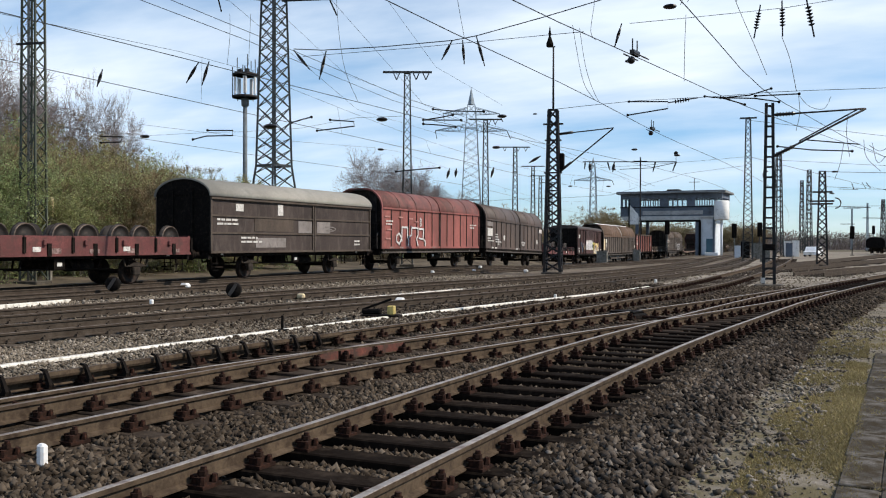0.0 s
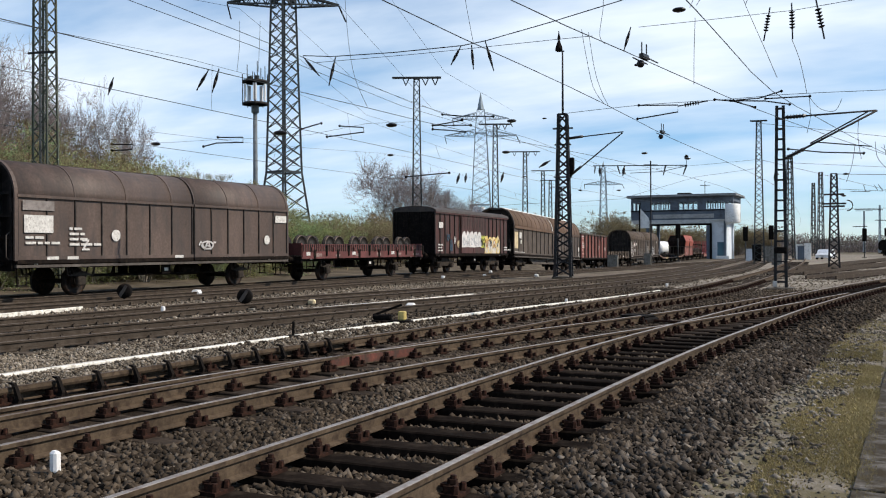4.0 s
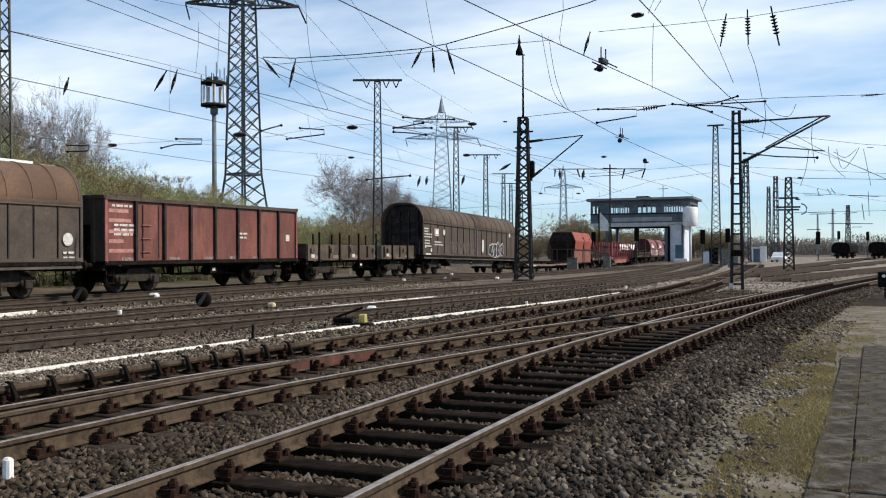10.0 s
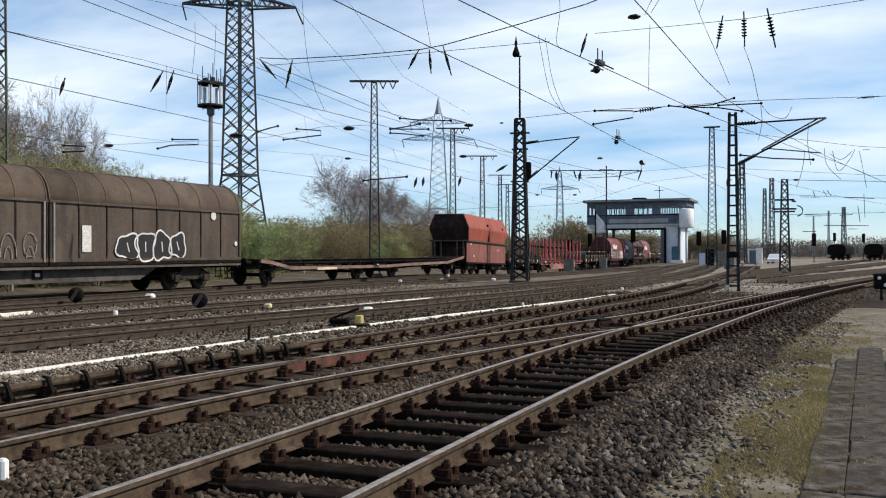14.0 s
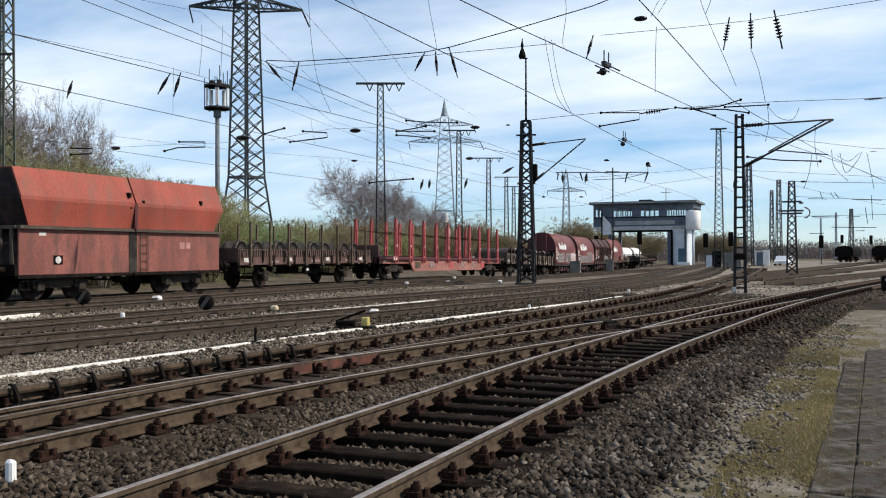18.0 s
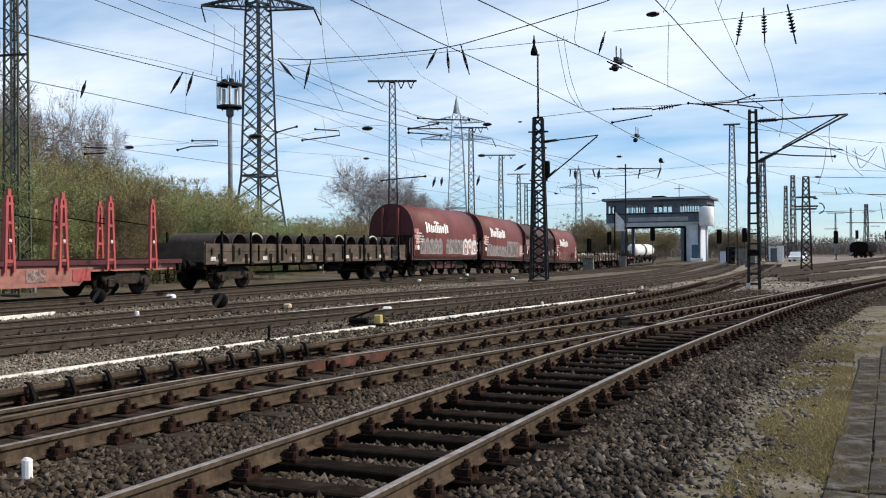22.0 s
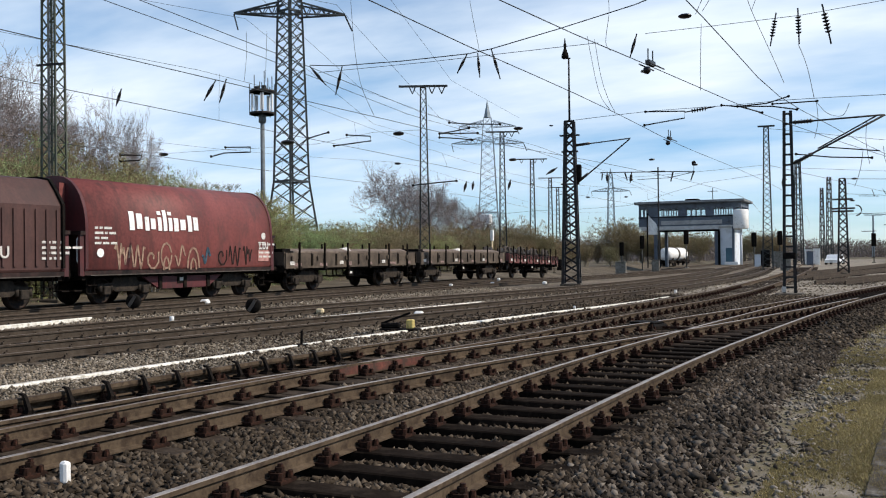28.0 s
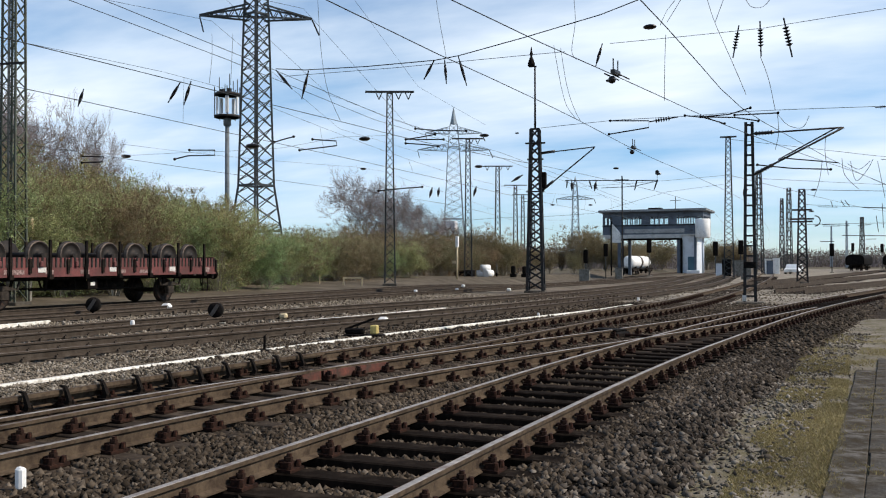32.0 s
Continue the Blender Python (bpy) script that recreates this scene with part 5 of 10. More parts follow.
    plate(w, "faded_patch", 1.366, 2.6, 2.9, 1.75, 2.0, M_TAGP, 0.003)
    plate(w, "faded_patch", 1.366, 3.0, 3.25, 1.75, 2.0, M_TAGP, 0.003)
    for y, z in ((-0.35, 3.6), (-0.3, 3.2), (h - 1.5, 3.5), (0.35, 3.35)):
        plate(w, "hatch_hinge", 1.40, y, y + 0.12, z, z + 0.18, M_BLACK, 0.12)
    return w


def stake_wagon(ya, yb):
    w, L = wagon("long flat wagon with bright red timber stanchions", ya, yb, "bogie", 2.6, sill=M_SALMON, sill_z=(0.9, 1.2))
    h = L / 2
    part("deck", B(-1.3, 1.3, -h, h, 1.12, 1.22), M_REDOX, w)
    for s in (-1, 1):
        a, b = -h + 4.4, h - 4.4
        bm = bmesh.new()
        extr = [(a, 1.1), (a + 0.7, 0.44), (b - 0.7, 0.44), (b, 1.1)]
        v = [[bm.verts.new((x, y, z)) for y, z in extr] for x in (s * 1.16, s * 1.25)]
        for k in range(4):
            bm.faces.new((v[0][k], v[0][(k + 1) % 4], v[1][(k + 1) % 4], v[1][k]))
        bm.faces.new(v[0][::-1])
        bm.faces.new(v[1])
        bmesh.ops.recalc_face_normals(bm, faces=bm.faces)
        part("truss_sill", bm, M_SALMON, w)
        part("side_rail", B(s * 1.22, s * 1.34, -h, h, 1.14, 1.3), M_DKRED, w)
    for k in range(10):
        y = -9.24 + 2.127 * k
        for s in (-1, 1):
            bm = bmesh.new()
            for d in (-0.17, 0.17):
                beam(bm, (s * 1.32, y + d, 0.95), (s * 1.30, y + d * 0.42, 3.35), 0.085, 0.12)
            for z in (1.3, 1.9, 2.5, 3.1):
                box(bm, s * 1.26, s * 1.36, y - 0.14, y + 0.14, z - 0.05, z + 0.05)
            beam(bm, (s * 1.30, y, 3.3), (s * 1.30, y, 3.55), 0.12)
            st = part("stanchion", bm, M_STAKE, w)
            plate(st, "reflector", s * 1.39, y - 0.05, y + 0.05, 1.9, 2.0, M_PRINT)
        bm = bmesh.new()
        beam(bm, (-1.25, y, 2.9), (1.25, y, 2.55), 0.03)
        part("tie_chain", bm, M_BLACK, w)
        part("bolster", B(-1.3, 1.3, y - 0.1, y + 0.1, 1.22, 1.34), M_REDOX, w)
    part("end_bulkhead", B(-1.25, 1.25, -h + 0.04, -h + 0.3, 1.22, 1.95, 0.03), M_SIDEB, w)
    for y, m in ((-6.2, M_SIDEB2), (-3.9, M_SCUFF), (-0.4, M_STAKE), (1.9, M_SCUFF), (4.2, M_SCUFF), (6.1, M_STAKE)):
        plate(w, "label_plate", 1.262, y, y + 0.8, 0.6, 1.0, m, 0.006)
    plate(w, "label_plate", 1.345, -h + 1.9, -h + 2.4, 1.1, 1.3, M_PRINT, 0.006)
    return w


def hood_profile(n=12):
    half = [(1.41, 1.17), (1.45, 1.24), (1.46, 2.3)]
    for k in range(n + 1):
        a = (math.pi / 2) * k / n
        half.append((1.46 * math.cos(a) ** 0.85 if k < n else 0.0, 2.5 + 1.84 * math.sin(a) ** 0.95))
    return half[:-1] + [(0.0, half[-1][1])] + [(-x, z) for x, z in half[-2::-1]]


def hood_wagon(label, ya, yb, skin, style):
    """Telescopic-hood coil wagon on two bogies."""
    w, L = wagon(label, ya, yb, "bogie", 2.15, sill=M_UNDER)
    h = L / 2
    prof = hood_profile() if style != "three" else closed([(1.41, 1.17), (1.45, 1.24), (1.46, 2.2), (1.46, 3.26), (1.12, 3.78), (0.86, 4.1), (0.4, 4.19)])
    n = len(prof)
    for s in (-1, 1):
        bm = bmesh.new()
        extrude(bm, [(x * 1.015, z + (0.03 if z > 2.4 else 0)) for x, z in prof], s * h, s * (h - 0.12))
        # end wall in a darker red than the hood: its shade is in the colour
        part("end_wall", bm, M_DKRED, w)
        for x in (-0.5, 0.5):
            part("end_post", B(x - 0.06, x + 0.06, s * (h + 0.02), s * (h + 0.24), 0.9, 4.1), M_HOOD, w, "red end post")
        # flat near-black plate paints the shade of the set-back lower end
        part("end_recess", B(-1.3, 1.3, s * h, s * (h + 0.012), 1.15, 2.36), M_SHADE_GRIME, w)
        part("end_beam", B(-1.48, 1.48, s * h, s * (h + 0.2), 2.36, 2.48), M_SHADE_GRIME, w)
        part("corner_upright", B(1.32, 1.42, s * h, s * (h + 0.18), 1.0, 2.36), M_DKRED, w)
        for x in (-0.9, 0.1, 0.85):
            bm = bmesh.new()
            tube(bm, [(x, s * (h + 0.1), 1.1), (x + 0.05, s * (h + 0.14), 1.7), (x - 0.1, s * (h + 0.1), 2.36)], 0.025, 5)
            part("air_pipe", bm, M_BROWN2, w)
        part("end_step", B(0.9, 1.3, s * h, s * (h + 0.3), 0.5, 0.54), M_UNDER, w)
        bm = bmesh.new()
        tube(bm, [(1.3, s * (h + 0.08), 1.3), (1.3, s * (h + 0.2), 1.5), (1.3, s * (h + 0.2), 2.2), (1.3, s * (h + 0.08), 2.4)], 0.018, 5)
        part("handrail", bm, M_PRINT, w)
    segs = ((-h + 0.1, h - 0.1, 0.0),) if style != "three" else ((-h + 0.1, -h + L * 0.36, 0.0), (-h + L * 0.355, -h + L * 0.66, 0.035), (-h + L * 0.655, h - 0.1, 0.0))
    for a, b, d in segs:
        bm = bmesh.new()
        out = [(x * (1 + d / 1.46), z + (d if z > 2.4 else 0)) for x, z in prof]
        inn = [(x * 0.96, z - 0.05 if z > 2.4 else z) for x, z in prof]
        A, Bq = [[bm.verts.new((x, y, z)) for x, z in out] for y in (a, b)], [[bm.verts.new((x, y, z)) for x, z in inn] for y in (a, b)]
        for k in range(n - 1):
            f = bm.faces.new((A[0][k], A[0][k + 1], A[1][k + 1], A[1][k]))
            f.smooth = style != "three"
            bm.faces.new((Bq[0][k + 1], Bq[0][k], Bq[1][k], Bq[1][k + 1]))
            for e in (0, 1):
                bm.faces.new((A[e][k], A[e][k + 1], Bq[e][k + 1], Bq[e][k]))
        bmesh.ops.recalc_face_normals(bm, faces=bm.faces)
        part("hood", bm, skin, w)
        if style == "three":
            for k in range(9):
                y = a + (b - a) * (k + 0.5) / 9
                for s in (-1, 1):
                    part("rib", B(s * (1.45 + d), s * (1.505 + d), y - 0.05, y + 0.05, 1.35, 3.12), skin, w)
            bm = bmesh.new()
            for p, q in zip(prof[1:-1], prof[2:-1]):
                beam(bm, (p[0] * 1.03, b, p[1] + 0.03), (q[0] * 1.03, b, q[1] + 0.03), 0.1, 0.07)
            part("hood_arch", bm, M_BLACK, w, "black rubber-edged hood arch")
    for s in (-1, 1):
        part("side_sill", B(s * 1.22, s * 1.43, -h, h, 1.02, 1.16), M_SHADE_GRIME, w)
        part("sill_flange", B(s * 1.2, s * 1.49, -h + 0.2, h - 0.2, 1.0, 1.03), M_GREYU, w)
        bm = bmesh.new()
        extr = [(-h + 2.9, 0.9), (-h + 3.7, 0.45), (h - 3.7, 0.45), (h - 2.9, 0.9)]
        v = [[bm.verts.new((x, y, z)) for y, z in extr] for x in (s * 1.05, s * 1.15)]
        for k in range(4):
            bm.faces.new((v[0][k], v[0][(k + 1) % 4], v[1][(k + 1) % 4], v[1][k]))
        bm.faces.new(v[0][::-1])
        bm.faces.new(v[1])
        bmesh.ops.recalc_face_normals(bm, faces=bm.faces)
        part("truss_sill", bm, M_DKRED, w)
        for y in (-2.6, -1.3, 0.0, 1.3, 2.6):
            if abs(y) < h - 3:
                part("truss_post", B(s * 1.14, s * 1.2, y - 0.08, y + 0.08, 0.45, 0.9), M_UNDER, w)
    disc(w, 1.485, -h + 0.62, 1.76, 0.15, M_WHITE)
    stencils(w, 1.47, -h + 0.4, 2.6, 4, int(ya * 7) % 97)
    stencils(w, 1.47, h - 0.9, 2.1, 4, int(ya * 11) % 97)
    return w, L


def maker_sign(w, y, z, s, x=1.475):
    """The owner's name on the hood, as plain white blocks of its size."""
    yy = y
    for kind, wd in (("block", 0.5), ("small", 0.42), ("dot", 0.14), ("tall", 0.14), ("dot", 0.14), ("ring", 0.5), ("arch", 0.46)):
        bm, ht = bmesh.new(), 0.62 * s

        def lean(zz):
            a = math.asin(min(1.0, max(0.0, (zz - 2.5) / 1.84)) ** (1 / 0.95))
            return 1.46 * math.cos(a) ** 0.85 + 0.016
        def bar(y0, y1, z0, z1):
            n = max(1, int((z1 - z0) / 0.09))
            rows = []
            for j in range(n + 1):
                zz = z0 + (z1 - z0) * j / n
                rows.append([bm.verts.new((lean(zz) + dx, q, zz)) for dx, q in ((0.0, y0), (0.0, y1), (0.012, y1), (0.012, y0))])
            for p, q in zip(rows, rows[1:]):
                for j in range(4):
                    bm.faces.new((p[j], p[(j + 1) % 4], q[(j + 1) % 4], q[j]))
            bm.faces.new(rows[0][::-1])
            bm.faces.new(rows[-1])
        wd = wd * s
        tall = {"block": 1.0, "small": 0.74, "dot": 0.74, "tall": 1.15, "ring": 0.74, "arch": 0.92}[kind]
        ht *= 0.82
        if kind in ("block", "small", "ring", "arch"):
            bar(yy, yy + wd * 0.36, z, z + ht * tall)
            bar(yy + wd * 0.52, yy + wd * 0.94, z + ht * 0.08, z + ht * tall * 0.9)
        else:
            bar(yy, yy + wd, z, z + ht * tall)
            if kind == "dot":
                bar(yy, yy + wd, z + ht * 0.88, z + ht * 1.08)
        bmesh.ops.recalc_face_normals(bm, faces=bm.faces)
        part("sign_block", bm, M_WHITE, w, "white painted sign block")
        yy += wd + 0.07 * s


def car_carrier(ya, yb):
    w, L = wagon("low empty flat car carrier with sloping ends", ya, yb, "none", 2.0, sill_z=(0.9, 1.05))
    h = L / 2
    for y in (-h + 1.5, -h * 0.18, h * 0.18, h - 1.5):
        axle_unit(w, y)
    line = [(-h, 1.14), (-h + 0.9, 1.06), (-h + 2.6, 0.78), (-0.6, 0.73), (0.6, 0.73), (h - 9.0, 0.8), (h - 3.0, 0.84), (h, 1.18)]
    for s in (-1, 1):
        bm = bmesh.new()
        for (y0, z0), (y1, z1) in zip(line, line[1:]):
            beam(bm, (s * 1.4, y0, z0 - 0.02), (s * 1.4, y1, z1 - 0.02), 0.1, 0.16)
        part("side_rail", bm, M_CARRAIL, w, "faded pinkish side rail")
        for k in range(9):
            y = -h + 1 + (L - 2) * k / 8
            zz = float(np.interp(y, [p[0] for p in line], [p[1] for p in line]))
            part("side_bracket", B(s * 1.3, s * 1.38, y - 0.06, y + 0.06, zz, max(zz + 0.1, 1.02)), M_UNDER, w)
    for (y0, z0), (y1, z1) in zip(line, line[1:]):
        bm = bmesh.new()
        beam(bm, (0, y0, max(1.0, z0)), (0, y1, max(1.0, z1)), 2.5, 0.05)
        part("deck_plate", bm, M_UNDER, w)
    plate(w, "label_plate", 1.46, -h + 5, -h + 7, 0.63, 0.75, M_CREAM, 0.006)
    return w


def build_train():
    w, L, z0 = low_flat("red-brown low-sided flat wagon loaded with wheelsets", -140.6, -129.0, M_REDOX, "two", 2.6, 0.5, 0, bays=6)
    load_wheelsets(w, L, z0, 9)
    old_van(-127.87, -115.08)
    w, L = slide_wall("red sliding-wall van with white graffiti outlines", -114.02, -99.98, M_RED, M_REDROOF, "two", 2.6, (7, 6), 3.4, 4.42, crown=M_DKROOF, split=0.54)
    h = L / 2
    strokes(w, 1.446, -h + 1.75, -h + 5.55, 1.26, 2.45, (
        ((0, 0.3), (0, 0.55), (0.08, 0.66), (0.16, 0.45), (0.09, 0.16), (0, 0.3)),
        ((0.17, 0.3), (0.175, 0.95), (0.36, 0.95), (0.36, 0.5), (0.4, 0.3), (0.38, 0.02), (0.47, 0.0)),
        ((0.42, 0.5), (0.5, 0.6), (0.5, 0.95), (0.72, 0.93), (0.72, 0.62), (0.67, 0.4), (0.72, 0.1)),
        ((0.76, 0.45), (0.9, 0.4), (0.92, 0.9), (0.76, 0.9)), ((0.9, 0.42), (0.98, 0.3), (0.98, 0.0))), 0.1, M_TAGW, "white sprayed outline letters")
    strokes(w, 1.446, -h + 4.75, -h + 4.95, 2.48, 2.95, (((0.5, 0), (0, 0.25), (0.5, 0.5), (1, 0.75), (0.5, 1), (0, 0.75), (0.5, 0.5), (1, 0.25), (0.5, 0)),), 0.07, M_TAGW, "small white sprayed figure")
    for y in (0.9, 2.1, 6.4, 8.3, 10.4, 12.4):
        plate(w, "scuff", 1.462, -h + y, -h + y + 0.5, 1.22, 1.3, M_SCUFF, 0.004)
    for y, z in ((0.4, 2.9), (0.6, 2.2), (0.5, 1.7), (2.0, 2.9), (3.3, 2.85), (4.1, 2.7)):
        plate(w, "faded_patch", 1.442, -h + y, -h + y + 0.55, z, z + 0.08, M_TAGP, 0.003)
    stencils(w, 1.445, -L / 2 + 0.5, 2.7, 2, 12)
    stencils(w, 1.445, L / 2 - 1.6, 2.7, 2, 13)
    w, L = slide_wall("brown sliding-wall van with round white marks", -98.84, -84.62, M_BROWN, M_BROWN, "two", 2.9, (7, 6), 3.2, 4.32, split=0.565, crown=M_DKROOF)
    h = L / 2
    disc(w, 1.445, -h + 4.1, 2.0, 0.2, M_PRINT)
    disc(w, 1.475, h - 1.6, 1.9, 0.19, M_PRINT)
    plate(w, "label_plate", 1.445, -h + 0.35, -h + 1.45, 2.05, 2.6, M_PRINT)
    stencils(w, 1.445, -h + 0.4, 1.9, 2, 14), stencils(w, 1.445, -h + 2.1, 2.2, 4, 15)
    plate(w, "label_plate", 1.475, h - 1.0, h - 0.2, 2.65, 2.95, M_PRINT)
    strokes(w, 1.478, h - 5.9, h - 4.95, 1.5, 1.85, GLYPHS[5] + GLYPHS[1], 0.06, M_TAGW, "small white scrawl")
    letters(w, "Z", 1.447, -h + 2.6, 1.5, 0.5, M_PRINT)
    plate(w, "faded_patch", 1.443, -h + 0.3, -h + 1.5, 2.75, 3.05, M_GREYP, 0.003)
    for y in (-h + 1.2, -h + 2.0, -h + 7.0, -h + 9.6, h - 1.2):
        plate(w, "label_plate", 1.46, y, y + 0.45, 1.2, 1.3, M_PRINT, 0.004)
    w, L, z0 = low_flat("red-brown flat wagon loaded with old wheelsets", -83.52, -71.45, M_REDOX, "two", 2.6, 0.5, 0, bays=6, pickets=True)
    load_wheelsets(w, L, z0, 10)
    covered_red(-69.84, -57.4)
    w, L = slide_wall("long rusty brown sliding-wall van with pale roof edge", -56.5, -35.42, M_PANEL, M_RUSTROOF, "bogie", 2.9, (9, 10), 3.18, 4.5, split=0.52, crown=M_GREYROOF, skirt=True)
    h = L / 2
    plate(w, "poster", 1.445, -h + 0.15, -h + 1.0, 1.6, 2.8, M_CREAM, label="cream poster on the wagon side")
    plate(w, "poster", 1.445, -h + 1.35, -h + 1.95, 2.35, 2.8, M_PRINT)
    disc(w, 1.445, -h + 1.78, 2.1, 0.17, M_PRINT)
    plate(w, "white_strip", 1.445, -h + 0.2, -h + 2.7, 1.22, 1.36, M_PRINT)
    disc(w, 1.475, h - 0.7, 1.95, 0.22, M_PRINT)
    stencils(w, 1.475, h - 0.9, 1.5, 2, 18)
    for a, b in ((-h, h - 1.2),):
        part("roof_edge", B(0.30, 0.44, a, b, 4.48, 4.58), M_WHITE, w, "bright white roof edge strip")
    for s in (-1, 1):
        part("waist_rail", B(s * 1.42, s * 1.49, -h + 0.1, h - 0.1, 3.06, 3.24), M_RUSTROOF, w)
    bm = bmesh.new()
    for p, q in zip(shoulder(1.45, 1.2, 3.18, 4.52)[1:], shoulder(1.45, 1.2, 3.18, 4.52)[2:]):
        beam(bm, (p[0], -h + L * 0.52, p[1]), (q[0], -h + L * 0.52, q[1]), 0.14, 0.03)
    part("seam_cover", bm, M_PRINT, w, "pale seam strip over the roof")
    gondola(-34.34, -21.78)
    w, L, z0 = low_flat("dark low-sided wagon with short stakes and boards", -20.86, -8.34, M_SIDEB2, "bogie", 2.2, 0.62, 6, 1.25, bays=6)
    part("board_stack", B(-1.1, 1.1, -L / 2 + 0.6, L / 2 - 0.6, z0, z0 + 0.5), M_PLANK, w)
    w, L = slide_wall("long dark brown sliding-wall van with graffiti and round marks", -7.45, 13.61, M_BROWN2, M_ROOFB, "bogie", 2.9, (8, 8), 3.25, 4.42, split=0.493, crown=M_DKROOF, skirt=True)
    h = L / 2
    plate(w, "owner_sign", 1.445, -h + 2.0, -h + 2.75, 2.45, 2.9, M_WHITE)
    plate(w, "owner_sign_frame", 1.452, -h + 2.06, -h + 2.69, 2.5, 2.85, M_STAKE)
    plate(w, "owner_sign_field", 1.459, -h + 2.12, -h + 2.63, 2.55, 2.8, M_WHITE)
    disc(w, 1.445, -h + 3.75, 2.72, 0.2, M_PRINT)
    disc(w, 1.475, h - 1.95, 3.03, 0.17, M_PRINT), disc(w, 1.475, h - 0.4, 1.89, 0.1, M_PRINT)
    stencils(w, 1.445, -h + 0.2, 2.85, 4, 51), stencils(w, 1.445, -h + 0.3, 2.1, 3, 52), stencils(w, 1.445, -h + 2.0, 2.05, 2, 53)
    disc(w, 1.445, -h + 1.4, 1.5, 0.13, M_PRINT), disc(w, 1.445, -h + 0.4, 1.7, 0.1, M_PRINT)
    plate(w, "label_plate", 1.475, -h + 11.83, -h + 12.25, 1.54, 2.46, M_PRINT)
    for k in range(6):
        strokes(w, 1.452, -h + 5.0 + 0.85 * k, -h + 5.75 + 0.85 * k, 1.3, 2.25, GLYPHS[(k * 2 + 1) % 6], 0.035, M_GREYP, "faded grey graffiti")
    blob_letters(w, 1.478, -h + 13.6, -h + 17.3, 1.24, 2.3, 4, M_TAGK, M_TAGW, 55, "black graffiti with white outline")
    plate(w, "label_plate", 1.46, -h + 0.4, -h + 1.3, 1.2, 1.3, M_PRINT, 0.004)
    for s in (-1, 1):
        part("seam_strip", B(1.44, 1.50, -h + L * 0.493 + s * 0.2 - 0.035, -h + L * 0.493 + s * 0.2 + 0.035, 1.2, 3.2), M_GREYP, w)
    car_carrier(14.9, 40.4)
    hopper(41.45, 51.88)
    w, L, z0 = low_flat("brown stake wagon loaded with wheelsets", 53.13, 65.27, M_SIDEB, "two", 2.4, 0.52, 8, 1.75, bays=7, stake_mat=M_STAKEB, pickets=True)
    load_wheelsets(w, L, z0, 8)
    stake_wagon(66.03, 89.06)
    w, L, z0 = low_flat("brown low-sided wagon loaded with large dark pipes", 90.39, 108.39, M_SIDEB2, "bogie", 2.4, 0.68, 9, 1.2, bays=10, load="pipes", planks=2)
    h = L / 2
    for k in range(14):
        y = -h + 1.3 + (L - 2.6) * k / 13
        bm = bmesh.new()
        ring = [(0.56 * math.cos(a), 0.56 * math.sin(a)) for a in (2 * math.pi * j / 18 for j in range(18))]
        for e0, e1, ra, rb in ((1.22, -1.22, 1.0, 1.0), (-1.22, 1.22, 0.93, 0.93)):
            a = [bm.verts.new((e0, p * ra, q * ra)) for p, q in ring]
            b = [bm.verts.new((e1, p * rb, q * rb)) for p, q in ring]
            for j in range(18):
                f = bm.faces.new((a[j], a[(j + 1) % 18], b[(j + 1) % 18], b[j]))
                f.smooth = True
        for s in (-1, 1):
            a = [bm.verts.new((s * 1.22, p, q)) for p, q in ring]
            b = [bm.verts.new((s * 1.22, p * 0.93, q * 0.93)) for p, q in ring]
            for j in range(18):
                bm.faces.new((a[j], a[(j + 1) % 18], b[(j + 1) % 18], b[j]))
        pipe = link("steel_pipe", bm, M_PIPE)
        tagged(pipe, "wide dark steel pipe lying across an open wagon", "pipe", "pipes loaded on the open wagon")
        x, yy, z = TRAIN_X, w.location.y + y, z0 + 0.57
        pipe.matrix_basis = pose(x, yy, z)
        TRAIN.append((pipe, x, yy, z, w.location.y))
        if k in (2, 8, 11):
            bm = bmesh.new()
            tube(bm, [(1.2, 0.58 * math.cos(a), 0.58 * math.sin(a)) for a in (math.pi * (0.2 + 0.5 * j / 6) for j in range(7))], 0.03, 5)
            part("rim_mark", bm, M_PRINT, pipe, "chalk-white rim mark")
    w, L = hood_wagon("wine-red hood wagon with white owner sign and graffiti", 109.3, 119.9, M_HOOD, "plain")
    h = L / 2
    maker_sign(w, -h + 1.88, 2.66, 1.3)
    block_piece(w, 1.468, -h + 1.0, -h + 4.35, 1.33, 2.36, 5, M_TAG, M_TAGD, 61, "silver graffiti", 0.05, M_TAGD)
    block_piece(w, 1.468, -h + 5.05, -h + 7.9, 1.33, 2.4, 6, M_TAG, M_TAGD, 62, "silver graffiti", 0.05, M_TAGD)
    block_piece(w, 1.47, -h + 8.0, h - 0.15, 1.28, 2.42, 3, M_TAGW, M_TAGP, 63, "white graffiti", 0.11)
    for z, y0, y1 in ((2.6, 0.1, 0.75), (2.25, 0.05, 0.85), (1.95, 0.3, 0.8), (1.62, 0.15, 0.85)):
        plate(w, "data_panel", 1.47, -h + y0, -h + y1, z, z + 0.27, M_TAGP, 0.003)
    plate(w, "data_panel", 1.478, h - 0.85, h - 0.3, 2.3, 2.7, M_TAGP, 0.003)
    w, L = hood_wagon("wine-red hood wagon with white owner sign and silver letters", 121.12, 131.32, M_HOOD, "plain")
    h = L / 2
    maker_sign(w, -h + 1.87, 2.66, 1.3)
    block_piece(w, 1.468, -h + 0.95, -h + 5.7, 1.26, 2.1, 7, M_TAG, M_TAGD, 64, "silver graffiti", 0.06, M_TAGD)
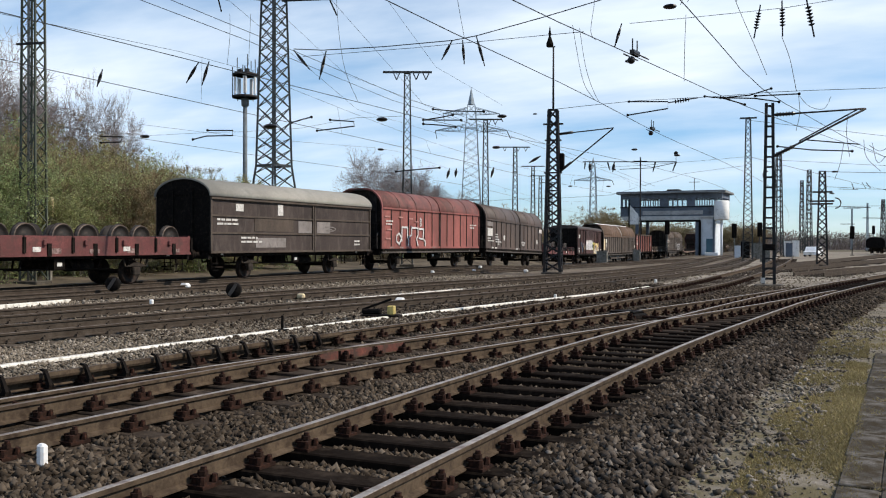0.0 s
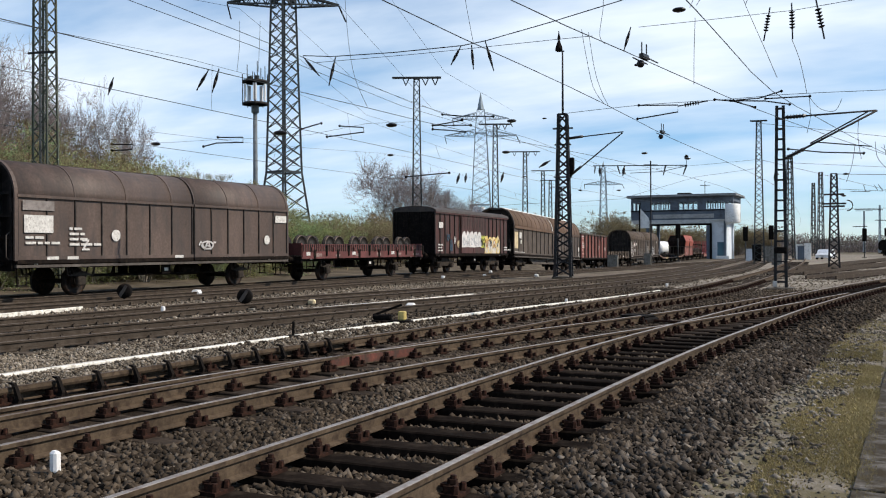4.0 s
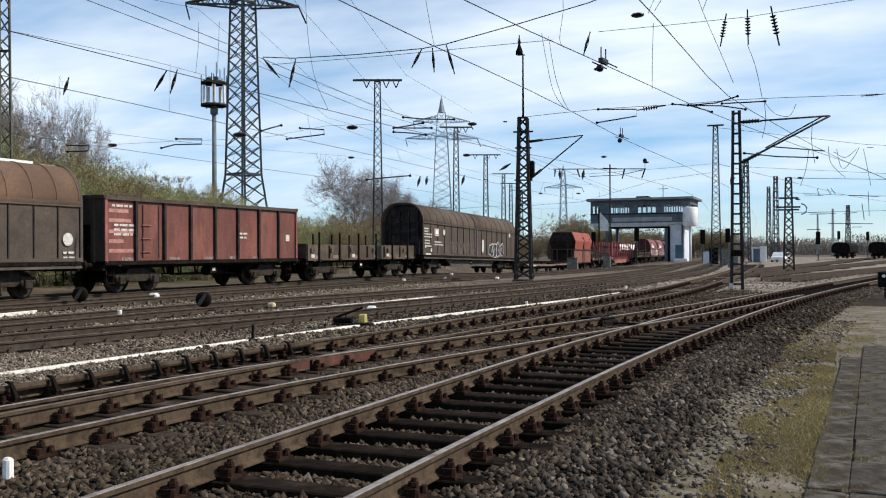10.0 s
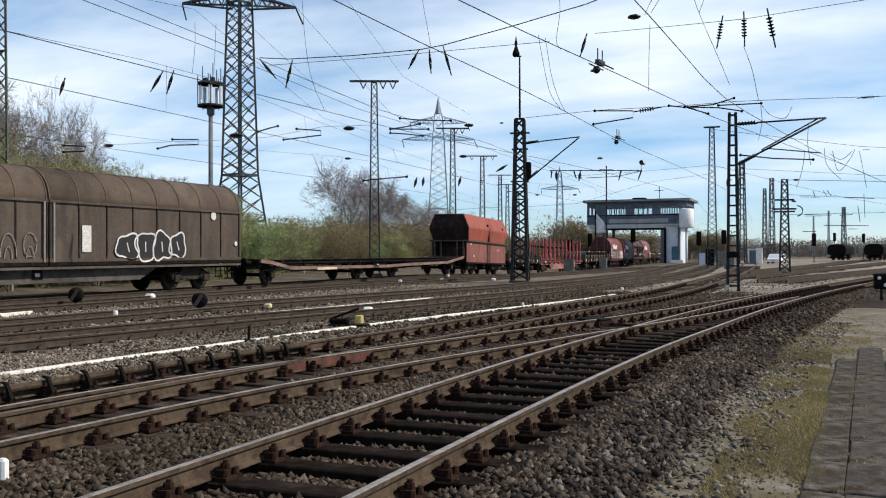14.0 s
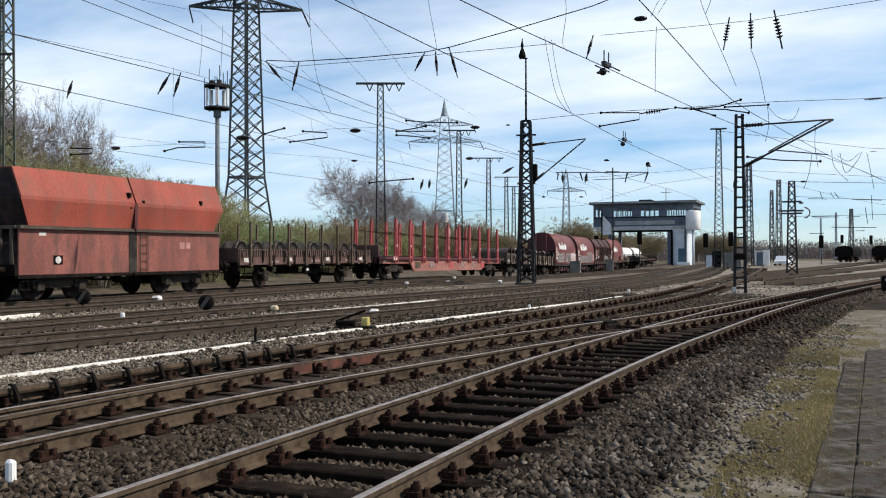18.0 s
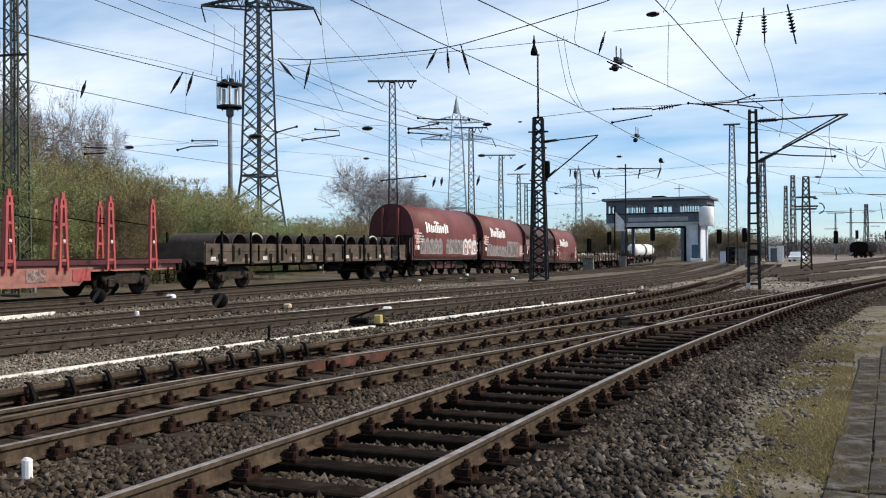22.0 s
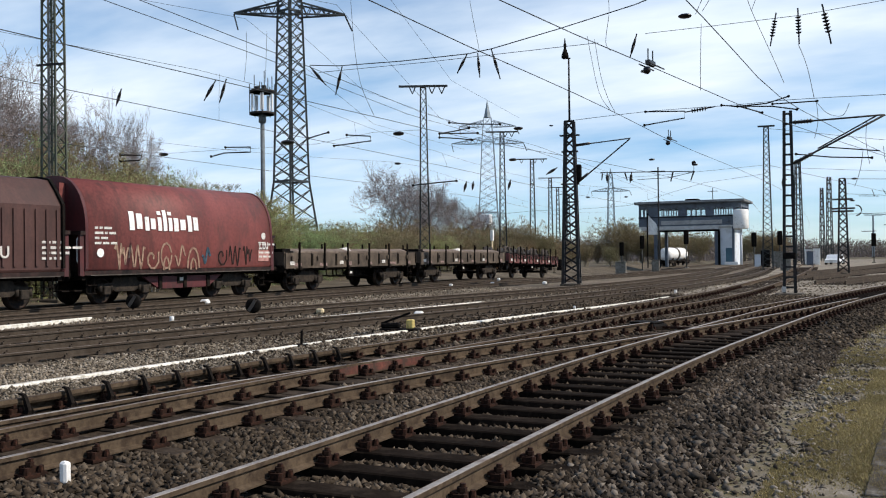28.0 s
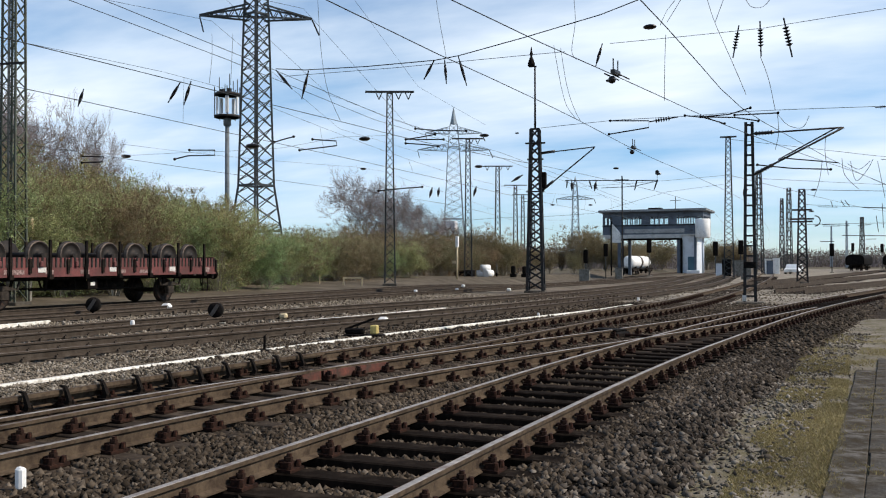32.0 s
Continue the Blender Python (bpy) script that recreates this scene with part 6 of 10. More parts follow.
    plate(w, "sprayed_ground", 1.468, -h + 5.85, -h + 9.0, 1.28, 2.45, M_TAG, 0.004)
    letters(w, "MOMO", 1.482, -h + 5.95, 1.36, 0.98, M_TAGD, "dark spray-painted letters on silver", 1.45)
    for z, y0, y1 in ((2.45, 0.15, 0.8), (2.1, 0.05, 0.7)):
        plate(w, "data_panel", 1.47, -h + y0, -h + y1, z, z + 0.27, M_TAGP, 0.003)
    plate(w, "data_panel", 1.47, h - 0.95, h - 0.2, 1.35, 2.3, M_TAGP, 0.003)
    w, L = hood_wagon("brown-red three-part hood wagon with ribs", 132.28, 142.98, M_HOOD2, "three")
    h = L / 2
    plate(w, "data_panel", 1.51, -h + 0.1, -h + 1.2, 2.35, 2.8, M_SCUFF, 0.004)
    plate(w, "data_panel", 1.512, -h + 0.3, -h + 1.0, 1.95, 2.3, M_TAGP, 0.004)
    plate(w, "rust_panel", 1.51, -h + 1.5, -h + 2.3, 2.1, 2.8, M_SIDEB, 0.004)
    stencils(w, 1.515, -h + 1.55, 2.0, 2, 71)
    disc(w, 1.515, h - 3.1, 1.8, 0.15, M_PRINT), letters(w, "U", 1.515, h - 2.45, 1.62, 0.5, M_PRINT)
    strokes(w, 1.55, h - 4.7, h - 3.95, 1.5, 2.1, GLYPHS[3] + GLYPHS[4], 0.09, M_PRINT, "white worn marking")
    w, L = hood_wagon("wine-red hood wagon with white owner sign and brown graffiti", 143.8, 153.86, M_HOOD, "plain")
    h = L / 2
    maker_sign(w, -h + 1.95, 2.55, 1.3)
    for k in range(6):
        y = -h + 1.2 + 0.72 * k
        strokes(w, 1.468, y, y + 0.75, 1.05 + 0.05 * (k % 2), 2.2 - 0.07 * (k % 3), GLYPHS[(k * 5 + 2) % 6], 0.075, M_TAGC, "brown and cream graffiti")
    strokes(w, 1.468, -h + 5.6, -h + 6.2, 1.2, 2.0, GLYPHS[4], 0.1, M_TAGB, "blue graffiti")
    for k in range(3):
        strokes(w, 1.468, h - 3.6 + 0.8 * k, h - 2.9 + 0.8 * k, 1.15, 2.1, GLYPHS[k], 0.06, M_SHADE_GRIME, "dark graffiti lines")
    letters(w, "TTU", 1.476, h - 0.95, 1.95, 0.36, M_PRINT)
    disc(w, 1.476, h - 0.6, 2.45, 0.14, M_PRINT)
    plate(w, "data_panel", 1.47, h - 0.95, h - 0.25, 1.4, 1.85, M_TAGP, 0.003)
    for a, b in ((154.91, 167.01), (167.6, 180.7)):
        w, L, z0 = low_flat("brown low-sided stake wagon with covered timber load", a, b, M_SIDEB2, "bogie", 2.1, 0.52, 6, 1.0, bays=6, planks=1)
        bm = bmesh.new()
        extrude(bm, [(1.15, z0), (1.15, z0 + 0.58), (0.7, z0 + 0.72), (-0.7, z0 + 0.72), (-1.15, z0 + 0.58), (-1.15, z0)], -L / 2 + 0.9, L / 2 - 0.5)
        ob = tagged(link("covered_load", bm, M_PLANK), "brown covered timber load on a stake wagon", "load", "covered loads")
        ob.matrix_basis = pose(TRAIN_X, w.location.y, 0.0)
        TRAIN.append((ob, TRAIN_X, w.location.y, 0.0, w.location.y))
        for y, z in ((-0.5, 0.0),):
            bm = bmesh.new()
            f = [bm.verts.new(p) for p in ((1.0, y, z0 + 0.6), (1.0, y + 0.5, z0 + 0.6), (0.85, y + 0.4, z0 + 0.82), (0.6, y, z0 + 0.725), (0.6, y + 0.5, z0 + 0.725))]
            bm.faces.new((f[0], f[1], f[2])), bm.faces.new((f[1], f[4], f[2])), bm.faces.new((f[4], f[3], f[2])), bm.faces.new((f[3], f[0], f[2]))
            part("sheet_corner", bm, M_PRINT, ob, "pale loose corner of the sheeting")
        part("end_box", B(-1.2, 1.2, -L / 2 + 0.02, -L / 2 + 0.6, z0, z0 + 0.7), M_BLACK, w)
    w, L, z0 = low_flat("red low-sided last wagon with stakes and wheelsets", 181.53, 194.0, M_REDOX, "two", 2.4, 0.46, 8, 1.05, bays=8, pickets=True)
    load_wheelsets(w, L, z0, 8, 0.1)


build_train()
# ---- masts, pylons and overhead line ----
M_ANT = mat("antenna_white_plastic", (0.72, 0.73, 0.74), 0.5, 0, 0.06, 2, 20, bump=0)


def lattice(t, h, w0, w1, bays, leg, bar, material, z0=-0.25, split=False):
    """Four corner legs and the bracing of each face, tapering from w0 to w1."""
    def corner(i, z):
        w = (w0 + (w1 - w0) * z / h) / 2
        return Vector(((-w, w, w, -w)[i], (-w, -w, w, w)[i], z))
    for i in range(4):
        bm = bmesh.new()
        beam(bm, corner(i, z0), corner(i, h), leg)
        part("leg", bm, material, t)
    for i in range(4):
        j = (i + 1) % 4
        bm = bmesh.new()
        for k in range(bays):
            za, zb = h * k / bays, h * (k + 1) / bays
            a, b = (i, j) if k % 2 else (j, i)
            beam(bm, corner(a, za), corner(b, zb), bar)
            if split:
                part("brace", bm, material, t)
                bm = bmesh.new()
        if not split:
            part("bracing", bm, material, t)["kind"] = "stuff"
    part("cap", B(-w1 / 2 - 0.03, w1 / 2 + 0.03, -w1 / 2 - 0.03, w1 / 2 + 0.03, h, h + 0.05), material, t)
    part("foundation", B(-w0 / 2 - 0.15, w0 / 2 + 0.15, -w0 / 2 - 0.15, w0 / 2 + 0.15, -0.5, -0.08, 0.03), M_FOOT, t)


def v_insulator(t, x, z, s=0.5):
    bm = bmesh.new()
    for d in (-1, 1):
        rod(bm, (x + d * s * 0.45, 0, z), (x, 0, z - s), 0.045, seg=6)
    part("v_insulator", bm, M_INSUL, t)


def line_mast(label, at, h, w0, w1, material=None, bays=16, bar_w=0.0, rz=25, leg=0.07, bar=0.04, hang=(), split=False, name="catenary_mast", group="lattice catenary masts"):
    t = thing(name, label, "catenary mast", (*at, 0), rz, group)
    lattice(t, h, w0, w1, bays, leg, bar, material or M_MAST, split=split)
    if bar_w:
        part("crossarm", B(-bar_w / 2, bar_w / 2, -0.08, 0.08, h + 0.05, h + 0.2), material or M_MAST, t)
        for x in hang:
            v_insulator(t, x * bar_w, h + 0.05)
    return t


line_mast("grey lattice mast with crossarm and hanging insulators", (-32.1, 62), 14.3, 0.78, 0.4, bays=22, bar_w=3.7, hang=(-0.22, 0.18, 0.38), leg=0.08, bar=0.045, split=True)
line_mast("grey lattice mast with crossarm behind the goods line", (-38.3, 92.4), 14.8, 0.8, 0.4, bays=20, bar_w=3.5, hang=(0.1, 0.3), leg=0.1, bar=0.06)
line_mast("grey lattice mast with crossarm further along the line", (-45.9, 121.6), 14.9, 0.85, 0.45, bays=18, bar_w=4.2, hang=(-0.35, 0.1, 0.35), leg=0.11, bar=0.07)
line_mast("distant lattice mast with crossarm", (-53.6, 150.7), 14.7, 0.85, 0.45, bays=16, bar_w=4.0, leg=0.12, bar=0.07)
line_mast("distant lattice mast with crossarm", (-59.0, 170.1), 14.5, 0.85, 0.45, bays=16, bar_w=4.0, leg=0.12, bar=0.07)
line_mast("distant lattice mast with crossarm", (-63.5, 190), 14.5, 0.85, 0.45, bays=14, bar_w=4.0, leg=0.12, bar=0.07)
m = line_mast("tall green-grey lattice mast beside the trees", (-31.6, 27.4), 17.5, 0.74, 0.54, M_MAST_GREEN, bays=30, leg=0.075, bar=0.045, rz=12, split=True)
# added pale rod stands in for sunlight on a mast leg
bm = bmesh.new()
rod(bm, (0.02, -0.36, -0.2), (0.02, -0.3, 17.2), 0.055, seg=8)
part("cable_pipe", bm, M_CONC, m, "pale rod standing for a sunlit mast leg")
for z in (9.6, 13.0):
    part("bracket", B(-0.5, 0.75, -0.42, -0.36, z, z + 0.09), M_MAST_DARK, m)
line_mast("tall lattice mast near the signal box", (-11.55, 96), 13.9, 0.95, 0.42, bays=24, leg=0.12, bar=0.06, bar_w=1.6, rz=7)
line_mast("tall lattice mast behind the signal box", (-11.7, 129.5), 13.6, 1.0, 0.5, bays=20, leg=0.12, bar=0.07)
line_mast("distant lattice mast in the yard", (-10.4, 169.7), 14.2, 0.9, 0.5, bays=18, leg=0.11, bar=0.08)
line_mast("distant lattice mast in the yard", (-12.6, 185), 13.4, 0.8, 0.4, bays=18, leg=0.11, bar=0.08)
line_mast("distant lattice mast in the yard", (1.5, 240), 12.0, 1.0, 0.5, bays=12, leg=0.16, bar=0.08)


def lamp_mast():
    t = thing("lamp_mast", "dark lattice mast with a tall lamp pole and bracket arm", "lamp mast", (-16.25, 49, 0), 12)
    lattice(t, 8.9, 0.86, 0.44, 18, 0.15, 0.09, M_MAST_DARK, split=True)
    bm = bmesh.new()
    rod(bm, (0, 0, 8.9), (0, 0, 12.4), 0.06, 0.045, 8)
    part("pole", bm, M_MAST_DARK, t)
    bm = bmesh.new()
    beam(bm, (-0.32, 0, 12.42), (0.1, 0, 12.42), 0.06)
    part("lamp_bracket", bm, M_MAST_DARK, t)
    bm = bmesh.new()
    lathe(bm, [(0.2, 12.45), (0.2, 12.6), (0.1, 12.9), (0.06, 13.0), (0.09, 13.15), (0.05, 13.3), (0.02, 13.55)], (-0.2, 0, 0), 'z', 12)
    part("lamp_hood", bm, M_BLACK, t)
    bm = bmesh.new()
    rod(bm, (0.1, 0, 7.55), (3.3, 0.1, 7.85), 0.035, seg=6)
    part("bracket_tube", bm, M_MAST_DARK, t)
    bm = bmesh.new()
    rod(bm, (0.3, 0, 5.4), (3.25, 0.1, 7.8), 0.04, seg=6)
    part("bracket_strut", bm, M_MAST_DARK, t)
    bm = bmesh.new()
    rod(bm, (0.25, 0, 5.4), (1.0, 0.03, 6.0), 0.075, seg=8)
    rod(bm, (0.35, 0, 7.57), (1.1, 0.03, 7.66), 0.075, seg=8)
    part("bracket_insulator", bm, M_INSUL, t)
    for z, w in ((8.1, 1.1), (7.2, 0.9), (5.4, 1.0), (4.4, 0.9)):
        part("cross_plate", B(-w / 2, w / 2, -0.12, 0.12, z, z + 0.07), M_MAST_DARK, t)
    part("transformer_box", B(0.3, 0.62, -0.2, 0.2, 5.6, 6.5, 0.04), M_BLACK, t)


lamp_mast()


def ladder_mast(label, at, h, w0, w1, rz, material, n, name="catenary_mast"):
    """Two channels joined by battens."""
    t = thing(name, label, "catenary mast", (*at, 0), rz, "batten catenary masts")
    for s in (-1, 1):
        bm = bmesh.new()
        beam(bm, (s * w0 / 2, 0, -0.3), (s * w1 / 2, 0, h), 0.055, 0.12)
        part("channel", bm, material, t)
    for k in range(n + 1):
        z = h * (k + 0.3) / (n + 0.6)
        w = w0 + (w1 - w0) * z / h
        for y in (-0.055, 0.055):
            bm = bmesh.new()
            box(bm, -w / 2, w / 2, y - 0.012, y + 0.012, z - 0.035, z + 0.035)
            part("batten", bm, material, t)
    part("foundation", B(-0.55, 0.55, -0.5, 0.5, -0.5, -0.1, 0.04), M_FOOT, t)
    return t


def near_mast():
    t = ladder_mast("dark steel batten mast with cantilever arm beside the track", (-3.85, 38.7), 7.1, 0.42, 0.24, 6, M_MAST_DARK, 17)
    bm = bmesh.new()
    rod(bm, (0.1, 0, 6.62), (3.45, 0, 6.72), 0.035, seg=8)
    part("top_tube", bm, M_MAST_DARK, t)
    bm = bmesh.new()
    rod(bm, (0.1, 0, 4.95), (3.5, 0, 6.72), 0.04, seg=8)
    part("strut_tube", bm, M_MAST_DARK, t)
    bm = bmesh.new()
    rod(bm, (1.1, 0, 5.55), (3.2, 0, 6.7), 0.03, seg=6)
    part("support_tube", bm, M_MAST_DARK, t)
    for a, b in (((0.2, 0, 6.62), (0.95, 0, 6.65)), ((0.2, 0, 5.0), (0.9, 0, 5.36))):
        bm = bmesh.new()
        rod(bm, a, b, 0.06, seg=8)
        for k in range(6):
            c = Vector(a).lerp(Vector(b), 0.12 + 0.15 * k)
            d = (Vector(b) - Vector(a)).normalized() * 0.02
            rod(bm, c - d, c + d, 0.09, seg=10)
        part("cantilever_insulator", bm, M_INSUL, t)
    bm = bmesh.new()
    rod(bm, (1.3, 0, 5.6), (3.3, 0, 5.35), 0.025, seg=6)
    part("registration_tube", bm, M_MAST_DARK, t)
    part("number_plate", B(-0.3, -0.14, -0.16, -0.14, -0.06, 0.16), M_PRINT, t)
    part("mast_clamp", B(-0.24, 0.24, -0.13, 0.13, 1.25, 1.5, 0.03), M_BLACK, t)


near_mast()
m = line_mast("dark lattice mast with switch gear in the yard", (-3.7, 75.6), 7.0, 0.74, 0.4, M_MAST_DARK, bays=12, leg=0.13, bar=0.085, rz=3, split=True)
for z, w in ((5.4, 1.4), (4.7, 1.7), (4.5, 1.5)):
    part("cross_plate", B(-w / 2, w / 2, -0.15, 0.15, z, z + 0.12), M_MAST_DARK, m)
bm = bmesh.new()
tube(bm, [(0.9 + 0.4 * math.cos(a), 0, 4.6 + 0.4 * math.sin(a)) for a in (math.pi * (k / 6 - 0.5) for k in range(7))], 0.05, 6)
part("switch_horn", bm, M_MAST_DARK, m)


def pylon(label, at, rz, prof, arms, bays, leg, bar, tip, M_PYLON=M_PYLON, diag=False):
    """Power pylon (diag: one leg towards each side): a tapered lattice body of (height, width) stations and lattice crossarms (height, half-length)."""
    t = thing("power_pylon", label, "power pylon", (*at, 0), rz, "steel power pylons")
    cx, cy = ((-1, 0, 1, 0), (0, -1, 0, 1)) if diag else ((-1, 1, 1, -1), (-1, -1, 1, 1))
    for i in range(4):
        bm = bmesh.new()
        for (za, wa), (zb, wb) in zip(prof, prof[1:]):
            sx, sy = cx[i], cy[i]
            beam(bm, (sx * wa / 2, sy * wa / 2, za), (sx * wb / 2, sy * wb / 2, zb), leg)
        part("leg", bm, M_PYLON, t)
    hs, ws = [p[0] for p in prof], [p[1] for p in prof]
    for i in range(4):
        j = (i + 1) % 4
        bm = bmesh.new()
        levels = [hs[0]]
        while levels[-1] < hs[-1] - 0.6:
            levels.append(min(hs[-1], levels[-1] + (max(0.9, (0.34 if levels[-1] < 12 else 0.46) * float(np.interp(levels[-1], hs, ws))) if bays > 30 else (hs[-1] - hs[0]) / bays)))
        for k, (za, zb) in enumerate(zip(levels, levels[1:])):
            pa, pb = [(Vector((cx[q], cy[q], 0)) * float(np.interp(z, hs, ws)) / 2) + Vector((0, 0, z)) for q, z in ((i, za), (j, zb))]
            qa, qb = [(Vector((cx[q], cy[q], 0)) * float(np.interp(z, hs, ws)) / 2) + Vector((0, 0, z)) for q, z in ((j, za), (i, zb))]
            if bays > 30:
                bb = bmesh.new()
                beam(bb, pa, pb, bar)
                beam(bb, qa, qb, bar)
                part("cross_brace", bb, M_PYLON, t)
            else:
                beam(bm, pa, pb, bar)
                beam(bm, qa, qb, bar)
        for z in hs[1:-1]:
            w = float(np.interp(z, hs, ws)) / 2
            beam(bm, (Vector((cx[i], cy[i], 0)) * w) + Vector((0, 0, z)), (Vector((cx[j], cy[j], 0)) * w) + Vector((0, 0, z)), leg)
        part("bracing", bm, M_PYLON, t)["kind"] = "stuff"
    for z, half in arms:
        w = float(np.interp(z, hs, ws)) / 2 * (0.6 if diag else 1.0)
        for s in (-1, 1):
            bm = bmesh.new()
            for y in (-w, w):
                beam(bm, (s * w, y, z), (s * half, 0, z + 0.15), leg * 0.8)
                beam(bm, (s * w, y, z + 1.3), (s * half, 0, z + 0.2), leg * 0.8)
                for k in range(5):
                    f0, f1 = k / 5, (k + 0.5) / 5
                    x0, x1 = s * (w + (half - w) * f0), s * (w + (half - w) * f1)
                    beam(bm, (x0, y * (1 - f0), z + 0.15 * f0), (x1, y * (1 - f1), z + 1.3 - 1.1 * f1), bar)
                    f2 = (k + 1) / 5
                    x2 = s * (w + (half - w) * f2)
                    beam(bm, (x1, y * (1 - f1), z + 1.3 - 1.1 * f1), (x2, y * (1 - f2), z + 0.15 * f2), bar)
            part("crossarm", bm, M_PYLON, t)
            for d in (0.0, 0.22):
                bm = bmesh.new()
                rod(bm, (s * half, d, z + 0.1), (s * (half + (0.7 if s > 0 else -0.3)) , d + 0.6, z - 1.3), 0.07, seg=6)
                part("string_insulator", bm, M_INSUL, t)
    bm = bmesh.new()
    rod(bm, (0, 0, hs[-1]), (0, 0, tip), ws[-1] * 0.5, 0.05, 4)
    part("peak", bm, M_PYLON, t)


pylon("tall zinc-grey steel power pylon behind the trees", (-55.2, 77.3), 32, [(-0.3, 6.0), (4.7, 5.0), (9.3, 3.55), (26.6, 2.45), (36, 1.4)], [(26.2, 5.6), (31.5, 7.5)], 32, 0.2, 0.08, 39, diag=True)
# the two far pylons take the zinc with haze in its colour
pylon("distant grey steel power pylon", (-71.5, 165.2), 25, [(-0.3, 6.0), (10, 3.6), (24, 2.2), (28.5, 1.4)], [(23.3, 7.0), (26.6, 5.5)], 18, 0.13, 0.055, 31.8, M_PYLON_HAZE)
pylon("faint power pylon far behind the signal box", (-87.7, 307.8), 25, [(-0.3, 3.2), (10, 2.4), (24, 1.7), (29, 1.0)], [(23.0, 6.5)], 12, 0.2, 0.08, 31.0, M_PYLON_HAZE)


def antenna_mast():
    t = thing("antenna_mast", "slim grey pole with a ring of white mobile antennas", "antenna mast", (-45.4, 59.7, 0.2))
    bm = bmesh.new()
    rod(bm, (0, 0, -0.6), (0, 0, 12.9), 0.21, 0.16, 14)
    part("pole", bm, M_POLE, t)
    bm = bmesh.new()
    lathe(bm, [(0.17, 12.1), (0.3, 12.2), (0.3, 12.75), (0.17, 12.85)], (0, 0, 0), 'z', 12)
    part("collar", bm, M_POLE, t)
    for z, r in ((12.8, 1.02), (14.55, 1.02)):
        bm = bmesh.new()
        lathe(bm, [(r - 0.1, z), (r, z), (r, z + 0.17), (r - 0.1, z + 0.17), (r - 0.1, z)], (0, 0, 0), 'z', 20)
        ring = part("platform_ring", bm, M_MAST_DARK, t)
        for k in range(6):
            a = math.pi * k / 3
            bm = bmesh.new()
            beam(bm, (0, 0, z + 0.07), (r * math.cos(a), r * math.sin(a), z + 0.07), 0.07)
            part("spoke", bm, M_MAST_DARK, ring)
    bm = bmesh.new()
    rod(bm, (0, 0, 12.9), (0, 0, 15.2), 0.06, seg=8)
    part("inner_pole", bm, M_MAST_DARK, t)
    for k in range(5):
        a = math.pi * (k / 2.5 + 0.1)
        x, y = 1.02 * math.cos(a), 1.02 * math.sin(a)
        bm = bmesh.new()
        rod(bm, (x, y, 12.7), (x, y, 15.2), 0.035, seg=6)
        part("upright", bm, M_MAST_DARK, t)
        bm = bmesh.new()
        box(bm, -0.15, 0.15, -0.07, 0.07, 13.08, 14.45, 0.03)
        ob = part("panel_antenna", bm, M_ANT, t)
        ob.matrix_basis = pose(x * 0.8, y * 0.8, 0, 0, 0, math.degrees(a) - 90)
    for x, h in ((-0.85, 1.3), (-0.3, 0.7), (0.15, 1.5), (0.5, 0.9), (0.9, 1.0)):
        bm = bmesh.new()
        rod(bm, (x, 0.1, 14.6), (x, 0.1, 14.8 + h), 0.035, seg=5)
        part("whip_antenna", bm, M_MAST, t)
    for x in (-0.35, 0.3):
        part("radio_unit", B(x - 0.16, x + 0.16, -0.3, 0.0, 14.7, 15.1, 0.03), M_MAST_DARK, t)


antenna_mast()


SPAN = None


def overhead_wire(label, r, pts, group="overhead wires"):
    bm = bmesh.new()
    tube(bm, [Vector(p) for p in pts], r, 5)
    if SPAN:
        return part("span_wire", bm, M_WIRE, SPAN)
    return tagged(link("overhead_wire", bm, M_WIRE), label, "overhead wire", group)


def smooth_pts(pts, n=6):
    out = []
    P = [Vector(p) for p in pts]
    for k in range(len(P) - 1):
        a, b, c, d = P[max(0, k - 1)], P[k], P[k + 1], P[min(len(P) - 1, k + 2)]
        for j in range(n):
            s = j / n
            out.append(0.5 * ((2 * b) + (c - a) * s + (2 * a - 5 * b + 4 * c - d) * s * s + (3 * b - 3 * c + d - a) * s ** 3))
    return out + [P[-1]]


def jumper(pts):
    bm = bmesh.new()
    d = (Vector(pts[0]) - Vector(EYE)).length
    tube(bm, smooth_pts(pts, 5), max(0.007, d * 0.00025), 4)
    return part("jumper_cable", bm, M_WIRE, SPAN, "thin slack jumper cable")


def stick_insulator(a, b):
    a = Vector(a)
    d = Vector(b) - a
    far = (a - Vector(EYE)).length * 0.0009
    bm = bmesh.new()
    rod(bm, a, a + d, far * 0.7, seg=6)
    ob = part("hanger_rod", bm, M_WIRE, SPAN)
    bm = bmesh.new()
    lathe_pts = ((0.2, 1.2), (0.5, 1.9), (0.82, 1.1))
    for (f0, r0), (f1, r1) in zip(lathe_pts, lathe_pts[1:]):
        rod(bm, a + d * f0, a + d * f1, far * r0, far * r1, 8)
    part("stick_insulator", bm, M_INSUL, ob, "dark slanting stick insulator")


def shed_insulator(a, b):
    a = Vector(a)
    d = Vector(b) - a
    u, n = d.normalized(), d.length
    bm = bmesh.new()
    rod(bm, a, a + d, n * 0.022, seg=6)
    ob = part("ribbed_insulator", bm, M_INSUL, SPAN, "dark ribbed insulator")
    for k in range(6):
        bm = bmesh.new()
        c = a + d * (0.25 + 0.085 * k)
        rod(bm, c, c + u * n * 0.035, n * 0.085, n * 0.04, 10)
        part("shed", bm, M_INSUL, ob)


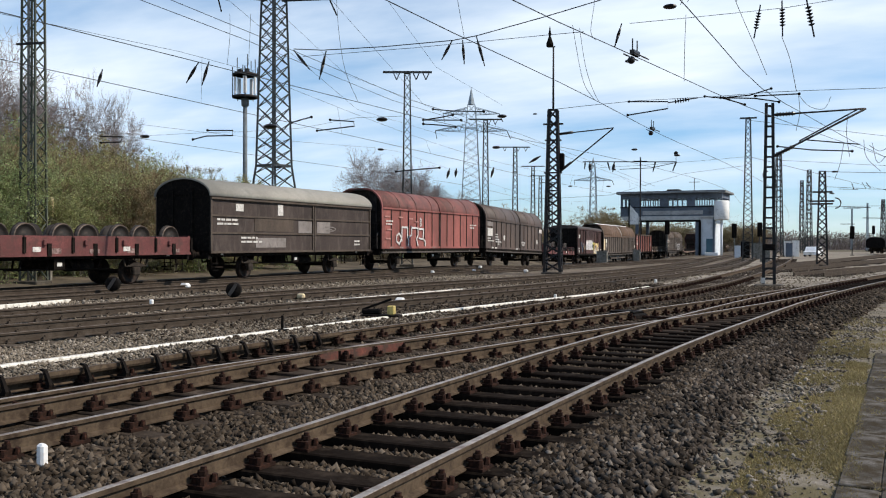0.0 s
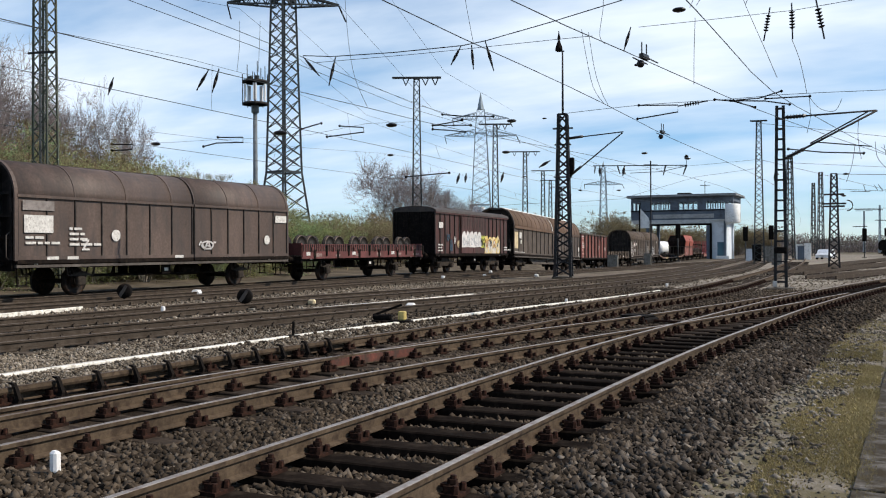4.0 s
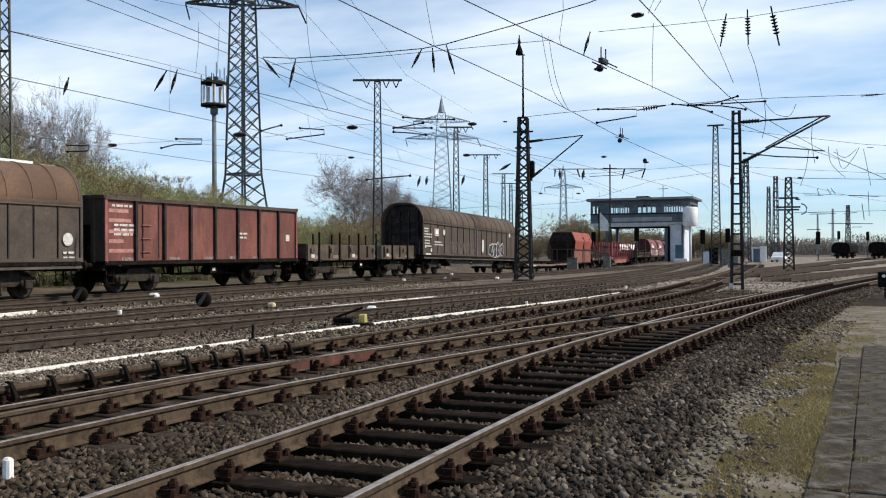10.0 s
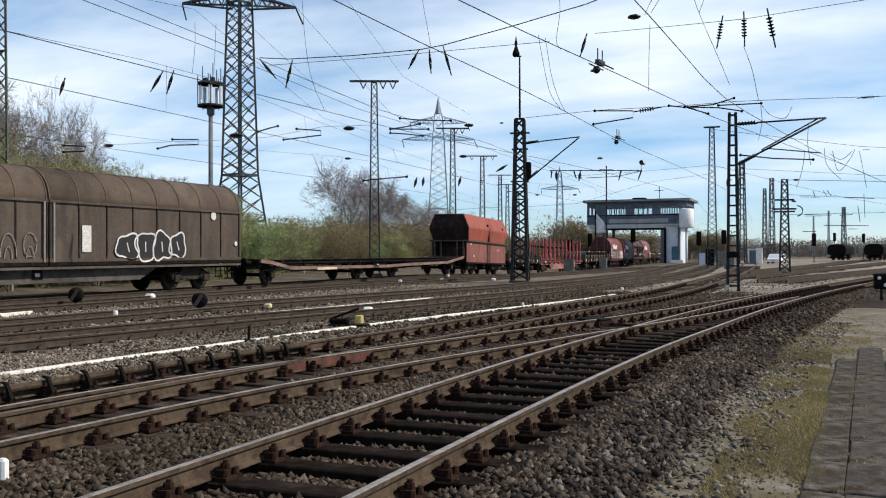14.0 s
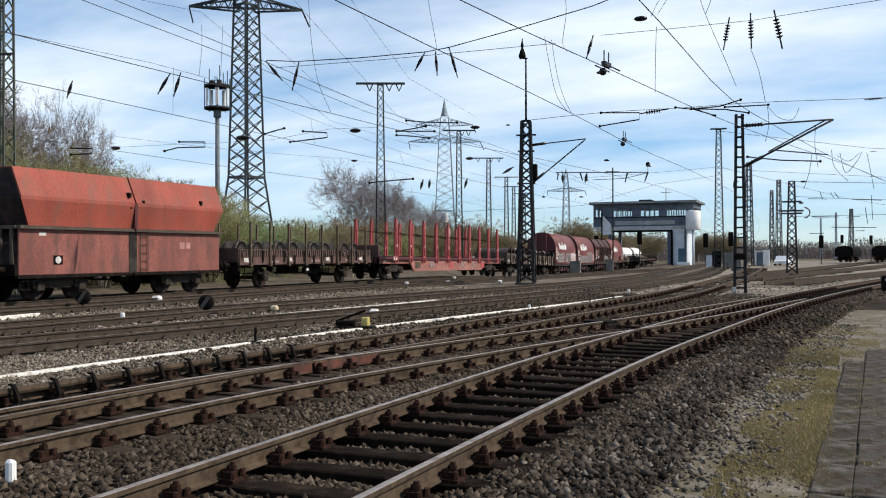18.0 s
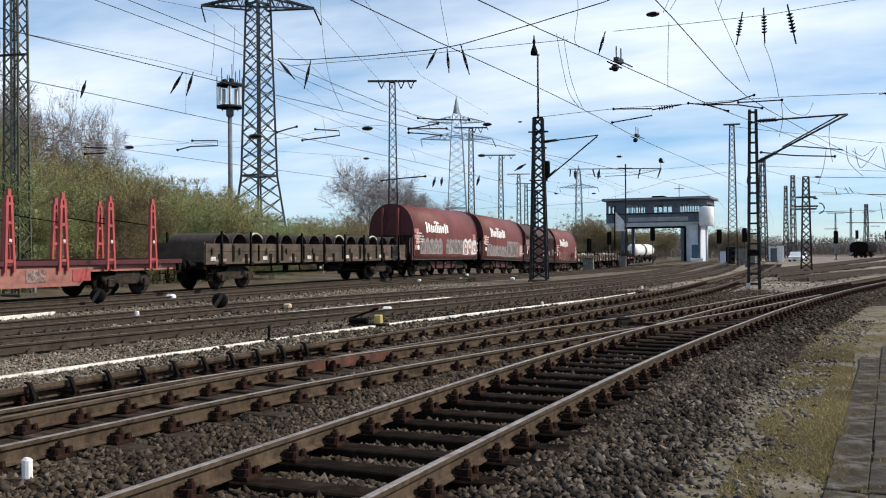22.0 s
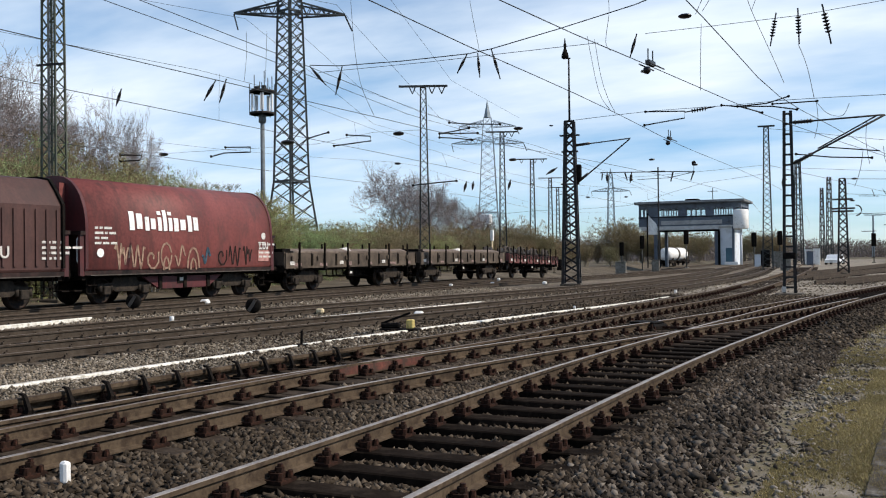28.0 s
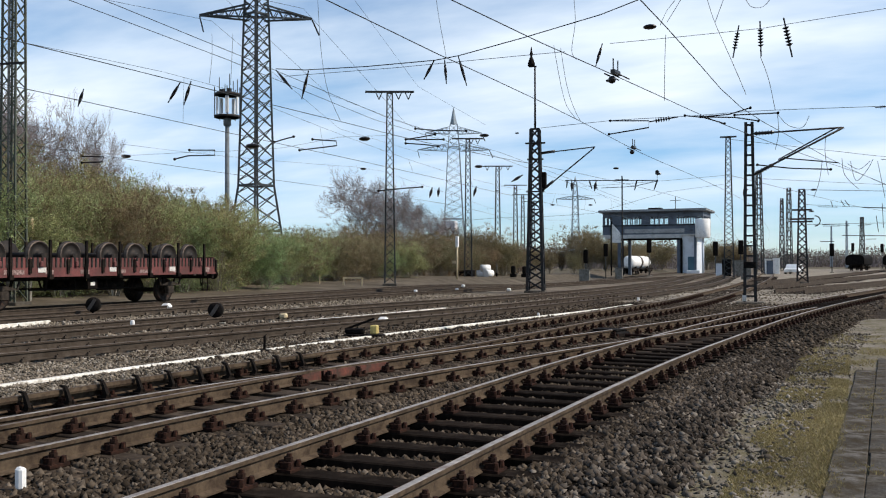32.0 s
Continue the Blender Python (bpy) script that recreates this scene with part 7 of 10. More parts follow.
def registration_arm(pts):
    bm = bmesh.new()
    d = (Vector(pts[0]) - Vector(EYE)).length
    tube(bm, [Vector(p) for p in pts], d * 0.0007, 6)
    t = part("registration_arm", bm, M_MAST_DARK, SPAN, "thin steel registration arm")
    for p in (pts[0], pts[-1]):
        bm = bmesh.new()
        bmesh.ops.create_icosphere(bm, subdivisions=1, radius=d * 0.0016, matrix=Matrix.Translation(p))
        part("clamp", bm, M_BLACK, t)


def line_weight(c, r):
    bm = bmesh.new()
    bmesh.ops.create_icosphere(bm, subdivisions=2, radius=r, matrix=Matrix.Translation(c) @ Matrix.Diagonal((1.25, 1, 0.45, 1)))
    return part("oval_insulator", bm, M_INSUL, SPAN, "dark oval line insulator")


def catenary(f, y0, y1, label, zc=5.5, zm=6.95, span_l=52.0, ph=0.0, off=0.0, messenger=True, r=0.0095, stagger=0.25, dip=lambda y: 0.0):
    """Contact wire, sagging messenger wire and droppers over one track."""
    ys = list(np.arange(y0, y1 + 0.1, 3.0))
    t = thing("catenary", label, "overhead line", group="overhead lines along the tracks")
    zig = lambda y: off + stagger * math.sin((y + ph) / span_l * 2 * math.pi)
    bm = bmesh.new()
    tube(bm, [(f(y) + zig(y), y, zc + dip(y)) for y in ys], r, 5)
    part("contact_wire", bm, M_WIRE, t)
    if messenger:
        zf = lambda y: zm + dip(y) - 1.0 * math.sin(((y + ph) % span_l) / span_l * math.pi) ** 1.0
        bm = bmesh.new()
        tube(bm, [(f(y) + off, y, zf(y)) for y in ys], r * 0.6, 5)
        part("messenger_wire", bm, M_WIRE, t)
        for y in np.arange(y0 + 3, y1, 8.0):
            bm = bmesh.new()
            rod(bm, (f(y) + zig(y), y, zc + dip(y)), (f(y) + off, y, zf(y)), 0.005, seg=4)
            part("dropper", bm, M_WIRE, t)


line = curve_x
catenary(line([(4, -7.42), (12.3, -7.32), (16.5, -7.28), (20, -7.16), (25.2, -7.1), (33, -7.16), (45, -6.8), (60, -6.6), (100, -8.5), (220, -18)]), 4, 200, "overhead line above the rusty siding", messenger=False, stagger=0.0)
catenary(line([(4, -6.6), (13, -5.57), (15.5, -5.27), (17.5, -5.0), (19.3, -4.71), (22.8, -4.22), (25.9, -3.78), (36, -1.9), (46, 0.2), (62, 3.0)]), 4, 62, "overhead line above the turnout track", messenger=False, stagger=0.0)
catenary(line([(4, -3.2), (14.2, -2.96), (16.2, -2.9), (25.5, -2.63), (32, -1.8), (38, -1.0), (54, 1.6), (80, 6.5), (120, 14.5), (200, 31)]), 4, 200, "overhead line above the near track", messenger=False, stagger=0.0)
catenary(line([(2, -17.0), (15, -17.15), (23, -17.6), (27, -17.8), (45, -18.5), (100, -19), (200, -24)]), 2, 200, "overhead line above a yard track", zm=6.9, ph=30)
catenary(TRACKS["train"], 0, 141, "overhead line above the goods line", ph=5, dip=DIP)
catenary(line([(2, -14.3), (12, -13.75), (16, -13.6), (19.5, -13.46), (22.7, -13.3), (26.6, -13.15), (40, -11.4), (60, -9.9), (100, -12.5), (200, -22)]), 2, 200, "overhead line above the third track", messenger=False, stagger=0.0)
overhead_wire("long dark feeder wire along the goods line", 0.012, [(-18.6, 10, 9.3), (-19.5, 19.9, 9), (-20.3, 27.6, 9), (-22.1, 42.7, 9), (-23, 62, 9.3), (-26, 120, 9)])
overhead_wire("long dark feeder wire along the goods line", 0.012, [(-19.6, 10, 9.3), (-20.4, 19.5, 9), (-21.1, 27.7, 9), (-23.0, 42.7, 9), (-24, 62, 9.3), (-27, 120, 9)])
for dz, dx in ((26.6, -5.6), (26.6, 5.6), (31.9, -7.5), (31.9, 7.5)):
    overhead_wire("thin high-voltage line between the power pylons", 0.02, [(-55.2 + dx - 40 + 1.5, 10, dz + 3), (-55.2 + dx, 77.3, dz), (-65 + dx, 120, dz - 5), (-71.5 + dx * 0.9, 165, dz - 4)])
SPAN = thing("cross_span", "cross-span wires with hanging insulators over the near tracks", "overhead wires", group="cross spans of the overhead line")
overhead_wire("dark cross-span wire over the near tracks", 0.016, [(-17.77, 26.00, 8.03), (-16.61, 26.00, 7.89), (-14.27, 26.00, 7.80), (-11.87, 26.00, 7.78), (-11.07, 26.00, 7.85), (-8.91, 26.00, 8.20), (-6.62, 26.00, 8.62), (-5.54, 26.00, 8.92), (-2.93, 26.00, 9.68)])
overhead_wire("thin cross-span wire over the near tracks", 0.009, [(-17.59, 26.30, 7.82), (-13.40, 26.30, 7.74), (-9.02, 26.30, 7.73), (-7.79, 26.30, 7.72)])
overhead_wire("thin cross-span wire over the yard", 0.009, [(-7.34, 30.00, 8.72), (-5.13, 30.00, 8.71), (-2.55, 30.00, 8.72), (-0.93, 30.00, 8.83), (0.88, 30.00, 8.94), (1.95, 30.00, 9.02)])
stick_insulator((-11.91, 26.00, 7.77), (-12.26, 26.00, 7.21))
stick_insulator((-11.55, 26.00, 7.77), (-11.49, 26.00, 7.01))
stick_insulator((-11.09, 26.00, 7.83), (-10.81, 26.00, 6.90))
stick_insulator((-17.77, 26.00, 7.99), (-17.12, 26.00, 7.29))
stick_insulator((-16.48, 26.00, 7.86), (-16.75, 26.00, 6.93))
stick_insulator((-17.74, 17.50, 5.89), (-17.93, 17.50, 5.46))
stick_insulator((-14.26, 17.00, 5.69), (-14.62, 17.00, 5.24))
stick_insulator((-13.95, 17.00, 5.69), (-14.16, 17.00, 5.15))
stick_insulator((-6.08, 24.00, 7.30), (-6.27, 24.00, 6.69))
shed_insulator((-2.61, 24.00, 7.41), (-2.76, 24.00, 6.60))
shed_insulator((-2.11, 24.00, 7.46), (-2.09, 24.00, 6.58))
shed_insulator((-1.56, 24.00, 7.48), (-1.37, 24.00, 6.50))
line_weight((-5.43, 27.00, 8.37), 0.16)
line_weight((-6.61, 27.00, 6.89), 0.11)
jumper([(-6.85, 24.00, 8.55), (-6.82, 24.00, 7.94), (-6.92, 24.00, 7.19), (-6.79, 24.00, 6.93)])
jumper([(-7.73, 25.00, 7.63), (-7.65, 25.00, 7.14), (-7.41, 25.00, 6.01), (-7.08, 25.00, 5.48)])
jumper([(-7.53, 25.00, 7.53), (-7.36, 25.00, 6.48), (-7.16, 25.00, 5.83), (-6.97, 25.00, 5.44)])
jumper([(-4.42, 24.00, 7.36), (-4.45, 24.00, 6.51), (-4.46, 24.00, 5.66)])
jumper([(-18.61, 30.00, 11.50), (-18.46, 30.00, 9.55), (-18.17, 30.00, 8.02), (-17.62, 30.00, 6.83)])
jumper([(-10.92, 24.00, 9.03), (-10.81, 24.00, 8.37), (-10.60, 24.00, 7.31)])
jumper([(-3.37, 24.00, 8.14), (-3.19, 24.00, 7.54), (-2.72, 24.00, 6.36), (-2.45, 24.00, 5.66)])
jumper([(-3.19, 24.00, 7.54), (-2.98, 24.00, 8.09)])
jumper([(-4.39, 24.00, 7.67), (-4.03, 24.00, 8.22)])
jumper([(-4.56, 24.00, 7.62), (-4.39, 24.00, 7.97), (-4.17, 24.00, 8.23)])
jumper([(-2.11, 24.00, 6.58), (-1.92, 24.00, 6.01), (-1.77, 24.00, 5.23)])
jumper([(-2.47, 24.00, 8.09), (-2.31, 24.00, 7.84), (-2.04, 24.00, 7.81), (-1.84, 24.00, 8.01)])
SPAN = thing("cross_span", "cross-span wires with registration arms from the lamp mast", "overhead wires", group="cross spans of the overhead line")
overhead_wire("cross-span wire from the lamp mast over the tracks", 0.014, [(-16.22, 49.00, 8.95), (-14.52, 49.00, 9.03), (-11.69, 49.00, 9.13), (-7.54, 49.00, 9.09), (-4.74, 49.00, 9.13), (-2.86, 49.00, 9.09), (1.40, 49.00, 8.95), (4.54, 49.00, 8.89)])
shed_insulator((-9.74, 48.00, 8.77), (-8.23, 48.00, 8.93))
shed_insulator((0.89, 48.00, 8.76), (1.90, 48.00, 8.79))
registration_arm([(-12.00, 49.00, 9.11), (-9.94, 49.00, 8.98), (-9.94, 49.00, 8.62), (-12.07, 49.00, 8.39)])
registration_arm([(-7.26, 49.00, 9.01), (-5.85, 49.00, 9.04), (-4.80, 49.00, 9.31)])
registration_arm([(-8.06, 49.00, 9.13), (-7.11, 49.00, 8.97), (-6.07, 49.00, 8.59)])
registration_arm([(-7.26, 49.00, 9.01), (-5.57, 49.00, 8.87), (-4.42, 49.00, 8.62)])
registration_arm([(-5.57, 49.00, 8.99), (-4.47, 49.00, 8.97), (-3.48, 49.00, 8.96)])
registration_arm([(-35.58, 35.00, 6.57), (-34.27, 35.00, 6.54), (-34.16, 35.00, 6.79), (-35.58, 35.00, 6.89)])
line_weight((-35.99, 50.00, 9.14), 0.40)
line_weight((-17.32, 49.00, 8.76), 0.10)
jumper([(-2.70, 38.00, 7.22), (-2.33, 38.00, 6.78), (-1.82, 38.00, 6.66), (-1.57, 38.00, 7.10)])
jumper([(-2.72, 38.00, 7.22), (-2.68, 38.00, 6.51), (-2.81, 38.00, 5.86)])
jumper([(-0.98, 38.00, 6.41), (-1.02, 38.00, 5.66), (-0.91, 38.00, 4.79)])
jumper([(-0.25, 40.00, 5.39), (0.16, 40.00, 5.15), (0.57, 40.00, 5.46)])
SPAN = thing("cross_span", "thin cross-span wires in front of the trees", "overhead wires", group="cross spans of the overhead line")
overhead_wire("thin cross-span wire towards the trees", 0.012, [(-32.18, 62.00, 11.12), (-36.52, 62.00, 11.24), (-41.74, 62.00, 10.68), (-47.26, 62.00, 10.69), (-51.34, 62.00, 10.80), (-57.17, 62.00, 10.85), (-61.36, 62.00, 11.31), (-68.89, 62.00, 12.11)])
registration_arm([(-51.04, 62.00, 10.98), (-48.41, 62.00, 10.84), (-48.41, 62.00, 10.42), (-51.16, 62.00, 10.51), (-52.60, 62.00, 10.29)])
registration_arm([(-42.54, 62.00, 11.18), (-41.47, 62.00, 11.39), (-40.67, 62.00, 11.52)])
registration_arm([(-38.94, 62.00, 11.20), (-36.78, 62.00, 10.95), (-36.73, 62.00, 10.59), (-40.14, 62.00, 10.41)])
registration_arm([(-33.06, 62.00, 6.95), (-31.14, 62.00, 7.06), (-29.40, 62.00, 7.12)])
line_weight((-57.93, 62.00, 10.79), 0.37)
line_weight((-34.28, 62.00, 10.98), 0.37)
line_weight((-67.34, 62.00, 11.04), 0.37)
line_weight((-59.69, 60.00, 7.36), 0.16)
jumper([(-47.15, 60.00, 19.94), (-47.14, 60.00, 18.12), (-47.42, 60.00, 15.86)])
jumper([(-45.09, 60.00, 19.73), (-45.20, 60.00, 17.48), (-45.31, 60.00, 15.69)])
jumper([(-0.22, 60.00, 7.49), (0.08, 60.00, 6.30), (0.70, 60.00, 6.95), (1.00, 60.00, 7.54)])
jumper([(-1.77, 60.00, 7.57), (-1.94, 60.00, 6.38), (-2.26, 60.00, 5.37)])
jumper([(-0.68, 60.00, 7.68), (-0.53, 60.00, 6.66), (0.23, 60.00, 5.79)])
jumper([(1.24, 60.00, 7.43), (1.39, 60.00, 6.59), (1.62, 60.00, 5.25)])
SPAN = thing("cross_span", "thin cross-span wires over the far yard", "overhead wires", group="cross spans of the overhead line")
overhead_wire("thin cross-span wire between distant masts", 0.014, [(-3.59, 75.00, 5.84), (-0.49, 75.00, 5.59), (2.09, 75.00, 5.44), (6.17, 75.00, 5.25)])
overhead_wire("thin cross-span wire between distant masts", 0.014, [(-3.60, 75.00, 4.30), (-0.50, 75.00, 4.32), (3.27, 75.00, 4.33)])
registration_arm([(-6.87, 75.00, 8.99), (-4.42, 75.00, 8.62), (-1.63, 75.00, 8.42)])
line_weight((-2.83, 75.00, 6.93), 0.18)
line_weight((-3.00, 75.00, 5.31), 0.15)
SPAN = thing("cross_span", "cross-span wires between distant yard masts", "overhead wires", group="cross spans of the overhead line")
overhead_wire("lower cross-span wire in the far yard", 0.014, [(-41.55, 100.00, 6.44), (-37.80, 100.00, 6.63), (-32.33, 100.00, 6.64), (-26.44, 100.00, 6.88), (-18.39, 100.00, 9.00), (-11.98, 100.00, 9.67)])
overhead_wire("thin cross-span wire between distant masts", 0.014, [(-11.55, 96.00, 10.20), (-16.51, 96.00, 9.93), (-22.34, 96.00, 9.68), (-26.60, 96.00, 9.60)])
stick_insulator((-41.46, 90.00, 9.56), (-41.80, 90.00, 8.47))
stick_insulator((-40.66, 90.00, 9.53), (-40.80, 90.00, 8.56))
stick_insulator((-36.35, 90.00, 9.50), (-36.68, 90.00, 8.44))
stick_insulator((-34.67, 100.00, 11.48), (-36.05, 100.00, 10.75))
stick_insulator((-9.99, 96.00, 9.01), (-10.05, 96.00, 7.77))
stick_insulator((-26.11, 100.00, 10.50), (-26.30, 100.00, 9.38))
stick_insulator((-28.88, 100.00, 10.61), (-28.88, 100.00, 9.47))
registration_arm([(-39.68, 80.00, 13.42), (-38.04, 80.00, 13.55), (-36.55, 80.00, 13.73)])
registration_arm([(-39.68, 80.00, 13.04), (-39.68, 80.00, 13.42), (-35.66, 80.00, 13.19)])
registration_arm([(-39.68, 80.00, 13.04), (-37.74, 80.00, 12.82), (-36.25, 80.00, 12.58)])
registration_arm([(-38.64, 80.00, 14.40), (-36.55, 80.00, 14.11), (-33.33, 80.00, 13.86)])
line_weight((-22.93, 96.00, 11.37), 0.26)
line_weight((-18.51, 96.00, 10.60), 0.26)
line_weight((-31.51, 80.00, 13.33), 0.37)
line_weight((-40.10, 100.00, 12.69), 0.40)
line_weight((-44.36, 80.00, 10.77), 0.27)
line_weight((-26.17, 100.00, 9.69), 0.20)
line_weight((-26.76, 100.00, 7.83), 0.20)
line_weight((-31.12, 100.00, 7.95), 0.20)
line_weight((-10.29, 100.00, 8.96), 0.20)
line_weight((-37.79, 100.00, 9.77), 0.20)



def section_insulator(c, d, s):
    """Section insulator clamped in a contact wire: two runners, a block and a hanging weight."""
    c, d = Vector(c), Vector(d).normalized()
    n = Vector((d.y, -d.x, 0))
    t = thing("section_insulator", "dark section insulator clamped into the contact wire", "insulator", group="section insulators")
    for k in (-1, 1):
        bm = bmesh.new()
        beam(bm, c - d * s + n * 0.12 * k, c + d * s * 1.5 + n * 0.12 * k, 0.022)
        part("runner", bm, M_MAST_DARK, t)
    bm = bmesh.new()
    beam(bm, c - d * s * 0.5 + Vector((0, 0, 0.06)), c + d * s * 0.5 + Vector((0, 0, 0.06)), 0.1, 0.1)
    part("block", bm, M_INSUL, t)
    bm = bmesh.new()
    bmesh.ops.create_icosphere(bm, subdivisions=2, radius=0.085, matrix=Matrix.Translation(c - d * s * 0.6 - Vector((0, 0, 0.12))))
    part("weight", bm, M_INSUL, t)
    for k in (-0.4, 0.4):
        bm = bmesh.new()
        rod(bm, c + d * s * k, c + d * s * k + Vector((0, 0, 0.35)), 0.015, seg=5)
        part("hanger", bm, M_WIRE, t)


section_insulator((-4.67, 19.55, 5.5), (0.13, 1, 0), 0.34)
section_insulator((-7.15, 32.6, 5.5), (0.06, 1, 0), 0.34)

# ---- signal box over the tracks ----
M_BOXDARK = mat("signal_box_slate", (0.10, 0.122, 0.155), 0.7, 0, 0.15, 0.5, 8, (0.06, 0.066, 0.078), 0.3)
M_BOXROOF = mat("signal_box_roof_edge", (0.13, 0.15, 0.17), 0.8, 0, 0.15, 0.5, 8, (0.09, 0.09, 0.09), 0.3)
M_BOXLITE = mat("signal_box_pale_plaster", (0.62, 0.66, 0.70), 0.8, 0, 0.1, 0.5, 8, (0.45, 0.47, 0.48), 0.3)
M_BOXBEAM = mat("signal_box_concrete_beam", (0.34, 0.34, 0.33), 0.85, 0, 0.15, 0.5, 8, (0.2, 0.2, 0.19), 0.3)
M_BOXPALE = mat("signal_box_pale_beam", (0.5, 0.5, 0.48), 0.85, 0, 0.15, 0.5, 8, (0.3, 0.3, 0.28), 0.3)
M_TEAL = mat("teal_door_paint", (0.06, 0.13, 0.17), 0.6, 0, 0.15, 1, 10)


def glass_material():
    m = bpy.data.materials.new("window_glass")
    m.use_nodes = True
    b = m.node_tree.nodes["Principled BSDF"]
    b.inputs["Base Color"].default_value = (0.85, 0.9, 0.92, 1)
    b.inputs["Roughness"].default_value, b.inputs["Transmission Weight"].default_value, b.inputs["IOR"].default_value = 0.03, 1.0, 1.45
    return m


M_GLASS = glass_material()


def signal_box():
    t = thing("signal_box", "slate-blue signal box bridging the tracks on a pale stair tower", "signal box", (0, 145, -0.2))
    t.matrix_basis = t.matrix_basis @ Matrix.Diagonal((1.133, 1.133, 1.133, 1))
    x0, x1, D = -32.5, -18.7, 7.0
    part("roof", B(x0 - 0.45, x1 + 0.45, -0.7, D + 0.7, 8.38, 8.75, 0.05), M_BOXROOF, t)
    part("roof_edge", B(x0 - 0.5, x1 + 0.5, -0.75, D + 0.75, 8.5, 8.6), M_BOXBEAM, t)
    part("roof_unit", B(-26.5, -24.8, 2, 4, 8.75, 9.1, 0.05), M_BLACK, t)
    part("floor_slab", B(x0, x1, 0.0, D, 5.1, 5.3), M_BOXBEAM, t)
    wins = [(-32.3, -31.1), (-29.7, -27.0), (-25.9, -23.3), (-22.3, -19.7), (-19.45, -18.85)]
    for y0, y1, wins in ((0.0, 0.25, wins), (D - 0.25, D, [(x0 + 0.3, x1 - 0.3)])):
        part("parapet_wall", B(x0, x1, y0, y1, 5.3, 6.62), M_BOXDARK, t)
        part("lintel", B(x0, x1, y0, y1, 7.75, 8.38), M_BOXDARK, t)
        edges = [x0] + [e for w in wins for e in w] + [x1]
        for a, b in zip(edges[::2], edges[1::2]):
            part("window_pier", B(a, b, y0, y1, 6.62, 7.75), M_BOXDARK, t)
        for a, b in wins:
            n = max(1, round((b - a) / 0.68))
            fr = part("window", B(a, b, (y0 + y1) / 2 - 0.05, (y0 + y1) / 2 + 0.05, 6.62, 6.7), M_BOXROOF, t)
            for k in range(n + 1):
                x = a + (b - a) * k / n
                part("mullion", B(x - 0.07, x + 0.07, (y0 + y1) / 2 - 0.06, (y0 + y1) / 2 + 0.06, 6.7, 7.75), M_BOXROOF, fr)
            for k in range(n):
                part("pane", B(a + (b - a) * k / n + 0.07, a + (b - a) * (k + 1) / n - 0.07, (y0 + y1) / 2 - 0.01, (y0 + y1) / 2 + 0.01, 6.7, 7.75), M_GLASS, fr)
    for a in (x0, x1 - 0.25):
        part("side_wall", B(a, a + 0.25, 0.25, D - 0.25, 5.3, 6.5), M_BOXDARK, t)
        part("side_lintel", B(a, a + 0.25, 0.25, D - 0.25, 7.75, 8.38), M_BOXDARK, t)
        for y in (0.25, 2.4, 4.4, D - 0.45):
            part("corner_post", B(a, a + 0.25, y, y + 0.2, 6.5, 7.75), M_BOXDARK, t)
    part("sign_panel", B(-29.4, -21.2, -0.06, 0.0, 5.5, 6.05), M_BOXBEAM, t)
    part("gutter", B(x0 - 0.05, x1 + 0.05, -0.12, 0.0, 6.5, 6.6), M_BLACK, t)
    part("floor_edge", B(x0 - 0.03, x1 + 0.03, -0.04, 0.0, 5.08, 5.3), M_BOXPALE, t)
    part("bridge_beam", B(x0 + 0.3, -21.6, -0.05, 0.5, 4.78, 5.25), M_BOXPALE, t)
    part("bridge_beam", B(x0 + 0.3, -21.6, D - 0.5, D, 4.65, 5.1), M_BOXBEAM, t)
    for x in (-30.2, -22.0):
        for y in (0.0, D - 0.5):
            part("portal_post", B(x - 0.2, x + 0.2, y, y + 0.5, -0.4, 4.65), M_BOXDARK, t)
    part("portal_edge", B(-29.8, -21.5, -0.12, -0.02, 4.5, 4.75), M_BLACK, t)
    for x in (-29.8, -21.75):
        part("portal_edge", B(x, x + 0.3, -0.12, -0.02, -0.4, 4.5), M_BLACK, t)
    part("stair_tower", B(-21.6, -19.6, 0.3, D - 0.3, -0.4, 5.1), M_BOXLITE, t)
    part("tower_pilaster", B(-19.95, -19.7, 0.1, 0.3, -0.4, 5.1), M_BOXDARK, t)
    part("tower_door", B(-20.8, -19.95, 0.2, 0.3, -0.2, 2.2), M_TEAL, t)
    part("plinth_block", B(-20.9, -19.2, -0.4, 0.1, -0.4, 0.35, 0.04), M_WHITE, t)
    bm = bmesh.new()
    lathe(bm, [(0.9, 4.7), (1.0, 4.85), (1.0, 7.2), (0.9, 7.3)], (-18.75, -0.1, 0), 'z', 20)
    part("round_bay", bm, M_WHITE, t)
    bm = bmesh.new()
    rod(bm, (-18.75, -0.1, -0.4), (-18.75, -0.1, 4.7), 0.16, seg=14)
    part("bay_column", bm, M_BOXLITE, t)
    bm = bmesh.new()
    a = [bm.verts.new(p) for p in ((-31.2, -0.3, 4.2), (-29.9, -0.3, 4.2), (-29.95, -0.3, 5.6), (-31.1, -0.3, 6.9))]
    b = [bm.verts.new((v.co.x, -0.2, v.co.z)) for v in a]
    bm.faces.new(a), bm.faces.new(b[::-1])
    for k in range(4):
        bm.faces.new((a[k], b[k], b[(k + 1) % 4], a[(k + 1) % 4]))
    part("white_shield", bm, M_WHITE, t)
    bm = bmesh.new()
    rod(bm, (-31.2, -0.4, -0.4), (-31.2, -0.4, 7.2), 0.09, seg=8)
    part("drain_pipe", bm, M_BLACK, t)
    for x, h in ((-22.9, 1.9),):
        bm = bmesh.new()
        rod(bm, (x, 3, 8.7), (x, 3, 8.7 + h), 0.05, seg=6)
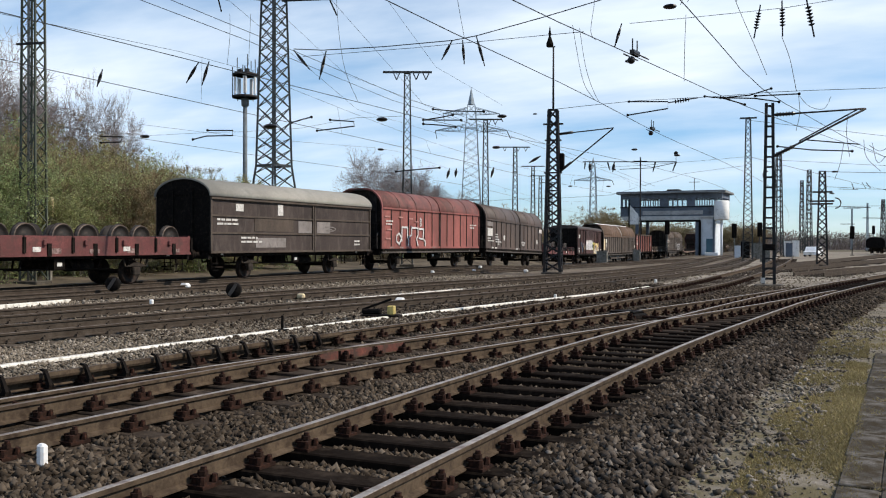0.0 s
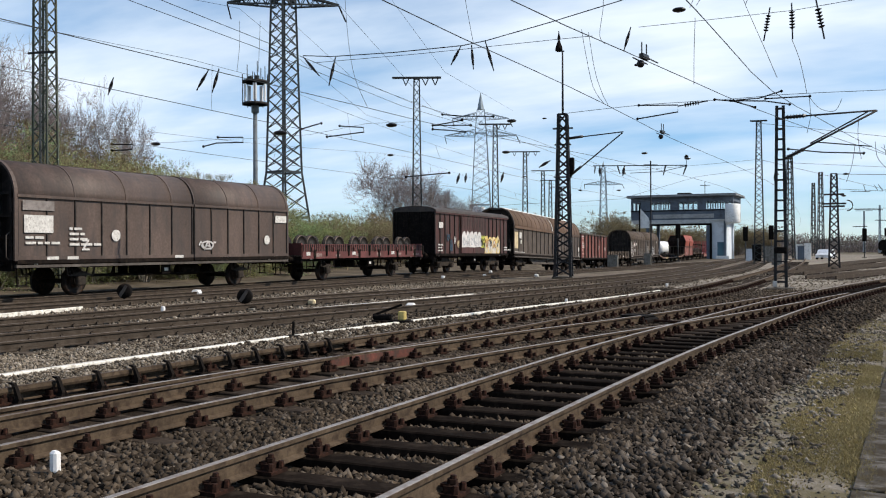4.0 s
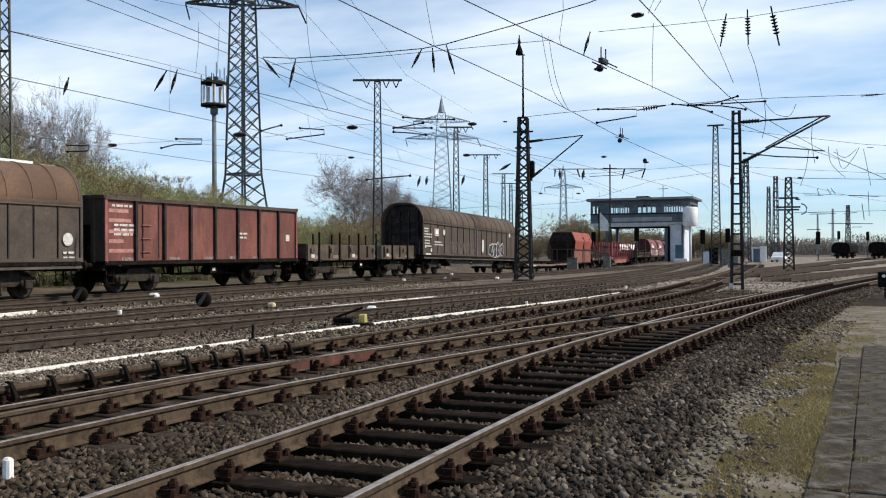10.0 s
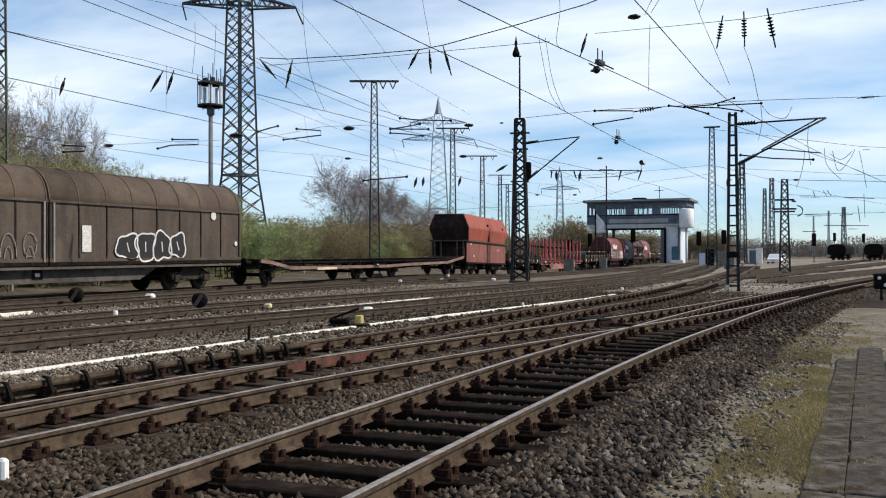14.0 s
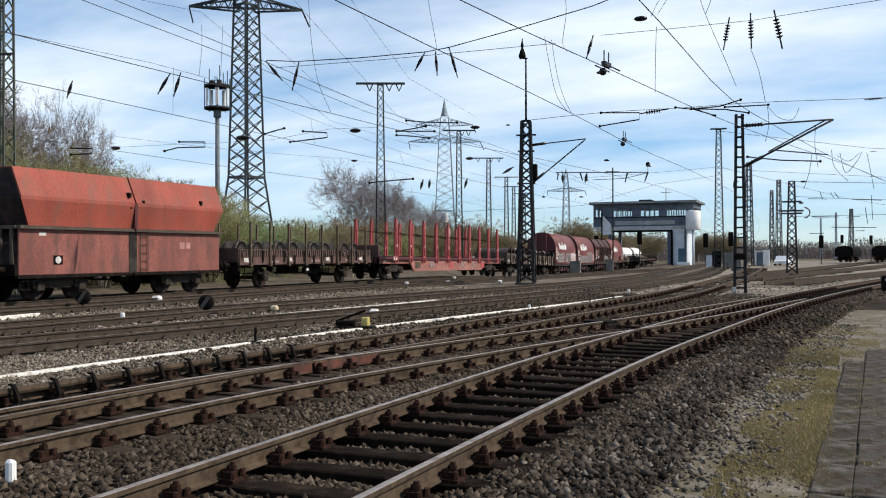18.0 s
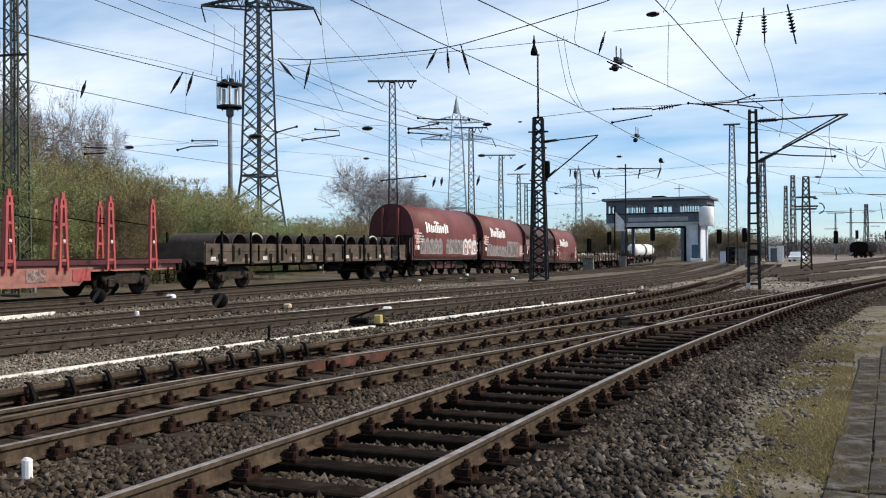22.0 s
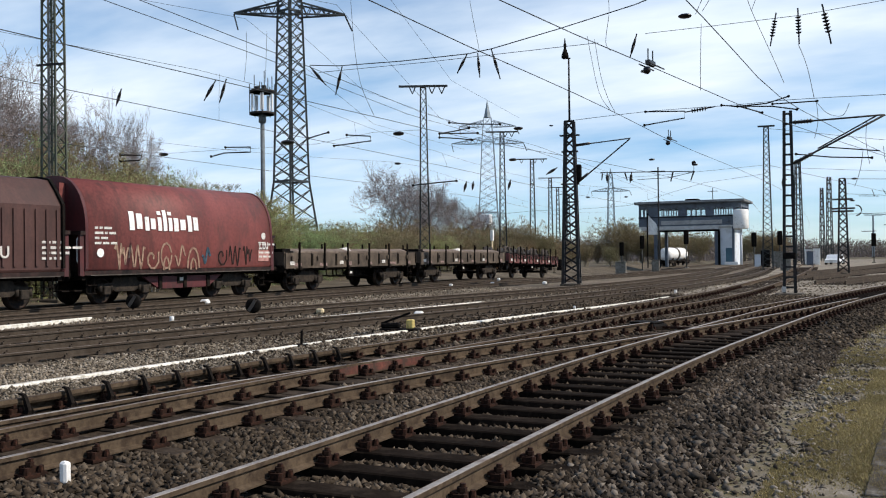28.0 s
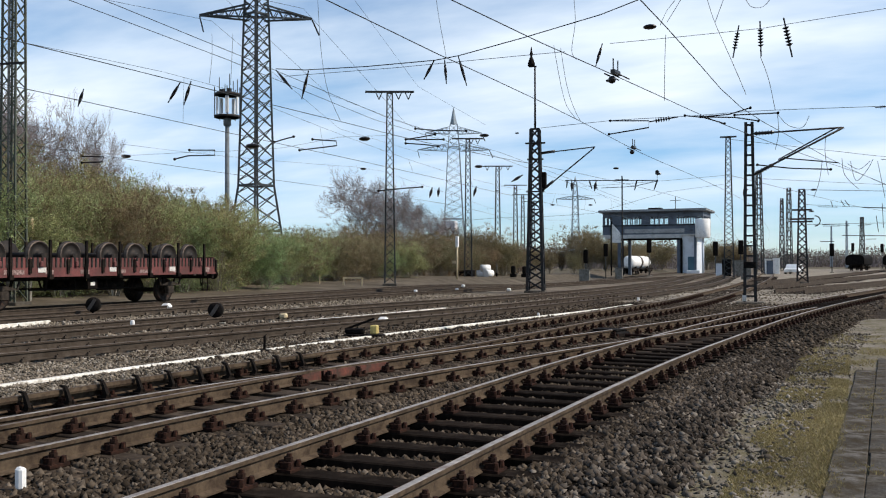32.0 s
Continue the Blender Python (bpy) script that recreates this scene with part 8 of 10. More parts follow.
        rod(bm, (x - 0.7, 3, 8.2 + h), (x + 0.7, 3, 8.2 + h), 0.04, seg=5)
        part("roof_mast", bm, M_MAST_DARK, t)


signal_box()


def white_container():
    t = thing("white_container", "low white container beside the parked tank wagon", "container", (-40.0, 181, -0.8))
    part("shell", B(-1.1, 1.1, -1.2, 1.2, 0.9, 2.3, 0.05), M_WHITE, t)
    for x in (-0.9, 0.9):
        part("skid", B(x - 0.12, x + 0.12, -1.2, 1.2, -0.05, 0.9), M_UNDER, t)


white_container()


def distant_gantry():
    t = thing("contact_gantry", "thin steel T-mast with a long cross-bar for contact wires", "line mast", (-27.4, 118, -0.3))
    low = hollow(-27.4, 118)
    bm = bmesh.new()
    rod(bm, (0, 0, low - 0.1), (0, 0, 12.9), 0.09, seg=6)
    part("post", bm, M_MAST_DARK, t)
    bm = bmesh.new()
    beam(bm, (-7.6, 0, 12.6), (4.6, 0, 12.15), 0.11)
    part("cross_bar", bm, M_MAST_DARK, t)
    bm = bmesh.new()
    beam(bm, (-2.7, 0.1, 11.45), (1.4, 0.1, 11.5), 0.07)
    beam(bm, (1.4, 0.1, 11.5), (4.6, 0.1, 12.1), 0.07)
    part("lower_bar", bm, M_MAST_DARK, t)
    for a, b in (((-0.9, 12.4), (0.9, 12.35)), ((4.5, 12.1), (4.1, 11.0)), ((1.9, 12.2), (1.6, 11.0)), ((-7.3, 12.5), (-7.4, 11.6)), ((-4.3, 12.4), (-4.0, 11.4))):
        bm = bmesh.new()
        rod(bm, (a[0], 0, a[1]), (b[0], 0, b[1]), 0.11, 0.07, seg=6)
        part("insulator", bm, M_INSUL, t)
    bm = bmesh.new()
    lathe(bm, [(0.05, -0.28), (0.24, -0.14), (0.26, 0.1), (0.1, 0.28)], (4.5, 0, 13.2), 'z', 10)
    rod(bm, (4.5, 0, 12.2), (4.5, 0, 13.0), 0.03, seg=5)
    part("lantern", bm, M_BLACK, t)
    part("base", B(-0.4, 0.4, -0.4, 0.4, low - 0.1, low + 0.2), M_CONC, t)


distant_gantry()


def light_signal(at, h, group="light signals"):
    t = thing("light_signal", "black colour-light signal head on a slim post", "railway signal", (*at, -0.3 + hollow(*at)), 0, group)
    bm = bmesh.new()
    rod(bm, (0, 0, 0), (0, 0, h), 0.07, seg=8)
    part("post", bm, M_MAST, t)
    part("signal_head", B(-0.32, 0.32, -0.1, 0.15, h - 0.6, h + 1.3, 0.06), M_BLACK, t)
    for z in (h - 0.2, h + 0.4, h + 0.9):
        bm = bmesh.new()
        rod(bm, (0, -0.1, z), (0, -0.28, z), 0.12, seg=10)
        part("lens_hood", bm, M_BLACK, t)
    part("base", B(-0.3, 0.3, -0.3, 0.3, -0.1, 0.25, 0.03), M_CONC, t)


for at, h in (((-17.0, 127), 3.2), ((-14.1, 130), 3.4), ((-25.3, 124.5), 3.9), ((-33.6, 134.0), 4.0), ((-45.5, 190), 5.0), ((-0.5, 225), 4.6), ((5.4, 225), 4.4), ((-3.2, 150), 3.2), ((-35.0, 128), 3.0)):
    light_signal(at, h)


def tank_wagon():
    t = thing("tank_wagon", "parked white tank wagon behind the signal box", "tank wagon", (-39.2, 181, -0.75), -8)
    t.matrix_basis = t.matrix_basis @ Matrix.Diagonal((1.21, 1.21, 1.21, 1))
    bm = bmesh.new()
    lathe(bm, [(0.5, -4.2), (0.9, -4.05), (1.05, -3.6), (1.05, 3.6), (0.9, 4.05), (0.5, 4.2)], (0, 0, 1.8), 'y', 20)
    part("tank", bm, M_WHITE, t)
    # dark band stands for the gap between two tank segments
    bm = bmesh.new()
    lathe(bm, [(1.06, -0.5), (1.09, -0.5), (1.09, 0.25), (1.06, 0.25)], (0, 0, 1.8), 'y', 20)
    part("tank_band", bm, M_GREYU, t, "dark band standing for a gap in the tank")
    part("frame", B(-1.1, 1.1, -4.8, 4.8, 0.7, 0.85), M_UNDER, t)
    for y in (-3.2, 3.2):
        b = put("bogie", "bogie", bogie_mesh, M_UNDER, t, pose(0, y, 0))
        for d in (-0.9, 0.9):
            put("wheelset", "wheelset", wheelset_mesh, M_WHEEL, b, pose(0, d, WHEEL_R))
    for y in (-2.6, 2.6):
        part("saddle", B(-0.9, 0.9, y - 0.15, y + 0.15, 0.85, 1.2), M_UNDER, t)


tank_wagon()


def parked_wagon(at, rz, lab):
    t = thing("parked_wagon", lab, "goods wagon", (*at, 0), rz, "parked dark wagons")
    bm = bmesh.new()
    extrude(bm, closed(shoulder(1.4, 1.1, 1.9, 2.65)), -5, 5)
    part("body", bm, M_BLACK, t)
    part("frame", B(-1.25, 1.25, -5.4, 5.4, 0.9, 1.1), M_UNDER, t)
    for y in (-3.2, 3.2):
        b = put("bogie", "bogie", bogie_mesh, M_UNDER, t, pose(0, y, 0))
        for d in (-0.9, 0.9):
            put("wheelset", "wheelset", wheelset_mesh, M_WHEEL, b, pose(0, d, WHEEL_R))


parked_wagon((0.6, 168), -8, "parked dark closed wagon far down the yard")
parked_wagon((6.0, 165), -8, "parked dark closed wagon beside another in the yard")
parked_wagon((11.5, 150), -9, "parked dark closed wagon near the yard's edge")


def cabinet(at, w, h, material, label, d=0.5):
    t = thing("relay_cabinet", label, "cabinet", (*at, -0.3 + hollow(*at)), 10, "trackside cabinets")
    part("housing", B(-w / 2, w / 2, -d / 2, d / 2, 0.08, h, 0.03), material, t)
    part("door", B(-w / 2 + 0.06, w / 2 - 0.06, -d / 2 - 0.03, -d / 2, 0.15, h - 0.1), material, t)
    part("roof", B(-w / 2 - 0.05, w / 2 + 0.05, -d / 2 - 0.06, d / 2 + 0.05, h, h + 0.06), M_CONC, t)
    part("base", B(-w / 2 - 0.03, w / 2 + 0.03, -d / 2, d / 2, -0.15, 0.1), M_CONC, t)


cabinet((-22.6, 82.3), 0.95, 1.35, M_CONC, "grey concrete trackside cabinet")
cabinet((-20.9, 88.5), 0.7, 1.2, M_CONC, "grey trackside cabinet near the goods line")
for k, (x, y, w, h, mm, lb) in enumerate(((-12.3, 112, 1.5, 1.9, M_CONC, "pale concrete relay cabinet by a mast"), (-14.0, 114, 1.0, 2.1, M_BLACK, "dark steel relay cabinet near the tracks"), (-15.3, 118, 0.9, 1.6, M_BOXLITE, "pale relay cabinet near the signal box"), (-11.0, 134, 1.0, 2.2, M_WHITE, "white painted relay cabinet in the yard"), (-9.9, 134, 0.9, 2.3, M_WHITE, "white painted relay cabinet in the yard"), (-10.4, 130, 0.8, 1.9, M_BOXDARK, "slate-blue relay cabinet in the yard"), (-9.5, 92, 0.9, 1.3, M_CONC, "small grey cabinet at a mast foot"))):
    cabinet((x, y), w, h, mm, lb, 0.6)


def parked_car():
    t = thing("parked_car", "silver parked car far down the yard", "car", (-7.8, 137, -0.3), 80)
    bm = bmesh.new()
    extr = [(-2.0, 0.35), (-2.05, 0.75), (-1.2, 0.9), (-0.6, 1.42), (0.9, 1.45), (1.6, 0.95), (2.05, 0.85), (2.1, 0.35)]
    a = [bm.verts.new((x, -0.85, z)) for x, z in extr]
    b = [bm.verts.new((x, 0.85, z)) for x, z in extr]
    for k in range(len(extr)):
        bm.faces.new((a[k], a[(k + 1) % 8], b[(k + 1) % 8], b[k]))
    bm.faces.new(a[::-1]), bm.faces.new(b)
    bmesh.ops.recalc_face_normals(bm, faces=bm.faces)
    part("body", bm, M_BOXLITE, t)
    part("side_window", B(-0.7, 1.1, -0.87, 0.87, 0.95, 1.32), M_BLACK, t)
    for x in (-1.3, 1.35):
        for y in (-0.8, 0.8):
            bm = bmesh.new()
            rod(bm, (x, y - 0.1, 0.32), (x, y + 0.1, 0.32), 0.32, seg=14)
            part("wheel", bm, M_BLACK, t)


parked_car()
for k in range(9):
    x, y = (9, 12, -2, 17, 22, -6.5, 26, 14, 30)[k], (190, 210, 260, 230, 250, 300, 280, 300, 320)[k]
    # far yard masts wear the haze-pale zinc too
    line_mast("thin distant mast in the hazy yard", (x, y), (10, 9, 12, 10, 10.5, 12, 10, 11, 10)[k], 0.45, 0.25, material=M_PYLON_HAZE, bays=8, leg=0.1, bar=0.05, bar_w=(0, 3, 0, 4, 0, 5, 4, 0, 4)[k], name="distant_mast", group="distant yard masts")


def yard_spans():
    """Thin contact-line arms and hangers high over the far yard."""
    t = thing("yard_contact_line", "thin contact-line arms and hangers over the far yard", "contact line")
    for a, b in [((-4.0, 118.0, 8.0), (-1.9, 118.0, 7.9)), ((-2.2, 100.0, 7.6), (-2.0, 100.0, 6.9)), ((-1.5, 118.0, 8.7), (-1.1, 118.0, 8.0)), ((-0.9, 100.0, 7.6), (-0.5, 100.0, 7.0)), ((0.8, 118.0, 7.8), (4.0, 118.0, 7.6)), ((-3.0, 100.0, 5.2), (-0.5, 100.0, 5.1)), ((0.3, 118.0, 5.7), (1.7, 118.0, 5.8)), ((-1.2, 100.0, 4.1), (2.9, 100.0, 4.0)), ((1.2, 118.0, 4.1), (2.2, 118.0, 4.1)), ((-3.2, 100.0, 3.5), (-1.9, 100.0, 3.5)), ((2.8, 118.0, 13.3), (3.5, 118.0, 13.3)), ((1.9, 100.0, 6.0), (2.1, 100.0, 4.4)), ((2.9, 118.0, 8.2), (3.0, 118.0, 5.4))]:
        bm = bmesh.new()
        rod(bm, a, b, 0.035, seg=5)
        part("arm" if abs(a[2] - b[2]) < 0.6 else "hanger", bm, M_MAST_DARK, t)
    for a, b in (((-11.5, 96, 13.8), (16.0, 110, 11.5)), ((-11.7, 129.5, 12.6), (22.0, 130, 10.6)), ((-11.5, 96, 10.2), (12.0, 190, 9.4)), ((-3.7, 75.6, 7.0), (24.0, 104, 8.6))):
        bm = bmesh.new()
        mid = (Vector(a) + Vector(b)) / 2 - Vector((0, 0, 0.5))
        tube(bm, [a, tuple(mid), b], 0.02, 4)
        part("wire", bm, M_WIRE, t)


yard_spans()
# ---- trees and scrub ----
M_LEAF = island_mat("spring_leaves", [(0.224, 0.282, 0.128), (0.288, 0.352, 0.16), (0.365, 0.422, 0.211), (0.269, 0.288, 0.154)], 0.75, 0.45, 0.5, 0.45, ((1.16, 0.95, 0.92), (0.86, 1.03, 0.98)))
M_LEAF_DULL = island_mat("olive_brush", [(0.19, 0.157, 0.107), (0.244, 0.203, 0.138), (0.289, 0.233, 0.17), (0.183, 0.143, 0.114)], 0.85, 0.4, 0.5, 0.45, ((1.2, 0.96, 0.9), (0.8, 0.95, 0.72)))
M_TWIG = island_mat("bare_twigs", [(0.2, 0.17, 0.166), (0.262, 0.225, 0.216), (0.152, 0.128, 0.124), (0.31, 0.27, 0.258)], 0.95)
M_BRUSHTWIG = island_mat("olive_twigs", [(0.18, 0.156, 0.102), (0.252, 0.222, 0.146), (0.144, 0.126, 0.084), (0.336, 0.3, 0.216)], 0.95, 0.0, 0.5, 0.4, ((1.15, 0.95, 0.85), (0.85, 1.0, 0.8)))
M_FARBRUSH = island_mat("far_undergrowth", [(0.111, 0.0975, 0.078), (0.15, 0.13, 0.104), (0.182, 0.155, 0.13), (0.0975, 0.085, 0.0754)], 0.9, 0.3)
M_STEM = mat("pale_stem_bark", (0.27, 0.24, 0.195), 0.95, 0, 0.3, 3, 30, (0.14, 0.12, 0.09), 0.35)
M_GRASS = island_mat("rough_grass", [(0.246, 0.204, 0.0896), (0.302, 0.252, 0.118), (0.196, 0.157, 0.0784), (0.358, 0.297, 0.174)], 0.9, 0.3)


def prisms(segs, name, material, sides=3):
    """Tapered bars from an array of (start, end, r0, r1) rows."""
    S = np.array(segs, float)
    p, q, r0, r1 = S[:, 0:3], S[:, 3:6], S[:, 6], S[:, 7]
    d = q - p
    d /= np.maximum(np.linalg.norm(d, axis=1, keepdims=True), 1e-6)
    ref = np.where(np.abs(d[:, 2:3]) > 0.9, np.array([[1.0, 0, 0]]), np.array([[0, 0, 1.0]]))
    s = np.cross(d, ref)
    s /= np.maximum(np.linalg.norm(s, axis=1, keepdims=True), 1e-6)
    u = np.cross(s, d)
    n = len(S)
    V = np.zeros((n, 2 * sides, 3))
    for k in range(sides):
        a = 2 * math.pi * k / sides
        off = s * math.cos(a) + u * math.sin(a)
        V[:, k], V[:, sides + k] = p + off * r0[:, None], q + off * r1[:, None]
    F = np.array([[k, (k + 1) % sides, sides + (k + 1) % sides, sides + k] for k in range(sides)])
    F = (F[None] + (np.arange(n) * 2 * sides)[:, None, None]).reshape(-1, 4)
    return raw_mesh(name, V.reshape(-1, 3), F, material)


def raw_mesh(name, V, F, material, smooth=False):
    me = bpy.data.meshes.new(name)
    k = F.shape[1]
    me.vertices.add(len(V))
    me.vertices.foreach_set("co", V.astype(np.float32).ravel())
    me.loops.add(F.size)
    me.loops.foreach_set("vertex_index", F.astype(np.int32).ravel())
    me.polygons.add(len(F))
    me.polygons.foreach_set("loop_start", np.arange(0, F.size, k, dtype=np.int32))
    me.polygons.foreach_set("loop_total", np.full(len(F), k, dtype=np.int32))
    if smooth:
        me.polygons.foreach_set("use_smooth", np.ones(len(F), dtype=bool))
    me.update(calc_edges=True)
    me.materials.append(material)
    return me


def grow(rng, base, way, length, r, level, levels, segs, tips, droop):
    p, d = np.array(base, float), np.array(way, float)
    steps = 4 if level < 2 else 3
    for k in range(steps):
        d = d + rng.normal(0, 0.13 + 0.05 * level, 3) + np.array([0, 0, 0.07 - droop * level * 0.03])
        d /= np.linalg.norm(d)
        q = p + d * length / steps
        ra, rb = max(0.008, r * (1 - 0.75 * k / steps)), max(0.008, r * (1 - 0.75 * (k + 1) / steps))
        segs[min(level, 2)].append((*p, *q, ra, rb))
        if level < levels:
            for j in range((2 if level in (0, 3) else 3 if level == 1 else 2) if k else 1):
                side = rng.normal(0, 1, 3)
                side -= d * side.dot(d)
                side /= np.linalg.norm(side)
                w = d * rng.uniform(0.55, 0.9) + side * rng.uniform(0.45, 0.8) + np.array([0, 0, 0.12])
                grow(rng, q, w / np.linalg.norm(w), length * rng.uniform(0.42, 0.62), max(0.014, rb * 0.62), level + 1, levels, segs, tips, droop)
        p = q
    tips.append((p, d))


def leaf_quads(rng, pts, size, name, material):
    n = len(pts)
    a, b = rng.normal(0, 1, (n, 3)), rng.normal(0, 1, (n, 3))
    a /= np.linalg.norm(a, axis=1, keepdims=True)
    b -= a * (a * b).sum(1, keepdims=True)
    b /= np.linalg.norm(b, axis=1, keepdims=True)
    sz = size * rng.uniform(0.5, 1.3, (n, 1))
    V = np.stack([pts - a * sz, pts + b * sz * 0.55, pts + a * sz, pts - b * sz * 0.55], 1)
    F = np.arange(n * 4).reshape(n, 4)
    return raw_mesh(name, V.reshape(-1, 3), F, material)


def tree_template(seed, kind):
    """Meshes of a tree 10 m high: trunk and limbs, and a crown of twigs or leaves."""
    rng = np.random.default_rng(seed)
    segs, tips = {0: [], 1: [], 2: []}, []
    if kind == "bare":
        grow(rng, (0, 0, -0.3), (0.03, 0, 1), 7.6, 0.2, 0, 4, segs, tips, -0.6)
    else:
        for k in range(9 if kind == "green" else 12):
            a = rng.uniform(0, 6.28)
            lean = rng.uniform(0.06, 0.36)
            grow(rng, (1.2 * math.cos(a) * lean, 1.2 * math.sin(a) * lean, -0.2), (lean * math.cos(a), lean * math.sin(a), 1), rng.uniform(5.5, 8.5), 0.085, 0, 2, segs, tips, 0.1)
    wood = segs[0] + segs[1]
    top = max(s[5] for s in wood + segs[2])
    trunk = prisms(wood, "trunk", M_BARK if kind == "bare" else M_STEM, 5 if kind == "bare" else 4)
    T = np.array([t[0] for t in tips])
    fine = list(segs[2])
    # fine twigs round every tip
    m = {"bare": 2, "green": 12, "brush": 16}[kind]
    for p, d in tips:
        for k in range(m):
            w = d + rng.normal(0, 0.5, 3) + (np.array([0, 0, 0.5]) if kind != "bare" else 0)
            w /= np.linalg.norm(w)
            ln = rng.uniform(0.3, 0.7) if kind == "bare" else rng.uniform(0.3, 0.9)
            fine.append((*p, *(p + w * ln), 0.012, 0.005))
    twigs = prisms(fine, "twigs", M_TWIG if kind == "bare" else M_BRUSHTWIG, 3)
    leaves = None
    if kind != "bare":
        per = {"green": 56, "brush": 24}[kind]
        idx = rng.integers(0, len(T), len(T) * per)
        pts = T[idx] + rng.normal(0, 0.33, (len(idx), 3))
        # undergrowth gathers in clumps round the stems
        hub = rng.uniform(-1, 1, (60, 3)) * np.array([2.4, 2.4, 0]) + np.array([0, 0, 1]) * rng.uniform(0.1, 5.5, (60, 1))
        low = hub[rng.integers(0, 60, 2600)] + rng.normal(0, 0.4, (2600, 3))
        pts = np.concatenate([pts, low[low[:, 2] > 0]])
        leaves = leaf_quads(rng, pts, 0.085 if kind == "green" else 0.075, "crown", M_LEAF if kind == "green" else M_LEAF_DULL)
    return trunk, twigs, leaves, top


TEMPL = {k: [tree_template(s, k) for s in seeds] for k, seeds in (("bare", (3, 8, 15)), ("green", (21, 22, 23)), ("brush", (31, 32, 33)))}
TREE_LABEL = {"bare": "leafless tree with fine grey-brown twigs", "green": "dense shrub in fresh green leaf", "brush": "brown-green twiggy scrub bush"}


def plant(kind, x, y, h, rng, wide=1.0, z=-0.3):
    trunk, twigs, leaves, top = TEMPL[kind][rng.integers(0, 3)]
    t = thing("tree" if kind == "bare" else "bush", TREE_LABEL[kind], "tree" if kind == "bare" else "bush", group={"bare": "leafless trees", "green": "green shrubs along the line", "brush": "scrub along the line"}[kind])
    s = h / top
    t.matrix_basis = pose(x, y, z, 0, 0, rng.uniform(0, 360)) @ Matrix.Diagonal((s * wide, s * wide, s, 1))
    for nm, me in (("trunk", trunk), ("crown" if leaves is None else "brushwood", twigs), ("crown", leaves)):
        if me is not None:
            o = new(nm, me)
            o.parent = t


def planting():
    rng = np.random.default_rng(5)
    # tall bare trees at the left
    for x, y, h in ((-50, 36, 15), (-53, 41, 15.5), (-56, 47, 14), (-60, 42, 16), (-51.8, 46, 13.4), (-53.2, 47, 12.6), (-46, 30, 14), (-58, 55, 11), (-49, 25, 14), (-62, 60, 10)):
        plant("bare", x, y, h, rng)
    for x, y, h in ((-47.9, 46, 12.9), (-46.9, 46.6, 11.9), (-51.3, 45, 13.0)):
        plant("bare", x, y, h, rng, 0.62)
    # green slope behind the goods line
    for y in np.arange(20, 50, 2.6):
        for row in range(3):
            x = -34.0 - row * 3.2 + rng.uniform(-0.8, 0.8)
            plant("green" if rng.random() < 0.8 else "brush", x, y + rng.uniform(-1, 1), 6.0 + row * 0.8 + rng.uniform(-0.7, 0.7) - max(0, y - 38) * 0.13, rng, 1.15)
    for y in np.arange(50, 80, 2.8):
        for row in range(2):
            x = -37.0 - row * 4 - (y - 50) * 0.08 + rng.uniform(-0.8, 0.8)
            plant("green" if rng.random() < 0.35 else "brush", x, y + rng.uniform(-1, 1), 4.0 + row * 0.6 + rng.uniform(-0.7, 0.6) - (y - 50) * 0.012, rng, 1.35)
    for y in np.arange(80, 126, 3.6):
        for row in range(2):
            x = -42.0 - row * 5 - (y - 80) * 0.03 + rng.uniform(-1, 1)
            plant("brush", x, y + rng.uniform(-1.3, 1.3), 4.4 + row * 0.9 + rng.uniform(-0.8, 0.8), rng, 1.5)
    for x, y, h in ((-46.9, 112, 6.3), (-45.0, 113, 6.9), (-43.2, 112, 6.2), (-48.9, 111, 5.4), (-41.6, 132, 3.6), (-45.0, 134, 4.2), (-39.5, 138, 3.4)):
        plant("brush", x, y, h, rng, 1.05)
    # twiggy tops at the end of the slope
    for x, y, h in ((-42, 44, 7.4), (-41, 48, 7.0), (-42, 52, 6.2), (-43, 56, 5.6)):
        plant("bare", x, y, h, rng, 1.3)
    for x, y, h in ((-57.7, 105.2, 14.3), (-60, 108, 13.0), (-56, 112, 11.0), (-55.5, 117.6, 10.8), (-53, 122, 9.6), (-52.0, 110, 8.5), (-51.7, 193.2, 9.6), (-49, 196, 8.5), (-54, 188, 8.0)):
        plant("bare", x, y, h, rng, 1.25)
    # brown scrub seen under the signal box and beside it
    for x, y, h in ((-50, 184, 9.2), (-47, 187, 7.2), (-44, 185, 6.6), (-41, 187, 6.2), (-45, 216, 6.8), (-41.5, 219, 7.0), (-31, 216, 6.9), (-27, 212, 6.6), (-24, 214, 6.0), (-53, 190, 4.6), (-56, 186, 5.5), (-60, 184, 5.0)):
        plant("brush", x, y, h, rng, 1.5)


planting()


